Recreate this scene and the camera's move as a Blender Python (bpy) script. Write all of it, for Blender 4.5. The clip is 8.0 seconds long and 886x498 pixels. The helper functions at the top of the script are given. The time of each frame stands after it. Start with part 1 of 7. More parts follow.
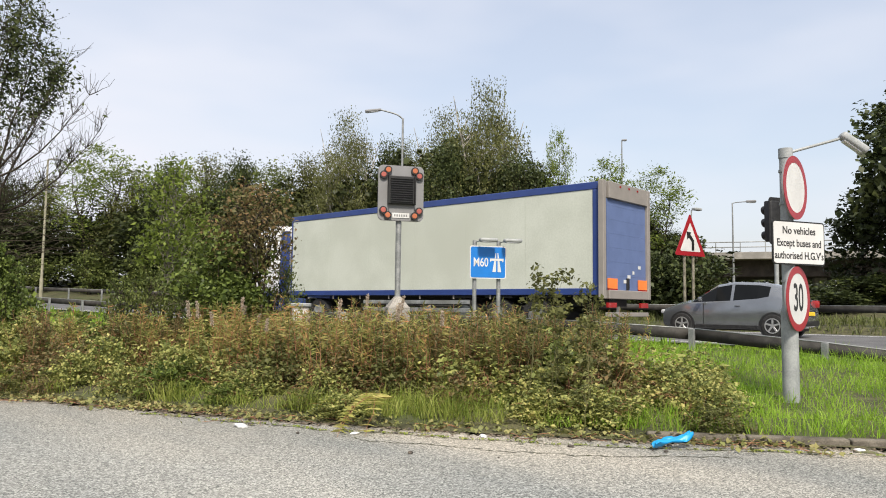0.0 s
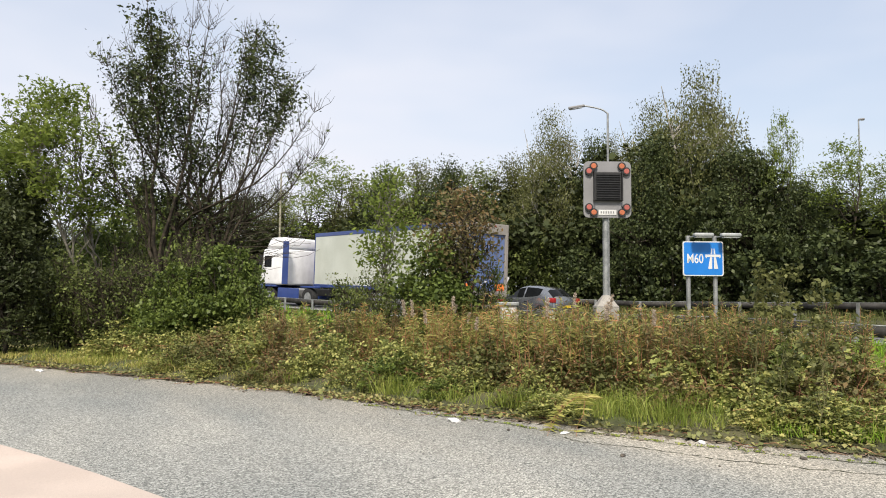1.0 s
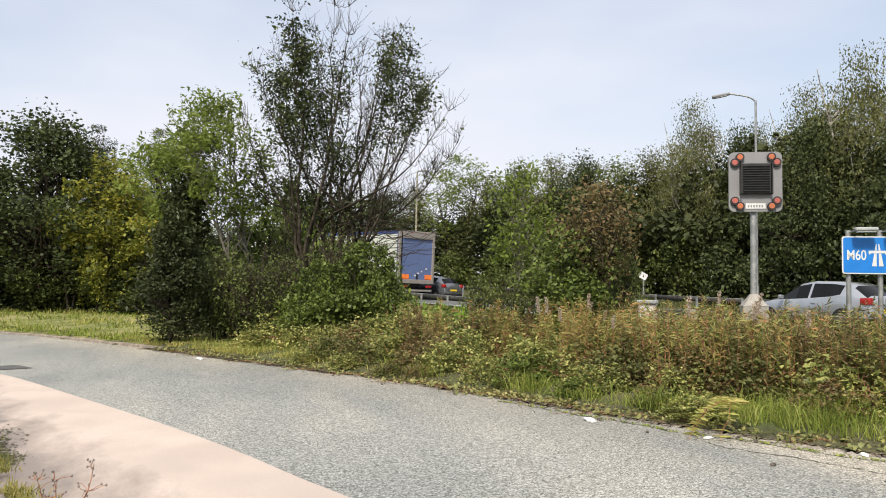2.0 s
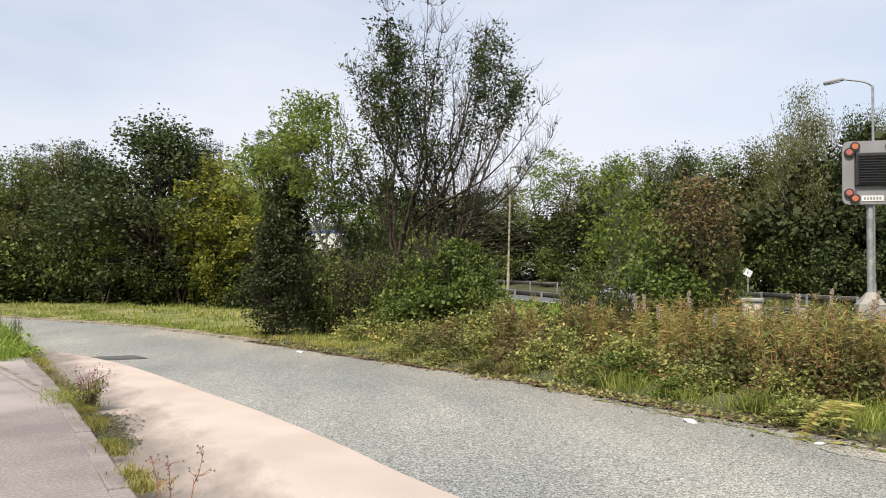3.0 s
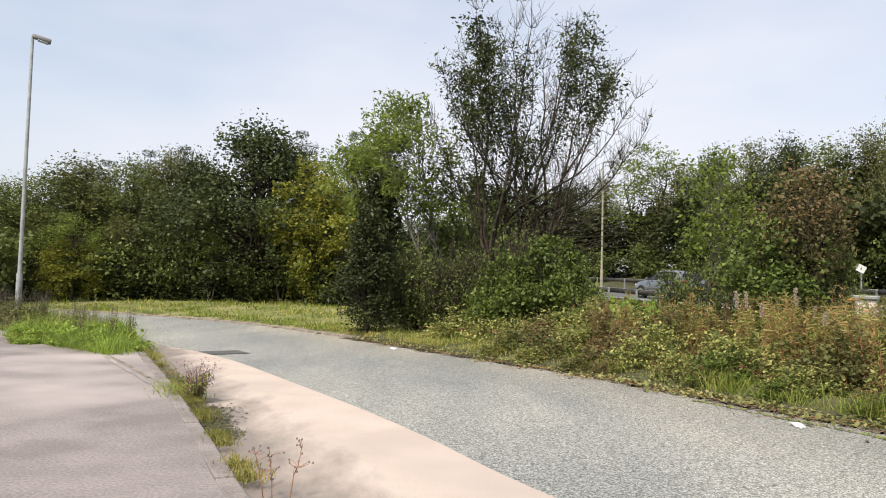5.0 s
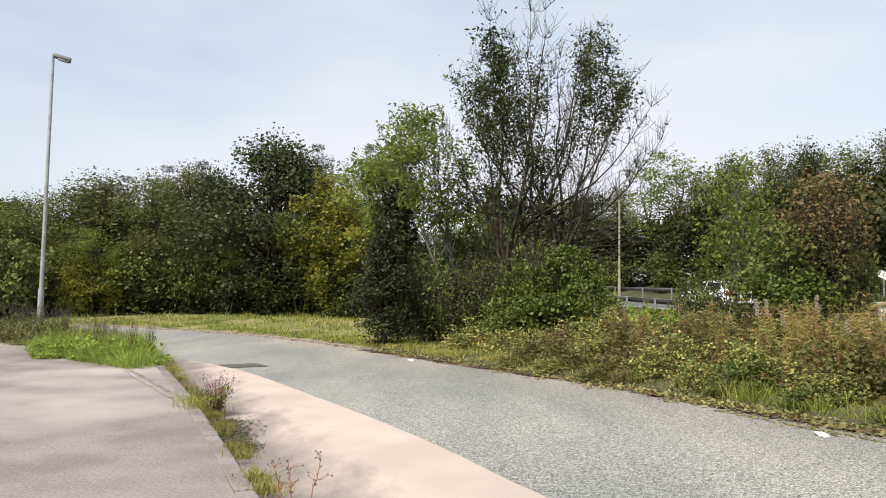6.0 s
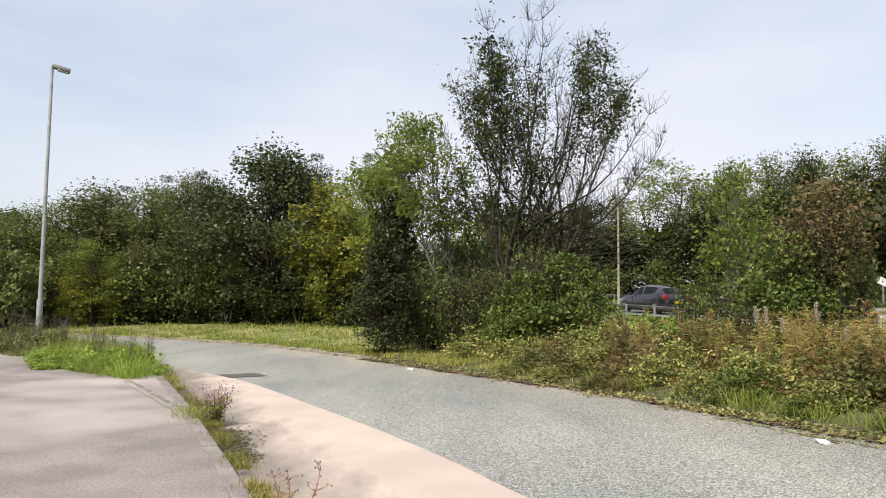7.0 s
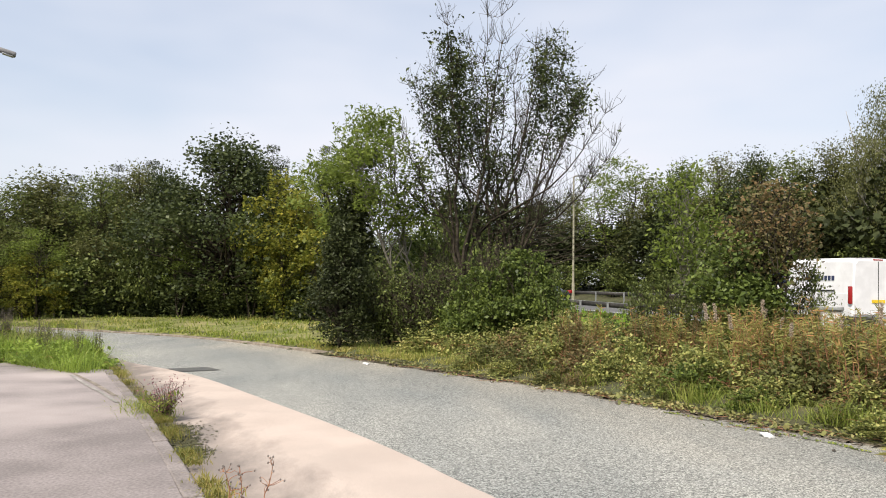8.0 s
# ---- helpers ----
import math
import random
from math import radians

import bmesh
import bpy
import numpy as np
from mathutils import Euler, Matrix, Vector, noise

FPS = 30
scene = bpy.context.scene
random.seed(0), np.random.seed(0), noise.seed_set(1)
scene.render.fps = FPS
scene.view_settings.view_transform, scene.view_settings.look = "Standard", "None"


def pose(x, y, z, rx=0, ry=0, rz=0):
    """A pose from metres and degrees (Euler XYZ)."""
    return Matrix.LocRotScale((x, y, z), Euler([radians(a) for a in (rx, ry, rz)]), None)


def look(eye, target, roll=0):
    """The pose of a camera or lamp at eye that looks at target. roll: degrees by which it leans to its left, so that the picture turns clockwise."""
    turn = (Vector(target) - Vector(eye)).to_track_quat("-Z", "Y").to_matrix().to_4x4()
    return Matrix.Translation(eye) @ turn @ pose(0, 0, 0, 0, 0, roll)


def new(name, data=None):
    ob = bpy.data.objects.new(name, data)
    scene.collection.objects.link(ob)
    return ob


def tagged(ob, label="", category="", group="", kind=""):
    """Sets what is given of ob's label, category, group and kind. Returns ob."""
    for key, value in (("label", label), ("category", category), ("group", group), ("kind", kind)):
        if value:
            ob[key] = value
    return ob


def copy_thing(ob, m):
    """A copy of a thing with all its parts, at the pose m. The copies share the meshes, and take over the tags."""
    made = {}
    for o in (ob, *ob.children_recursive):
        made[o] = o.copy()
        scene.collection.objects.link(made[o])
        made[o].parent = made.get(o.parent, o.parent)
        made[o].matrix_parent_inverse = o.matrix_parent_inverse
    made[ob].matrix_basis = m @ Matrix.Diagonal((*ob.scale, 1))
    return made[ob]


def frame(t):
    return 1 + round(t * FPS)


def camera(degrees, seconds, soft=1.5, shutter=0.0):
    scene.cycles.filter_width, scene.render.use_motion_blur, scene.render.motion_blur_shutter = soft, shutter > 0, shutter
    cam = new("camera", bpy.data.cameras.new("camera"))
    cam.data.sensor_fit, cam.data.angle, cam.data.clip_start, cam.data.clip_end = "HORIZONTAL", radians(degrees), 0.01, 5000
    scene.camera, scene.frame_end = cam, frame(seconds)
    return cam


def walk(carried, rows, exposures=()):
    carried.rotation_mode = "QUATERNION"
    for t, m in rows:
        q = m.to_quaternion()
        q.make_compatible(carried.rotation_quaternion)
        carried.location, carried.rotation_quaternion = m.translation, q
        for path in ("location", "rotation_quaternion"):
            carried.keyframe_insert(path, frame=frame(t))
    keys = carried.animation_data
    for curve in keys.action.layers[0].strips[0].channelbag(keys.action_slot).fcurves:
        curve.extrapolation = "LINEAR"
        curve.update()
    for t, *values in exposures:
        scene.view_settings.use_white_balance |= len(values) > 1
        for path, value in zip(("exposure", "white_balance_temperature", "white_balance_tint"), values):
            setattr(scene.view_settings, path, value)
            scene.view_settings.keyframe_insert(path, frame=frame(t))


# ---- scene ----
# ---- camera: it stands at one spot and pans ----
EYE = Vector((0.0, 0.0, 1.25))
cam = camera(62.26, 8.0, 1.0)
# seconds, turn to the left, tilt up, lean (degrees)
PAN = [(0.0, -42.1, 4.48, 0.67), (0.5, -32.96, 4.41, 0.67), (1.0, -26.06, 4.21, 0.65), (1.5, -20.43, 3.99, 0.95),
       (3.0, -8.31, 3.31, 1.53), (3.5, -5.84, 3.05, 1.56), (4.0, -3.89, 2.88, 1.63), (4.5, -2.34, 2.80, 1.61),
       (6.0, 0.10, 3.77, 0.86), (6.5, 0.35, 4.22, 0.62), (7.0, 0.04, 4.44, 0.59), (7.5, -1.10, 4.43, 0.66),
       (8.0, -3.34, 4.08, 1.04)]


def aim(turn, tilt):
    a, e = radians(turn), radians(tilt)
    return Vector((-math.sin(a) * math.cos(e), math.cos(a) * math.cos(e), math.sin(e)))


walk(cam, [(t, look(EYE, EYE + aim(a, e), lean)) for t, a, e, lean in PAN])

# ---- sky and sun: a bright, hazy day ----
SUN_ELEV, SUN_AZ = 49.0, 214.0      # azimuth clockwise from +y: high, behind the viewer's left
world = bpy.data.worlds.new("sky")
scene.world = world
world.use_nodes = True
wn, wl = world.node_tree.nodes, world.node_tree.links
wn.clear()
w_out = wn.new("ShaderNodeOutputWorld")
w_bg = wn.new("ShaderNodeBackground")
w_sky = wn.new("ShaderNodeTexSky")
w_sky.sky_type = "NISHITA"
w_sky.sun_disc = False
w_sky.sun_elevation, w_sky.sun_rotation = radians(SUN_ELEV), radians(SUN_AZ)
w_sky.dust_density, w_sky.air_density = 3.0, 1.2
w_co = wn.new("ShaderNodeTexCoord")
w_map = wn.new("ShaderNodeMapping")
w_map.inputs["Scale"].default_value = (1.0, 1.0, 3.2)
w_noise = wn.new("ShaderNodeTexNoise")
w_noise.inputs["Scale"].default_value = 1.1
w_noise.inputs["Detail"].default_value = 4.0
w_noise.inputs["Roughness"].default_value = 0.55
w_ramp = wn.new("ShaderNodeValToRGB")
w_ramp.color_ramp.elements[0].position, w_ramp.color_ramp.elements[1].position = 0.38, 0.66
w_ramp.color_ramp.elements[0].color, w_ramp.color_ramp.elements[1].color = (0.48, 0.48, 0.48, 1), (0.98, 0.98, 0.98, 1)
w_mix = wn.new("ShaderNodeMix")
w_mix.data_type = "RGBA"
w_mix.inputs["B"].default_value = (8.5, 8.65, 9.45, 1)     # thin white cloud veil
wl.new(w_co.outputs["Generated"], w_map.inputs["Vector"])
wl.new(w_map.outputs["Vector"], w_noise.inputs["Vector"])
wl.new(w_noise.outputs["Fac"], w_ramp.inputs["Fac"])
wl.new(w_ramp.outputs["Color"], w_mix.inputs["Factor"])
w_gain = wn.new("ShaderNodeVectorMath")
w_gain.operation = "SCALE"
w_gain.inputs["Scale"].default_value = 1.8
wl.new(w_sky.outputs["Color"], w_gain.inputs[0])
wl.new(w_gain.outputs["Vector"], w_mix.inputs["A"])
wl.new(w_mix.outputs["Result"], w_bg.inputs["Color"])
w_bg.inputs["Strength"].default_value = 0.10
wl.new(w_bg.outputs["Background"], w_out.inputs["Surface"])

sun = new("sun", bpy.data.lights.new("sun", "SUN"))
sun.data.energy, sun.data.angle, sun.data.color = 4.9, radians(9), (1.0, 0.92, 0.80)
sd = -aim(-SUN_AZ, SUN_ELEV)
sun.rotation_mode = "QUATERNION"
sun.rotation_quaternion = sd.to_track_quat("-Z", "Y")
sun.location = (0, 0, 60)
scene.view_settings.exposure = 0.06

# ---- materials ----


def nodes_of(name):
    m = bpy.data.materials.new(name)
    m.use_nodes = True
    nt = m.node_tree
    return m, nt.nodes, nt.links, nt.nodes["Principled BSDF"]


def surface(name, c1, c2, scale=8.0, rough=0.8, metal=0.0, bump=0.15, fine=80.0, c3=None, blotch=0.6, spec=0.4):
    """A painted, mineral or metal surface: fine grain, wider blotches, relief."""
    m, n, l, b = nodes_of(name)
    co = n.new("ShaderNodeTexCoord")
    n1, n2 = n.new("ShaderNodeTexNoise"), n.new("ShaderNodeTexNoise")
    n1.inputs["Scale"].default_value, n1.inputs["Detail"].default_value = scale, 5
    n2.inputs["Scale"].default_value, n2.inputs["Detail"].default_value = fine, 3
    r = n.new("ShaderNodeValToRGB")
    r.color_ramp.elements[0].position, r.color_ramp.elements[1].position = 0.38, 0.62
    r.color_ramp.elements[0].color, r.color_ramp.elements[1].color = (*c1, 1), (*c2, 1)
    mx = n.new("ShaderNodeMix")
    mx.data_type, mx.blend_type = "RGBA", "OVERLAY"
    mx.inputs["Factor"].default_value = blotch
    l.new(co.outputs["Object"], n1.inputs["Vector"])
    l.new(co.outputs["Object"], n2.inputs["Vector"])
    l.new(n1.outputs["Fac"], r.inputs["Fac"])
    l.new(r.outputs["Color"], mx.inputs["A"])
    l.new(n2.outputs["Fac"], mx.inputs["B"])
    out = mx.outputs["Result"]
    if c3:
        n3 = n.new("ShaderNodeTexNoise")
        n3.inputs["Scale"].default_value, n3.inputs["Detail"].default_value = scale * 0.22, 4
        r3 = n.new("ShaderNodeValToRGB")
        r3.color_ramp.elements[0].position, r3.color_ramp.elements[1].position = 0.5, 0.68
        l.new(co.outputs["Object"], n3.inputs["Vector"])
        l.new(n3.outputs["Fac"], r3.inputs["Fac"])
        m3 = n.new("ShaderNodeMix")
        m3.data_type = "RGBA"
        m3.inputs["B"].default_value = (*c3, 1)
        l.new(r3.outputs["Color"], m3.inputs["Factor"])
        l.new(out, m3.inputs["A"])
        out = m3.outputs["Result"]
    l.new(out, b.inputs["Base Color"])
    b.inputs["Roughness"].default_value, b.inputs["Metallic"].default_value = rough, metal
    b.inputs["Specular IOR Level"].default_value = spec
    if bump:
        bp = n.new("ShaderNodeBump")
        bp.inputs["Strength"].default_value, bp.inputs["Distance"].default_value = bump, 0.01
        l.new(n2.outputs["Fac"], bp.inputs["Height"])
        l.new(bp.outputs["Normal"], b.inputs["Normal"])
    return m


def foliage(name, cols, through_light=0.35, rough=0.48, gain=1.12):
    """Leaves or blades: each leaf takes its own tone from the list."""
    m, n, l, b = nodes_of(name)
    g = n.new("ShaderNodeNewGeometry")
    r = n.new("ShaderNodeValToRGB")
    el = r.color_ramp.elements
    while len(el) < len(cols):
        el.new(0.5)
    for i, c in enumerate(cols):
        c = (c[0] * gain, c[1] * gain, c[2] * gain * 1.12)
        el[i].position, el[i].color = i / max(1, len(cols) - 1), (*c, 1)
    co = n.new("ShaderNodeTexCoord")
    ns = n.new("ShaderNodeTexNoise")
    ns.inputs["Scale"].default_value = 0.8
    l.new(co.outputs["Object"], ns.inputs["Vector"])
    ad = n.new("ShaderNodeMath")
    ad.operation = "MULTIPLY_ADD"
    ad.inputs[1].default_value, ad.inputs[2].default_value = 1.6, -0.55
    l.new(ns.outputs["Fac"], ad.inputs[0])
    mxv = n.new("ShaderNodeMix")
    mxv.inputs["Factor"].default_value = 0.45
    l.new(g.outputs["Random Per Island"], mxv.inputs["A"])
    l.new(ad.outputs["Value"], mxv.inputs["B"])
    l.new(mxv.outputs["Result"], r.inputs["Fac"])
    l.new(r.outputs["Color"], b.inputs["Base Color"])
    b.inputs["Roughness"].default_value = rough
    b.inputs["Specular IOR Level"].default_value = 0.2
    tr = n.new("ShaderNodeBsdfTranslucent")
    l.new(r.outputs["Color"], tr.inputs["Color"])
    ms = n.new("ShaderNodeMixShader")
    ms.inputs[0].default_value = through_light
    l.new(b.outputs["BSDF"], ms.inputs[1])
    l.new(tr.outputs["BSDF"], ms.inputs[2])
    l.new(ms.outputs["Shader"], n["Material Output"].inputs["Surface"])
    return m


def gloss(name, col, rough=0.3, metal=0.0, coat=0.0):
    m = surface(name, tuple(v * 0.93 for v in col), tuple(min(1, v * 1.05) for v in col), 2.5, rough, metal, 0.03, 60, None, 0.12)
    m.node_tree.nodes["Principled BSDF"].inputs["Coat Weight"].default_value = coat
    return m


def asphalt():
    """Worn chipped asphalt: pale stones in darker binder, rubbed lanes, stains."""
    m, n, l, b = nodes_of("worn_asphalt")
    co = n.new("ShaderNodeTexCoord")
    vo = n.new("ShaderNodeTexVoronoi")
    vo.inputs["Scale"].default_value = 98
    stone = n.new("ShaderNodeValToRGB")
    stone.color_ramp.elements[0].color, stone.color_ramp.elements[1].color = (0.085, 0.089, 0.086, 1), (0.46, 0.46, 0.44, 1)
    e = stone.color_ramp.elements.new(0.5)
    e.color = (0.235, 0.235, 0.223, 1)
    sep = n.new("ShaderNodeSeparateColor")
    l.new(co.outputs["Object"], vo.inputs["Vector"])
    l.new(vo.outputs["Color"], sep.inputs["Color"])
    l.new(sep.outputs["Red"], stone.inputs["Fac"])
    big, mid = n.new("ShaderNodeTexNoise"), n.new("ShaderNodeTexNoise")
    big.inputs["Scale"].default_value, big.inputs["Detail"].default_value = 0.35, 6
    mid.inputs["Scale"].default_value, mid.inputs["Detail"].default_value = 26.0, 4
    mp = n.new("ShaderNodeMapping")
    mp.inputs["Rotation"].default_value = (0, 0, radians(-28))
    mp.inputs["Scale"].default_value = (1.6, 0.45, 1)
    l.new(co.outputs["Object"], mp.inputs["Vector"])
    l.new(mp.outputs["Vector"], big.inputs["Vector"])
    l.new(co.outputs["Object"], mid.inputs["Vector"])
    r1, r2 = n.new("ShaderNodeValToRGB"), n.new("ShaderNodeValToRGB")
    r1.color_ramp.elements[0].position, r1.color_ramp.elements[1].position = 0.36, 0.64
    r1.color_ramp.elements[0].color, r1.color_ramp.elements[1].color = (0.77, 0.80, 0.81, 1), (1.17, 1.15, 1.10, 1)
    r2.color_ramp.elements[0].position, r2.color_ramp.elements[1].position = 0.3, 0.7
    r2.color_ramp.elements[0].color, r2.color_ramp.elements[1].color = (0.78, 0.79, 0.79, 1), (1.2, 1.2, 1.19, 1)
    m1, m2 = n.new("ShaderNodeMix"), n.new("ShaderNodeMix")
    for mm in (m1, m2):
        mm.data_type, mm.blend_type = "RGBA", "MULTIPLY"
        mm.inputs["Factor"].default_value = 1.0
    l.new(big.outputs["Fac"], r1.inputs["Fac"])
    l.new(mid.outputs["Fac"], r2.inputs["Fac"])
    l.new(stone.outputs["Color"], m1.inputs["A"])
    l.new(r1.outputs["Color"], m1.inputs["B"])
    l.new(m1.outputs["Result"], m2.inputs["A"])
    l.new(r2.outputs["Color"], m2.inputs["B"])
    # pale dust lies along the verge side of the road
    dp = n.new("ShaderNodeVectorMath")
    dp.operation = "DOT_PRODUCT"
    dp.inputs[1].default_value = (0.859, 0.511, 0)
    l.new(co.outputs["Object"], dp.inputs[0])
    off = n.new("ShaderNodeMath")
    off.operation = "MULTIPLY_ADD"
    off.inputs[1].default_value = 2.4
    l.new(big.outputs["Fac"], off.inputs[0])
    l.new(dp.outputs["Value"], off.inputs[2])
    mr = n.new("ShaderNodeMapRange")
    mr.inputs["From Min"].default_value, mr.inputs["From Max"].default_value = 6.3, 8.6
    l.new(off.outputs["Value"], mr.inputs["Value"])
    m3 = n.new("ShaderNodeMix")
    m3.data_type, m3.blend_type = "RGBA", "MULTIPLY"
    m3.inputs["B"].default_value = (1.16, 1.07, 0.97, 1)
    l.new(mr.outputs["Result"], m3.inputs["Factor"])
    l.new(m2.outputs["Result"], m3.inputs["A"])
    l.new(m3.outputs["Result"], b.inputs["Base Color"])
    b.inputs["Roughness"].default_value = 0.9
    b.inputs["Specular IOR Level"].default_value = 0.25
    bp = n.new("ShaderNodeBump")
    bp.inputs["Strength"].default_value, bp.inputs["Distance"].default_value = 0.5, 0.004
    l.new(vo.outputs["Distance"], bp.inputs["Height"])
    bp.invert = True
    l.new(bp.outputs["Normal"], b.inputs["Normal"])
    return m


def pink_concrete():
    """Smooth pink concrete with grey dirt washed along its kerb side."""
    m = surface("pink_concrete", (0.45, 0.372, 0.32), (0.505, 0.423, 0.366), 1.4, 0.9, 0, 0.25, 120, (0.40, 0.34, 0.298), 0.35)
    n, l = m.node_tree.nodes, m.node_tree.links
    b = n["Principled BSDF"]
    clean = b.inputs["Base Color"].links[0].from_socket
    co = n.new("ShaderNodeTexCoord")
    dp = n.new("ShaderNodeVectorMath")
    dp.operation = "DOT_PRODUCT"
    dp.inputs[1].default_value = (0.911, 0.411, 0)
    l.new(co.outputs["Object"], dp.inputs[0])
    streak = n.new("ShaderNodeMapping")
    streak.inputs["Rotation"].default_value = (0, 0, radians(24))
    streak.inputs["Scale"].default_value = (2.6, 0.9, 1)
    l.new(co.outputs["Object"], streak.inputs["Vector"])
    ns = n.new("ShaderNodeTexNoise")
    ns.inputs["Scale"].default_value, ns.inputs["Detail"].default_value, ns.inputs["Roughness"].default_value = 1.1, 8, 0.62
    l.new(streak.outputs["Vector"], ns.inputs["Vector"])
    off = n.new("ShaderNodeMath")
    off.operation = "MULTIPLY_ADD"
    off.inputs[1].default_value = 1.5
    l.new(ns.outputs["Fac"], off.inputs[0])
    l.new(dp.outputs["Value"], off.inputs[2])
    mr = n.new("ShaderNodeMapRange")
    mr.inputs["From Min"].default_value, mr.inputs["From Max"].default_value = 2.5, 1.95
    mr.inputs["To Max"].default_value = 0.9
    l.new(off.outputs["Value"], mr.inputs["Value"])
    mx = n.new("ShaderNodeMix")
    mx.data_type = "RGBA"
    mx.inputs["B"].default_value = (0.195, 0.167, 0.148, 1)
    l.new(mr.outputs["Result"], mx.inputs["Factor"])
    l.new(clean, mx.inputs["A"])
    l.new(mx.outputs["Result"], b.inputs["Base Color"])
    return m


ASPHALT = asphalt()
DARK_PATCH = surface("dark_tar_patch", (0.07, 0.07, 0.07), (0.11, 0.11, 0.1), 6, 0.9, 0, 0.6, 90)
PINK = pink_concrete()
PAVE = surface("pavement_concrete", (0.185, 0.162, 0.155), (0.255, 0.224, 0.215), 1.5, 0.92, 0, 0.5, 46, (0.385, 0.336, 0.32), 0.6)
KERB = surface("kerb_stone", (0.17, 0.145, 0.115), (0.28, 0.24, 0.195), 5, 0.95, 0, 0.5, 60, (0.2, 0.17, 0.13))
KERBOLD = surface("soiled_kerb_stone", (0.075, 0.066, 0.05), (0.17, 0.15, 0.12), 6, 0.95, 0, 0.6, 60, (0.06, 0.065, 0.03))
SOIL = surface("soil_and_litter", (0.045, 0.045, 0.022), (0.095, 0.09, 0.042), 5, 1.0, 0, 0.9, 40, (0.065, 0.08, 0.028))
ROADTAR = surface("carriageway_tar", (0.09, 0.09, 0.092), (0.13, 0.13, 0.13), 1.5, 0.85, 0, 0.5, 90)
WHITELINE = surface("road_paint", (0.6, 0.6, 0.58), (0.75, 0.75, 0.73), 8, 0.8)
GALV = surface("galvanised_steel", (0.21, 0.22, 0.22), (0.32, 0.33, 0.33), 5, 0.55, 0.4, 0.08, 40, (0.18, 0.18, 0.17), 0.35)
GREYPOST = surface("grey_post_paint", (0.27, 0.285, 0.285), (0.36, 0.375, 0.375), 4, 0.6, 0.1, 0.05, 50, (0.22, 0.23, 0.22), 0.3)
# rail steel darkened to carry the shade on the barrier faces
RAIL_SHADED = surface("shaded_rail", (0.026, 0.024, 0.022), (0.055, 0.052, 0.047), 4, 0.75, 0.1, 0.1, 40, (0.03, 0.025, 0.02), 0.4)
CONC = surface("weathered_concrete", (0.24, 0.225, 0.2), (0.34, 0.32, 0.29), 2, 0.9, 0, 0.3, 40, (0.2, 0.19, 0.17))
BARK = surface("grey_brown_bark", (0.035, 0.03, 0.024), (0.085, 0.07, 0.052), 9, 0.95, 0, 0.8, 45, None, 0.6, 0.1)
BARKP = surface("pale_birch_bark", (0.3, 0.28, 0.24), (0.5, 0.47, 0.41), 5, 0.85, 0, 0.5, 25, (0.13, 0.12, 0.1))
BARKM = surface("grey_green_bark", (0.13, 0.12, 0.09), (0.25, 0.23, 0.18), 6, 0.9, 0, 0.5, 30)
STEM = surface("dry_stems", (0.24, 0.1, 0.055), (0.38, 0.2, 0.11), 10, 0.9, 0, 0.2)
LEAF_MID = foliage("leaf_mid_green", [(0.04, 0.054, 0.016), (0.10, 0.128, 0.032), (0.185, 0.212, 0.055), (0.30, 0.295, 0.09)], 0.32)
LEAF_DARK = foliage("leaf_dark_green", [(0.02, 0.028, 0.011), (0.055, 0.073, 0.024), (0.105, 0.128, 0.039), (0.20, 0.205, 0.075)], 0.22, 0.45, 0.95)
LEAF_BRIGHT = foliage("leaf_bright_green", [(0.075, 0.105, 0.02), (0.135, 0.18, 0.03), (0.20, 0.25, 0.045), (0.28, 0.30, 0.08)], 0.42)
LEAF_YELLOW = foliage("leaf_yellowing", [(0.10, 0.13, 0.025), (0.20, 0.22, 0.035), (0.33, 0.30, 0.045), (0.42, 0.34, 0.06)], 0.4)
LEAF_OLIVE = foliage("leaf_olive_dull", [(0.0607, 0.0675, 0.0216), (0.108, 0.115, 0.0338), (0.162, 0.169, 0.054), (0.216, 0.203, 0.081)], 0.3)
LEAF_RUST = foliage("leaf_rusty_brown", [(0.08, 0.085, 0.03), (0.14, 0.125, 0.047), (0.22, 0.14, 0.06), (0.14, 0.165, 0.05)], 0.3)
# own colour of the conifers; on the thicket trees it stands for deep shade
LEAF_PINE = foliage("needles_and_wood_shade", [(0.024, 0.031, 0.01), (0.05, 0.062, 0.019), (0.098, 0.11, 0.035)], 0.1, 0.48, 0.95)
LEAF_BRAMBLE = foliage("leaf_bramble", [(0.045, 0.06, 0.02), (0.15, 0.175, 0.048), (0.25, 0.27, 0.072), (0.38, 0.365, 0.11), (0.52, 0.44, 0.16), (0.32, 0.16, 0.075)], 0.28)
LEAF_IVY = foliage("leaf_ivy_green", [(0.04, 0.06, 0.018), (0.105, 0.145, 0.03), (0.20, 0.255, 0.05), (0.31, 0.34, 0.085)], 0.28, 0.45, 0.92)
HERB = foliage("willowherb_leaf", [(0.14, 0.165, 0.04), (0.24, 0.26, 0.065), (0.32, 0.27, 0.085), (0.46, 0.18, 0.075), (0.21, 0.26, 0.06)], 0.36)
FLUFF = foliage("seed_fluff", [(0.46, 0.38, 0.26), (0.56, 0.48, 0.35), (0.50, 0.38, 0.27)], 0.4, 0.9, 1.0)
GRASS = foliage("grass_fresh", [(0.121, 0.216, 0.0203), (0.203, 0.351, 0.027), (0.311, 0.446, 0.054), (0.446, 0.486, 0.121)], 0.4)
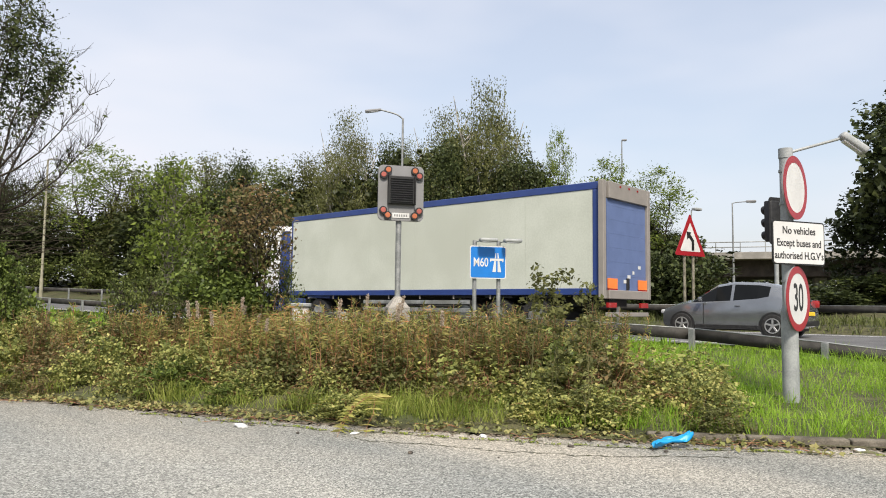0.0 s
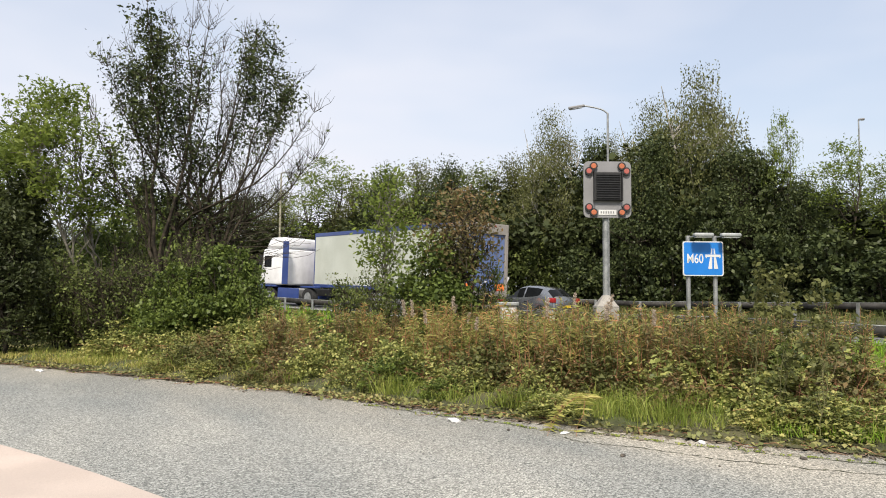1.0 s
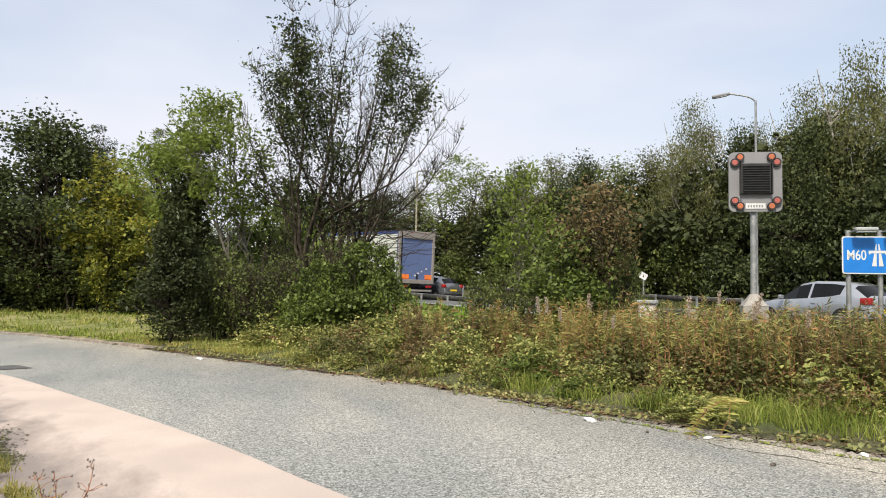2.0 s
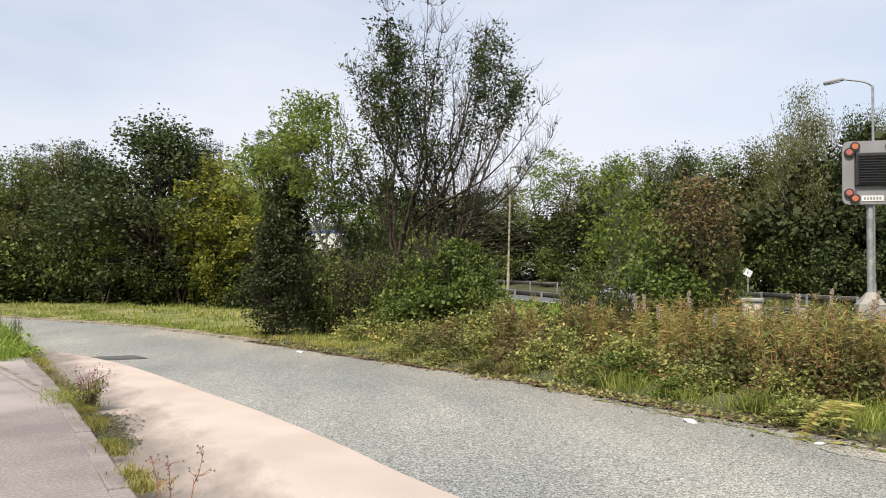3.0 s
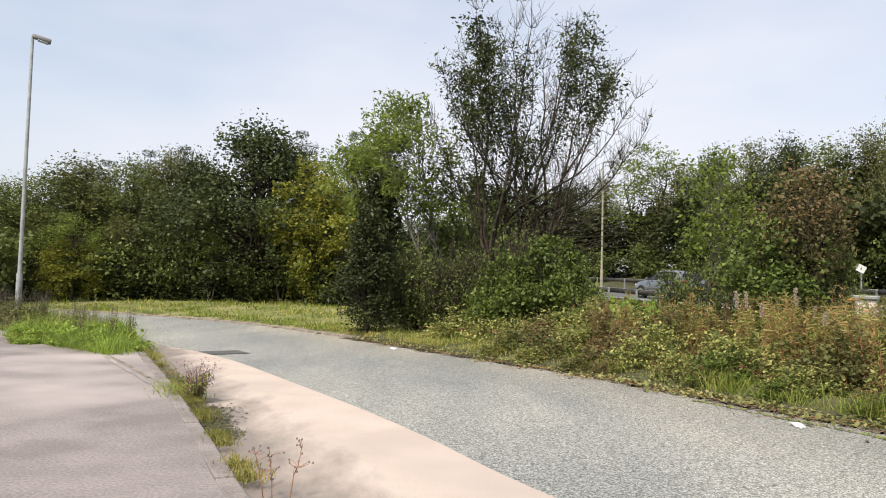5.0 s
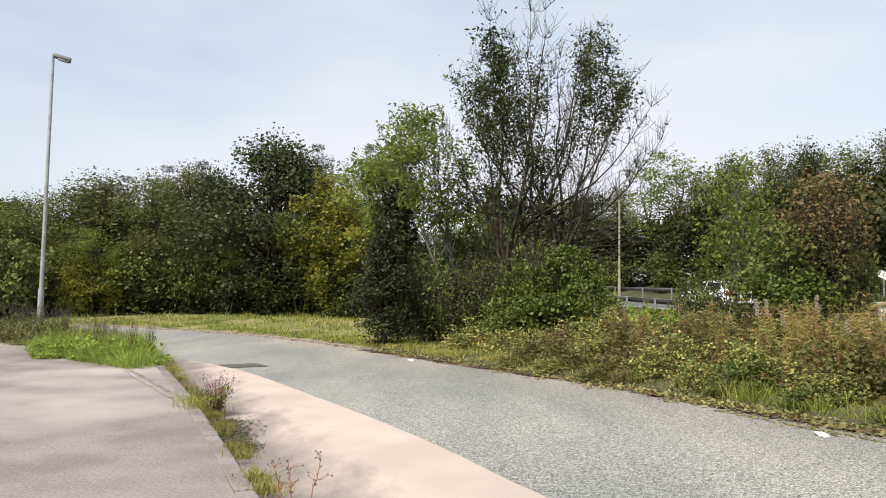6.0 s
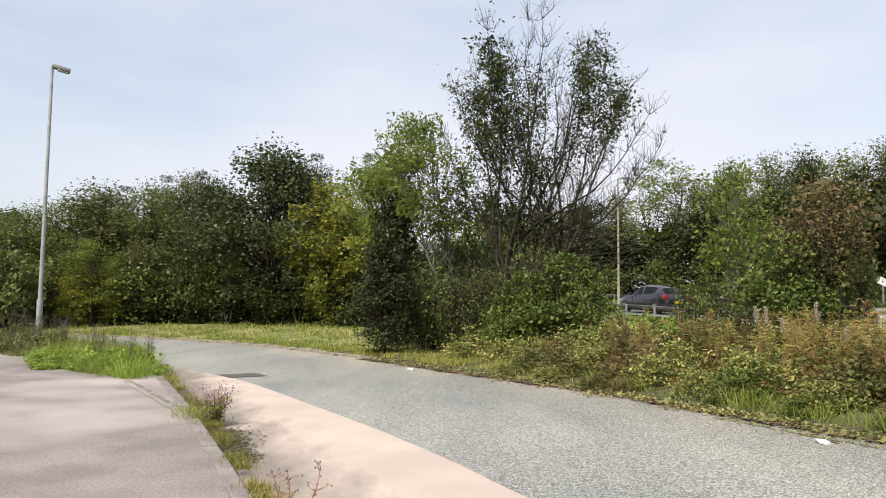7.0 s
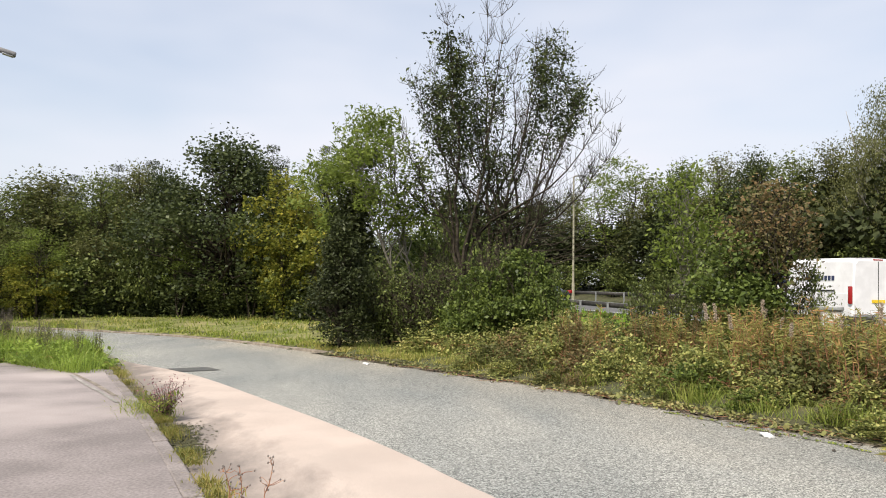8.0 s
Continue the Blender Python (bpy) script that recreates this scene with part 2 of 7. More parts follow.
GRASS_DRY = foliage("grass_straw", [(0.189, 0.216, 0.0405), (0.351, 0.338, 0.081), (0.54, 0.459, 0.162), (0.6, 0.54, 0.243)], 0.4)
GRASS_MIX = foliage("grass_mixed", [(0.108, 0.162, 0.027), (0.203, 0.257, 0.0405), (0.324, 0.338, 0.081), (0.459, 0.405, 0.149)], 0.4)
GRASS_LUSH = foliage("grass_lush", [(0.11, 0.17, 0.03), (0.24, 0.33, 0.05), (0.37, 0.46, 0.085), (0.52, 0.53, 0.17)], 0.4)
DOCKSTEM = surface("grey_brown_stems", (0.07, 0.06, 0.045), (0.15, 0.125, 0.09), 10, 0.9, 0, 0.2)
PAVEKERB = surface("pavement_kerb", (0.19, 0.166, 0.155), (0.265, 0.233, 0.22), 3, 0.95, 0, 0.5, 60, (0.21, 0.175, 0.15))
DRYHEAD = foliage("grey_brown_heads", [(0.045, 0.042, 0.026), (0.10, 0.09, 0.055), (0.19, 0.165, 0.105)], 0.2)
PURPLE = foliage("dead_flower_heads", [(0.16, 0.07, 0.07), (0.27, 0.13, 0.13), (0.22, 0.17, 0.09)], 0.2)
BLACK = surface("black_plastic", (0.012, 0.012, 0.013), (0.022, 0.022, 0.022), 8, 0.5)
RUBBER = surface("tyre_rubber", (0.014, 0.014, 0.014), (0.028, 0.028, 0.028), 12, 0.85)
WHITE = gloss("white_reflective", (0.60, 0.60, 0.59), 0.5)
RED = gloss("sign_red", (0.30, 0.016, 0.024), 0.4)
SIGNBLUE = gloss("sign_blue", (0.01, 0.17, 0.55), 0.4)
SIGNBLACK = gloss("sign_black", (0.015, 0.015, 0.015), 0.5)
SIGNGREY = gloss("sign_back_grey", (0.21, 0.21, 0.215), 0.6)
AMBER = gloss("amber_lens", (0.42, 0.13, 0.06), 0.3)
REDLENS = gloss("red_lens", (0.36, 0.10, 0.08), 0.3)
CURTAIN = surface("trailer_curtain", (0.465, 0.49, 0.43), (0.525, 0.55, 0.49), 0.8, 0.55, 0, 0.06, 20, (0.45, 0.47, 0.41), 0.15)
TRUCKBLUE = gloss("truck_blue", (0.025, 0.05, 0.19), 0.4, 0, 0.3)
SHUTTER = gloss("shutter_blue", (0.11, 0.155, 0.30), 0.5)
FRAMEGREY = gloss("trailer_frame_grey", (0.25, 0.23, 0.21), 0.5)
ORANGE = gloss("hazard_orange", (0.85, 0.22, 0.05), 0.5)
PAINT_SILVER = gloss("car_paint_silver", (0.38, 0.40, 0.42), 0.28, 0.6, 0.8)
PAINT_STEEL = gloss("car_paint_steel_grey", (0.20, 0.212, 0.225), 0.2, 0.65, 1.0)
PAINT_GREY = gloss("car_paint_grey", (0.03, 0.033, 0.037), 0.22, 0.1, 0.9)
PAINT_DARK = gloss("car_paint_dark", (0.02, 0.018, 0.023), 0.22, 0.2, 1.0)
PAINT_WHITE = gloss("vehicle_white", (0.78, 0.78, 0.79), 0.3, 0, 0.6)
GLASS = gloss("car_glass_tinted", (0.008, 0.009, 0.01), 0.05)
GLASS.node_tree.nodes["Principled BSDF"].inputs["Specular IOR Level"].default_value = 0.1
ALLOY = gloss("alloy_wheel", (0.5, 0.5, 0.51), 0.3, 0.7)
LAMPRED = gloss("tail_lamp_red", (0.3, 0.02, 0.02), 0.2)
LAMPCLEAR = gloss("lamp_clear", (0.65, 0.66, 0.68), 0.12, 0.2)
PLATE = gloss("plate_yellow", (0.75, 0.52, 0.03), 0.5)
NAVY = gloss("print_navy", (0.03, 0.04, 0.09), 0.5)
CLOTHBLUE = gloss("blue_plastic_sheet", (0.01, 0.28, 0.62), 0.35)
PAPER = surface("white_litter", (0.6, 0.6, 0.58), (0.75, 0.75, 0.73), 20, 0.7)
GREENSTEM = surface("green_stems", (0.08, 0.08, 0.03), (0.15, 0.14, 0.06), 10, 0.9, 0, 0.2)
DIRT = surface("road_dirt", (0.13, 0.11, 0.08), (0.23, 0.2, 0.155), 9, 1.0, 0, 0.8, 60, (0.13, 0.14, 0.06))
STONE = surface("dark_stone", (0.05, 0.045, 0.04), (0.12, 0.1, 0.08), 20, 0.9)

# ---- mesh helpers ----


def smooth_all(me):
    me.polygons.foreach_set("use_smooth", np.ones(len(me.polygons), dtype=bool))


def raw_mesh(name, V, F, mat, smooth=False):
    """A mesh from arrays: vertices (n, 3) and quads (m, 4)."""
    V, F = np.asarray(V, dtype=np.float32), np.asarray(F, dtype=np.int32)
    me = bpy.data.meshes.new(name)
    me.vertices.add(len(V))
    me.vertices.foreach_set("co", V.ravel())
    k = F.shape[1]
    me.loops.add(F.size)
    me.loops.foreach_set("vertex_index", F.ravel())
    me.polygons.add(len(F))
    me.polygons.foreach_set("loop_start", np.arange(0, F.size, k, dtype=np.int32))
    me.polygons.foreach_set("loop_total", np.full(len(F), k, dtype=np.int32))
    me.update(calc_edges=True)
    me.materials.append(mat)
    if smooth:
        smooth_all(me)
    return me


def raw_part(name, V, F, mat, parent=None, label="", smooth=False):
    ob = new(name, raw_mesh(name, V, F, mat, smooth))
    if name in ("crown", "leafage", "stem_cluster", "cane_tangle", "seed_fluff", "seed_spike"):
        ob["kind"] = "stuff"
    if parent is not None:
        ob.parent = parent
    if label:
        ob["label"] = label
    return ob


def part(name, bm, material, parent=None, label="", smooth=False):
    """One bmesh as one mesh object under a thing or part."""
    me = bpy.data.meshes.new(name)
    bm.to_mesh(me)
    bm.free()
    me.materials.append(material)
    if smooth:
        smooth_all(me)
        me.set_sharp_from_angle(angle=radians(42))
    ob = new(name, me)
    if parent is not None:
        ob.parent = parent
    if label:
        ob["label"] = label
    return ob


def thing(name, label, category, m=None, group="", kind=""):
    ob = new(name)
    ob.empty_display_size = 0.2
    if m is not None:
        ob.matrix_basis = m
    return tagged(ob, label, category, group, kind)


def box_bm(x0, x1, y0, y1, z0, z1, bevel=0.0, seg=2, bm=None):
    b = bmesh.new()
    bmesh.ops.create_cube(b, size=1)
    for v in b.verts:
        v.co = Vector(((x0 + x1) / 2 + v.co.x * (x1 - x0), (y0 + y1) / 2 + v.co.y * (y1 - y0), (z0 + z1) / 2 + v.co.z * (z1 - z0)))
    if bevel:
        bmesh.ops.bevel(b, geom=b.edges[:], offset=bevel, segments=seg, affect="EDGES", profile=0.5)
    return join_bm(bm, b)


def join_bm(bm, b):
    if bm is None:
        return b
    me = bpy.data.meshes.new("tmp")
    b.to_mesh(me)
    b.free()
    bm.from_mesh(me)
    bpy.data.meshes.remove(me)
    return bm


def cyl_bm(p, q, r0, r1=None, n=14, bm=None, caps=True, bevel=0.0):
    p, q = Vector(p), Vector(q)
    b = bmesh.new()
    bmesh.ops.create_cone(b, cap_ends=caps, segments=n, radius1=r0, radius2=r0 if r1 is None else r1, depth=(q - p).length)
    if bevel:
        bmesh.ops.bevel(b, geom=[e for e in b.edges if e.is_boundary or abs(e.calc_face_angle(0)) > 0.8], offset=bevel, segments=2, affect="EDGES")
    rot = (q - p).to_track_quat("Z", "Y").to_matrix().to_4x4()
    bmesh.ops.transform(b, matrix=Matrix.Translation((p + q) / 2) @ rot, verts=b.verts)
    return join_bm(bm, b)


def outline_bm(pts, depth, bevel=0.0, bm=None):
    """A flat outline in x, z, with thickness along y from 0 to depth."""
    b = bmesh.new()
    a = [b.verts.new((x, 0, z)) for x, z in pts]
    f = b.faces.new(a)
    r = bmesh.ops.extrude_face_region(b, geom=[f])
    for v in r["geom"]:
        if isinstance(v, bmesh.types.BMVert):
            v.co.y += depth
    bmesh.ops.recalc_face_normals(b, faces=b.faces[:])
    if bevel:
        bmesh.ops.bevel(b, geom=b.edges[:], offset=bevel, segments=2, affect="EDGES")
    return join_bm(bm, b)


def round_rect(w, h, r, n=5, cx=0.0, cz=0.0):
    out = []
    for sx, sz, a0 in ((1, 1, 0), (-1, 1, 90), (-1, -1, 180), (1, -1, 270)):
        for i in range(n + 1):
            a = radians(a0 + 90 * i / n)
            out.append((cx + sx * (w / 2 - r) + r * math.cos(a), cz + sz * (h / 2 - r) + r * math.sin(a)))
    return out


def circle_pts(r, n=40, cx=0.0, cz=0.0):
    return [(cx + r * math.cos(2 * math.pi * i / n), cz + r * math.sin(2 * math.pi * i / n)) for i in range(n)]


def ring_bm(r0, r1, depth, n=40, cx=0.0, cz=0.0, bm=None):
    b = bmesh.new()
    rows = []
    for r, y in ((r0, 0), (r1, 0), (r1, depth), (r0, depth)):
        rows.append([b.verts.new((cx + r * math.cos(2 * math.pi * i / n), y, cz + r * math.sin(2 * math.pi * i / n))) for i in range(n)])
    for k in range(4):
        for i in range(n):
            b.faces.new((rows[k][i], rows[k][(i + 1) % n], rows[(k + 1) % 4][(i + 1) % n], rows[(k + 1) % 4][i]))
    bmesh.ops.recalc_face_normals(b, faces=b.faces[:])
    return join_bm(bm, b)


def catmull(pts, n):
    """n points spread evenly over a smooth line through pts."""
    p = np.array(pts, dtype=float)
    p = np.vstack([2 * p[0] - p[1], p, 2 * p[-1] - p[-2]])
    out = []
    for i in range(1, len(p) - 2):
        for u in np.linspace(0, 1, 24, endpoint=False):
            a, b, c, d = p[i - 1], p[i], p[i + 1], p[i + 2]
            out.append(0.5 * (2 * b + (c - a) * u + (2 * a - 5 * b + 4 * c - d) * u * u + (3 * b - a - 3 * c + d) * u ** 3))
    out.append(p[-2])
    out = np.array(out)
    s = np.concatenate([[0], np.cumsum(np.linalg.norm(np.diff(out, axis=0), axis=1))])
    q = np.linspace(0, s[-1], n)
    return np.stack([np.interp(q, s, out[:, k]) for k in range(out.shape[1])], 1)


def strip(name, A, B, zf, mat, cross=2, thick=0.0):
    """A surface between two lines of equally many points."""
    A, B = np.asarray(A), np.asarray(B)
    n = len(A)
    V, F = [], []
    for i in range(n):
        for k in range(cross + 1):
            u = k / cross
            x, y = A[i] * (1 - u) + B[i] * u
            V.append((x, y, zf(x, y, u)))
    for i in range(n - 1):
        for k in range(cross):
            a = i * (cross + 1) + k
            F.append((a, a + 1, a + cross + 2, a + cross + 1))
    return raw_part(name, V, F, mat)


RNG = np.random.default_rng(7)


def leaves(C, size, up=0.3, aspect=0.55, rng=RNG, spread=0.35, lean=None):
    """Folded leaf blades at the points C: base, two sides, tip. Returns vertices and quads."""
    n = len(C)
    d = rng.normal(size=(n, 3))
    d[:, 2] = d[:, 2] * 0.7 - 0.25
    if lean is not None:
        d = d * 0.6 + lean
    d /= np.linalg.norm(d, axis=1)[:, None] + 1e-9
    nn = rng.normal(size=(n, 3))
    nn[:, 2] += up * 3
    s = np.cross(d, nn)
    s /= np.linalg.norm(s, axis=1)[:, None] + 1e-9
    nrm = np.cross(s, d)
    L = size * (1 + spread * rng.normal(size=n)).clip(0.45, 1.8)
    L = L[:, None]
    W = L * aspect * 0.5
    base = C - d * L * 0.5
    V = np.empty((n, 4, 3))
    V[:, 0] = base
    V[:, 1] = base + d * L * 0.45 + s * W + nrm * W * 0.35
    V[:, 2] = base + d * L
    V[:, 3] = base + d * L * 0.45 - s * W + nrm * W * 0.35
    F = np.arange(n * 4).reshape(n, 4)
    return V.reshape(-1, 3), F


def tubes(paths, sides=5):
    """Tapered tubes along paths [(points (k,3), radii (k,)), ...]."""
    VV, FF, off = [], [], 0
    ang = np.linspace(0, 2 * np.pi, sides, endpoint=False)
    for P, R in paths:
        P, R = np.asarray(P, float), np.asarray(R, float)
        k = len(P)
        T = np.gradient(P, axis=0)
        T /= np.linalg.norm(T, axis=1)[:, None] + 1e-9
        ref = np.where(np.abs(T[:, 2:3]) > 0.9, [[1.0, 0, 0]], [[0, 0, 1.0]])
        U = np.cross(T, ref)
        U /= np.linalg.norm(U, axis=1)[:, None] + 1e-9
        W = np.cross(T, U)
        V = P[:, None, :] + R[:, None, None] * (np.cos(ang)[None, :, None] * U[:, None, :] + np.sin(ang)[None, :, None] * W[:, None, :])
        VV.append(V.reshape(-1, 3))
        i, j = np.meshgrid(np.arange(k - 1), np.arange(sides), indexing="ij")
        a = i * sides + j
        b = i * sides + (j + 1) % sides
        FF.append(np.stack([a, b, b + sides, a + sides], -1).reshape(-1, 4) + off)
        off += k * sides
    return np.vstack(VV), np.vstack(FF)


def wobble_path(p, q, k, amp, rng, sag=0.0):
    p, q = np.asarray(p, float), np.asarray(q, float)
    u = np.linspace(0, 1, k)[:, None]
    P = p * (1 - u) + q * u
    P[1:-1] += rng.normal(size=(k - 2, 3)) * amp
    P[:, 2] += sag * (u[:, 0] * (1 - u[:, 0])) * 4
    return P


# ---- plan of the ground ----
# far edge of the access road, edge of the pink strip, kerb line (near to far)
FE_P = [(24, -14), (15.5, -6.5), (10.6, -1.2), (8.3, 1.5), (7.1, 2.9), (6.2, 4.0), (5.2, 5.4), (4.3, 7.0), (3.3, 9.0), (2.3, 10.9), (0.7, 13.5), (-1.8, 17.2), (-5.5, 22.0), (-9.3, 25.1), (-12.8, 27.0), (-20, 29.6), (-34, 32.5)]
PE_P = [(17, -12), (9.0, -6.0), (4.6, -1.0), (2.3, 2.0), (1.4, 3.4), (0.62, 4.8), (0.07, 6.05), (-0.6, 7.4), (-1.4, 8.85), (-2.9, 11.5), (-3.9, 12.9), (-5.3, 14.6), (-7.4, 18.4)]
KE_P = [(15, -13.5), (7.2, -7.5), (2.8, -2.5), (0.6, 1.2), (-0.4, 3.0), (-1.06, 4.37), (-1.5, 5.4), (-2.3, 7.2), (-3.2, 9.2), (-4.1, 11.1), (-4.9, 12.9), (-5.9, 15.3), (-7.6, 19.0), (-10.5, 22.2), (-14.0, 24.4), (-21, 26.6), (-34, 28.8)]
FE, KE = catmull(FE_P, 140), catmull(KE_P, 140)
PE = catmull(PE_P, 90)
# the main carriageway: straight past the camera, then bending to the left and climbing gently
MS = np.arange(-150, 230.1, 2.0)
MH = np.minimum(radians(6.03) + 0.015 * np.maximum(0, MS - 22.5), radians(62))
MDIR = np.stack([-np.sin(MH), np.cos(MH)], 1)
MNRM = np.stack([MDIR[:, 1], -MDIR[:, 0]], 1)
ML = np.cumsum(MDIR * 2.0, 0)
ML = ML - ML[75] + np.array([16.8, 0.0])
MAIN_Z = 0.52
MZ = MAIN_Z + 0.031 * np.maximum(0, MS - 26) - 0.00012 * np.maximum(0, MS - 60) ** 2


def nearest_line(x, y, L, along_too=False):
    """Signed distance of points from a line: positive on its right-hand side as it runs away."""
    p = np.stack([np.ravel(x), np.ravel(y)], 1)
    a, b = L[:-1], L[1:]
    d = b - a
    out, pos = np.empty(len(p)), np.empty(len(p))
    for i in range(0, len(p), 4000):
        e = p[i:i + 4000, None, :] - a[None]
        u = ((e * d).sum(2) / (d * d).sum(1)).clip(0, 1)
        e = e - u[..., None] * d
        r = np.hypot(e[..., 0], e[..., 1])
        j = r.argmin(1)
        k = np.arange(len(j))
        c = d[j, 0] * e[k, j, 1] - d[j, 1] * e[k, j, 0]
        out[i:i + 4000] = r[k, j] * np.where(c < 0, 1, -1)
        pos[i:i + 4000] = j + u[k, j]
    out = out.reshape(np.shape(x))
    return (out, pos.reshape(np.shape(x))) if along_too else out


def sstep(a, b, v):
    u = np.clip((np.asarray(v, float) - a) / (b - a), 0, 1)
    return u * u * (3 - 2 * u)


def ground_z(x, y):
    """Height of the earth."""
    x, y = np.asarray(x, float), np.asarray(y, float)
    dF = nearest_line(x, y, FE)
    dK = nearest_line(x, y, KE)
    m, mp = nearest_line(x, y, ML, True)
    mz = np.interp(mp, np.arange(len(MZ)), MZ)
    z = 0.09 + 0.24 * sstep(0.3, 5, dF)
    z = z + (mz - 0.06 - z) * sstep(-5.5, -1.2, m)
    z = z + 0.32 * sstep(8.7, 9.8, m) + 1.3 * sstep(10.5, 22, m)                       # bank behind the carriageway
    z = np.where((dF < 0.12) & (dK > -0.25), -0.12, z)    # bed of the access road
    z = np.where(dK <= -0.25, 0.02, z)
    return z


def gz(x, y):
    return float(ground_z(np.array([x]), np.array([y]))[0])


def axis_steps(lo, hi, step, reach):
    core = np.arange(lo, hi + step / 2, step)
    a, b = [], []
    p, s = hi, step
    while p < reach:
        s *= 1.35
        p += s
        a.append(p)
    p, s = lo, step
    while p > -reach:
        s *= 1.35
        p -= s
        b.append(p)
    return np.concatenate([b[::-1], core, a])


gx, gy = axis_steps(-22, 32, 0.5, 2500), axis_steps(-6, 42, 0.5, 2500)
GX, GY = np.meshgrid(gx, gy, indexing="xy")
GZ = ground_z(GX, GY) + 0.03 * np.sin(GX * 1.7) * np.cos(GY * 1.3) * ((np.abs(GX) < 60) & (np.abs(GY) < 60) & (ground_z(GX, GY) > 0.05))
nxg, nyg = len(gx), len(gy)
ii, jj = np.meshgrid(np.arange(nyg - 1), np.arange(nxg - 1), indexing="ij")
q0 = (ii * nxg + jj).ravel()
ground = raw_part("ground", np.stack([GX.ravel(), GY.ravel(), GZ.ravel()], 1), np.stack([q0, q0 + 1, q0 + nxg + 1, q0 + nxg], 1), SOIL, None, "", True)
tagged(ground, "dark soil and leaf litter under rough verge plants", "ground", "", "structure")

road = strip("road", KE, FE, lambda x, y, u: 0.0, ASPHALT, 10)
tagged(road, "pale worn asphalt access road curving past the verge", "road", "", "structure")
KE2 = catmull(KE_P[:13], 90)
over = strip("over_run_strip", KE2, PE, lambda x, y, u: 0.006, PINK, 4)
tagged(over, "smooth pink concrete strip along the asphalt edge", "road strip", "", "structure")
# paved area on which the camera stands, raised by a low kerb
KE_pave = catmull([(x - 0.117, y - 0.054) for x, y in KE_P[:11]], 90)
PV_OUT = np.stack([np.full(90, -16.0), np.linspace(-16, 22.3, 90)], 1)
pave = strip("pavement", PV_OUT, KE_pave, lambda x, y, u: 0.085, PAVE, 8)
tagged(pave, "stained greyish pink concrete pavement with weedy edge", "pavement", "", "structure")


def along(L, s0, s1, n):
    s = np.concatenate([[0], np.cumsum(np.linalg.norm(np.diff(L, axis=0), axis=1))])
    q = np.linspace(s0 * s[-1], s1 * s[-1], n)
    return np.stack([np.interp(q, s, L[:, 0]), np.interp(q, s, L[:, 1])], 1)


def kerb_stones(L, a, b, name, label, height, width, side, mat=KERB):
    s = np.concatenate([[0], np.cumsum(np.linalg.norm(np.diff(L, axis=0), axis=1))])
    base = thing(name, label, "kerb", None, "", "structure")
    b0 = box_bm(-0.45, 0.45, -width / 2, width / 2, -0.15, height, 0.018, 2)
    me = bpy.data.meshes.new("kerb_stone")
    b0.to_mesh(me)
    b0.free()
    me.materials.append(mat)
    q = a
    while q < b:
        x, y = np.interp(q, s, L[:, 0]), np.interp(q, s, L[:, 1])
        x2, y2 = np.interp(q + 0.4, s, L[:, 0]), np.interp(q + 0.4, s, L[:, 1])
        ang = math.atan2(y2 - y, x2 - x)
        ob = new("kerb_stone", me)
        ob.parent = base
        ob.matrix_basis = Matrix.Translation((x + side * math.sin(ang) * width / 2, y - side * math.cos(ang) * width / 2, random.uniform(-0.006, 0.006))) @ Matrix.Rotation(ang + random.uniform(-0.012, 0.012), 4, "Z")
        q += 0.915
    return base


def line_len(L, x, y):
    s = np.concatenate([[0], np.cumsum(np.linalg.norm(np.diff(L, axis=0), axis=1))])
    return s[np.argmin(np.hypot(L[:, 0] - x, L[:, 1] - y))]


kerb_stones(KE, 0.3, line_len(KE, -4.6, 12.2), "kerb_near", "low weathered kerb stones along the pavement", 0.086, 0.13, -1, PAVEKERB)
kerb_stones(FE, line_len(FE, 10.5, -1.2), line_len(FE, 6.3, 3.9), "kerb_verge", "half-buried kerb stones below the grass verge", 0.07, 0.13, 1, KERBOLD)
kerb_stones(FE, line_len(FE, -1.8, 17.2), line_len(FE, -20, 29.6), "kerb_far", "low kerb stones along the far grass verge", 0.06, 0.11, 1)


def main_pt(s, m, dz=0.0):
    """A spot on the carriageway: s metres along it, m to the right of its datum."""
    i = np.interp(s, MS, np.arange(len(MS)))
    k = np.arange(len(MS))
    p = [np.interp(i, k, v) for v in (ML[:, 0], ML[:, 1], MNRM[:, 0], MNRM[:, 1], MZ)]
    return (float(p[0] + m * p[2]), float(p[1] + m * p[3]), float(p[4]) + dz)


def main_turn(s):
    return math.degrees(float(np.interp(s, MS, MH)))


def main_strip(name, m0, m1, z, mat, n=190):
    V, F = [], []
    for i, s in enumerate(np.linspace(-148, 226, n)):
        V += [main_pt(s, m0, z), main_pt(s, m1, z)]
        if i:
            F.append((2 * i - 2, 2 * i - 1, 2 * i + 1, 2 * i))
    return raw_part(name, V, F, mat)


tagged(main_strip("carriageway", -1.2, 8.6, 0.0, ROADTAR), "dark asphalt main carriageway behind the verge", "road", "", "structure")
tagged(main_strip("edge_line_near", -0.55, -0.4, 0.004, WHITELINE), "white painted edge line on the carriageway", "road marking", "", "structure")
tagged(main_strip("edge_line_far", 7.6, 7.8, 0.004, WHITELINE), "white painted edge line on the carriageway", "road marking", "", "structure")

# ---- trees and bushes ----


def polar(az, r):
    """Plan position by bearing (degrees right of +y) and range from the origin."""
    return r * math.sin(radians(az)), r * math.cos(radians(az))


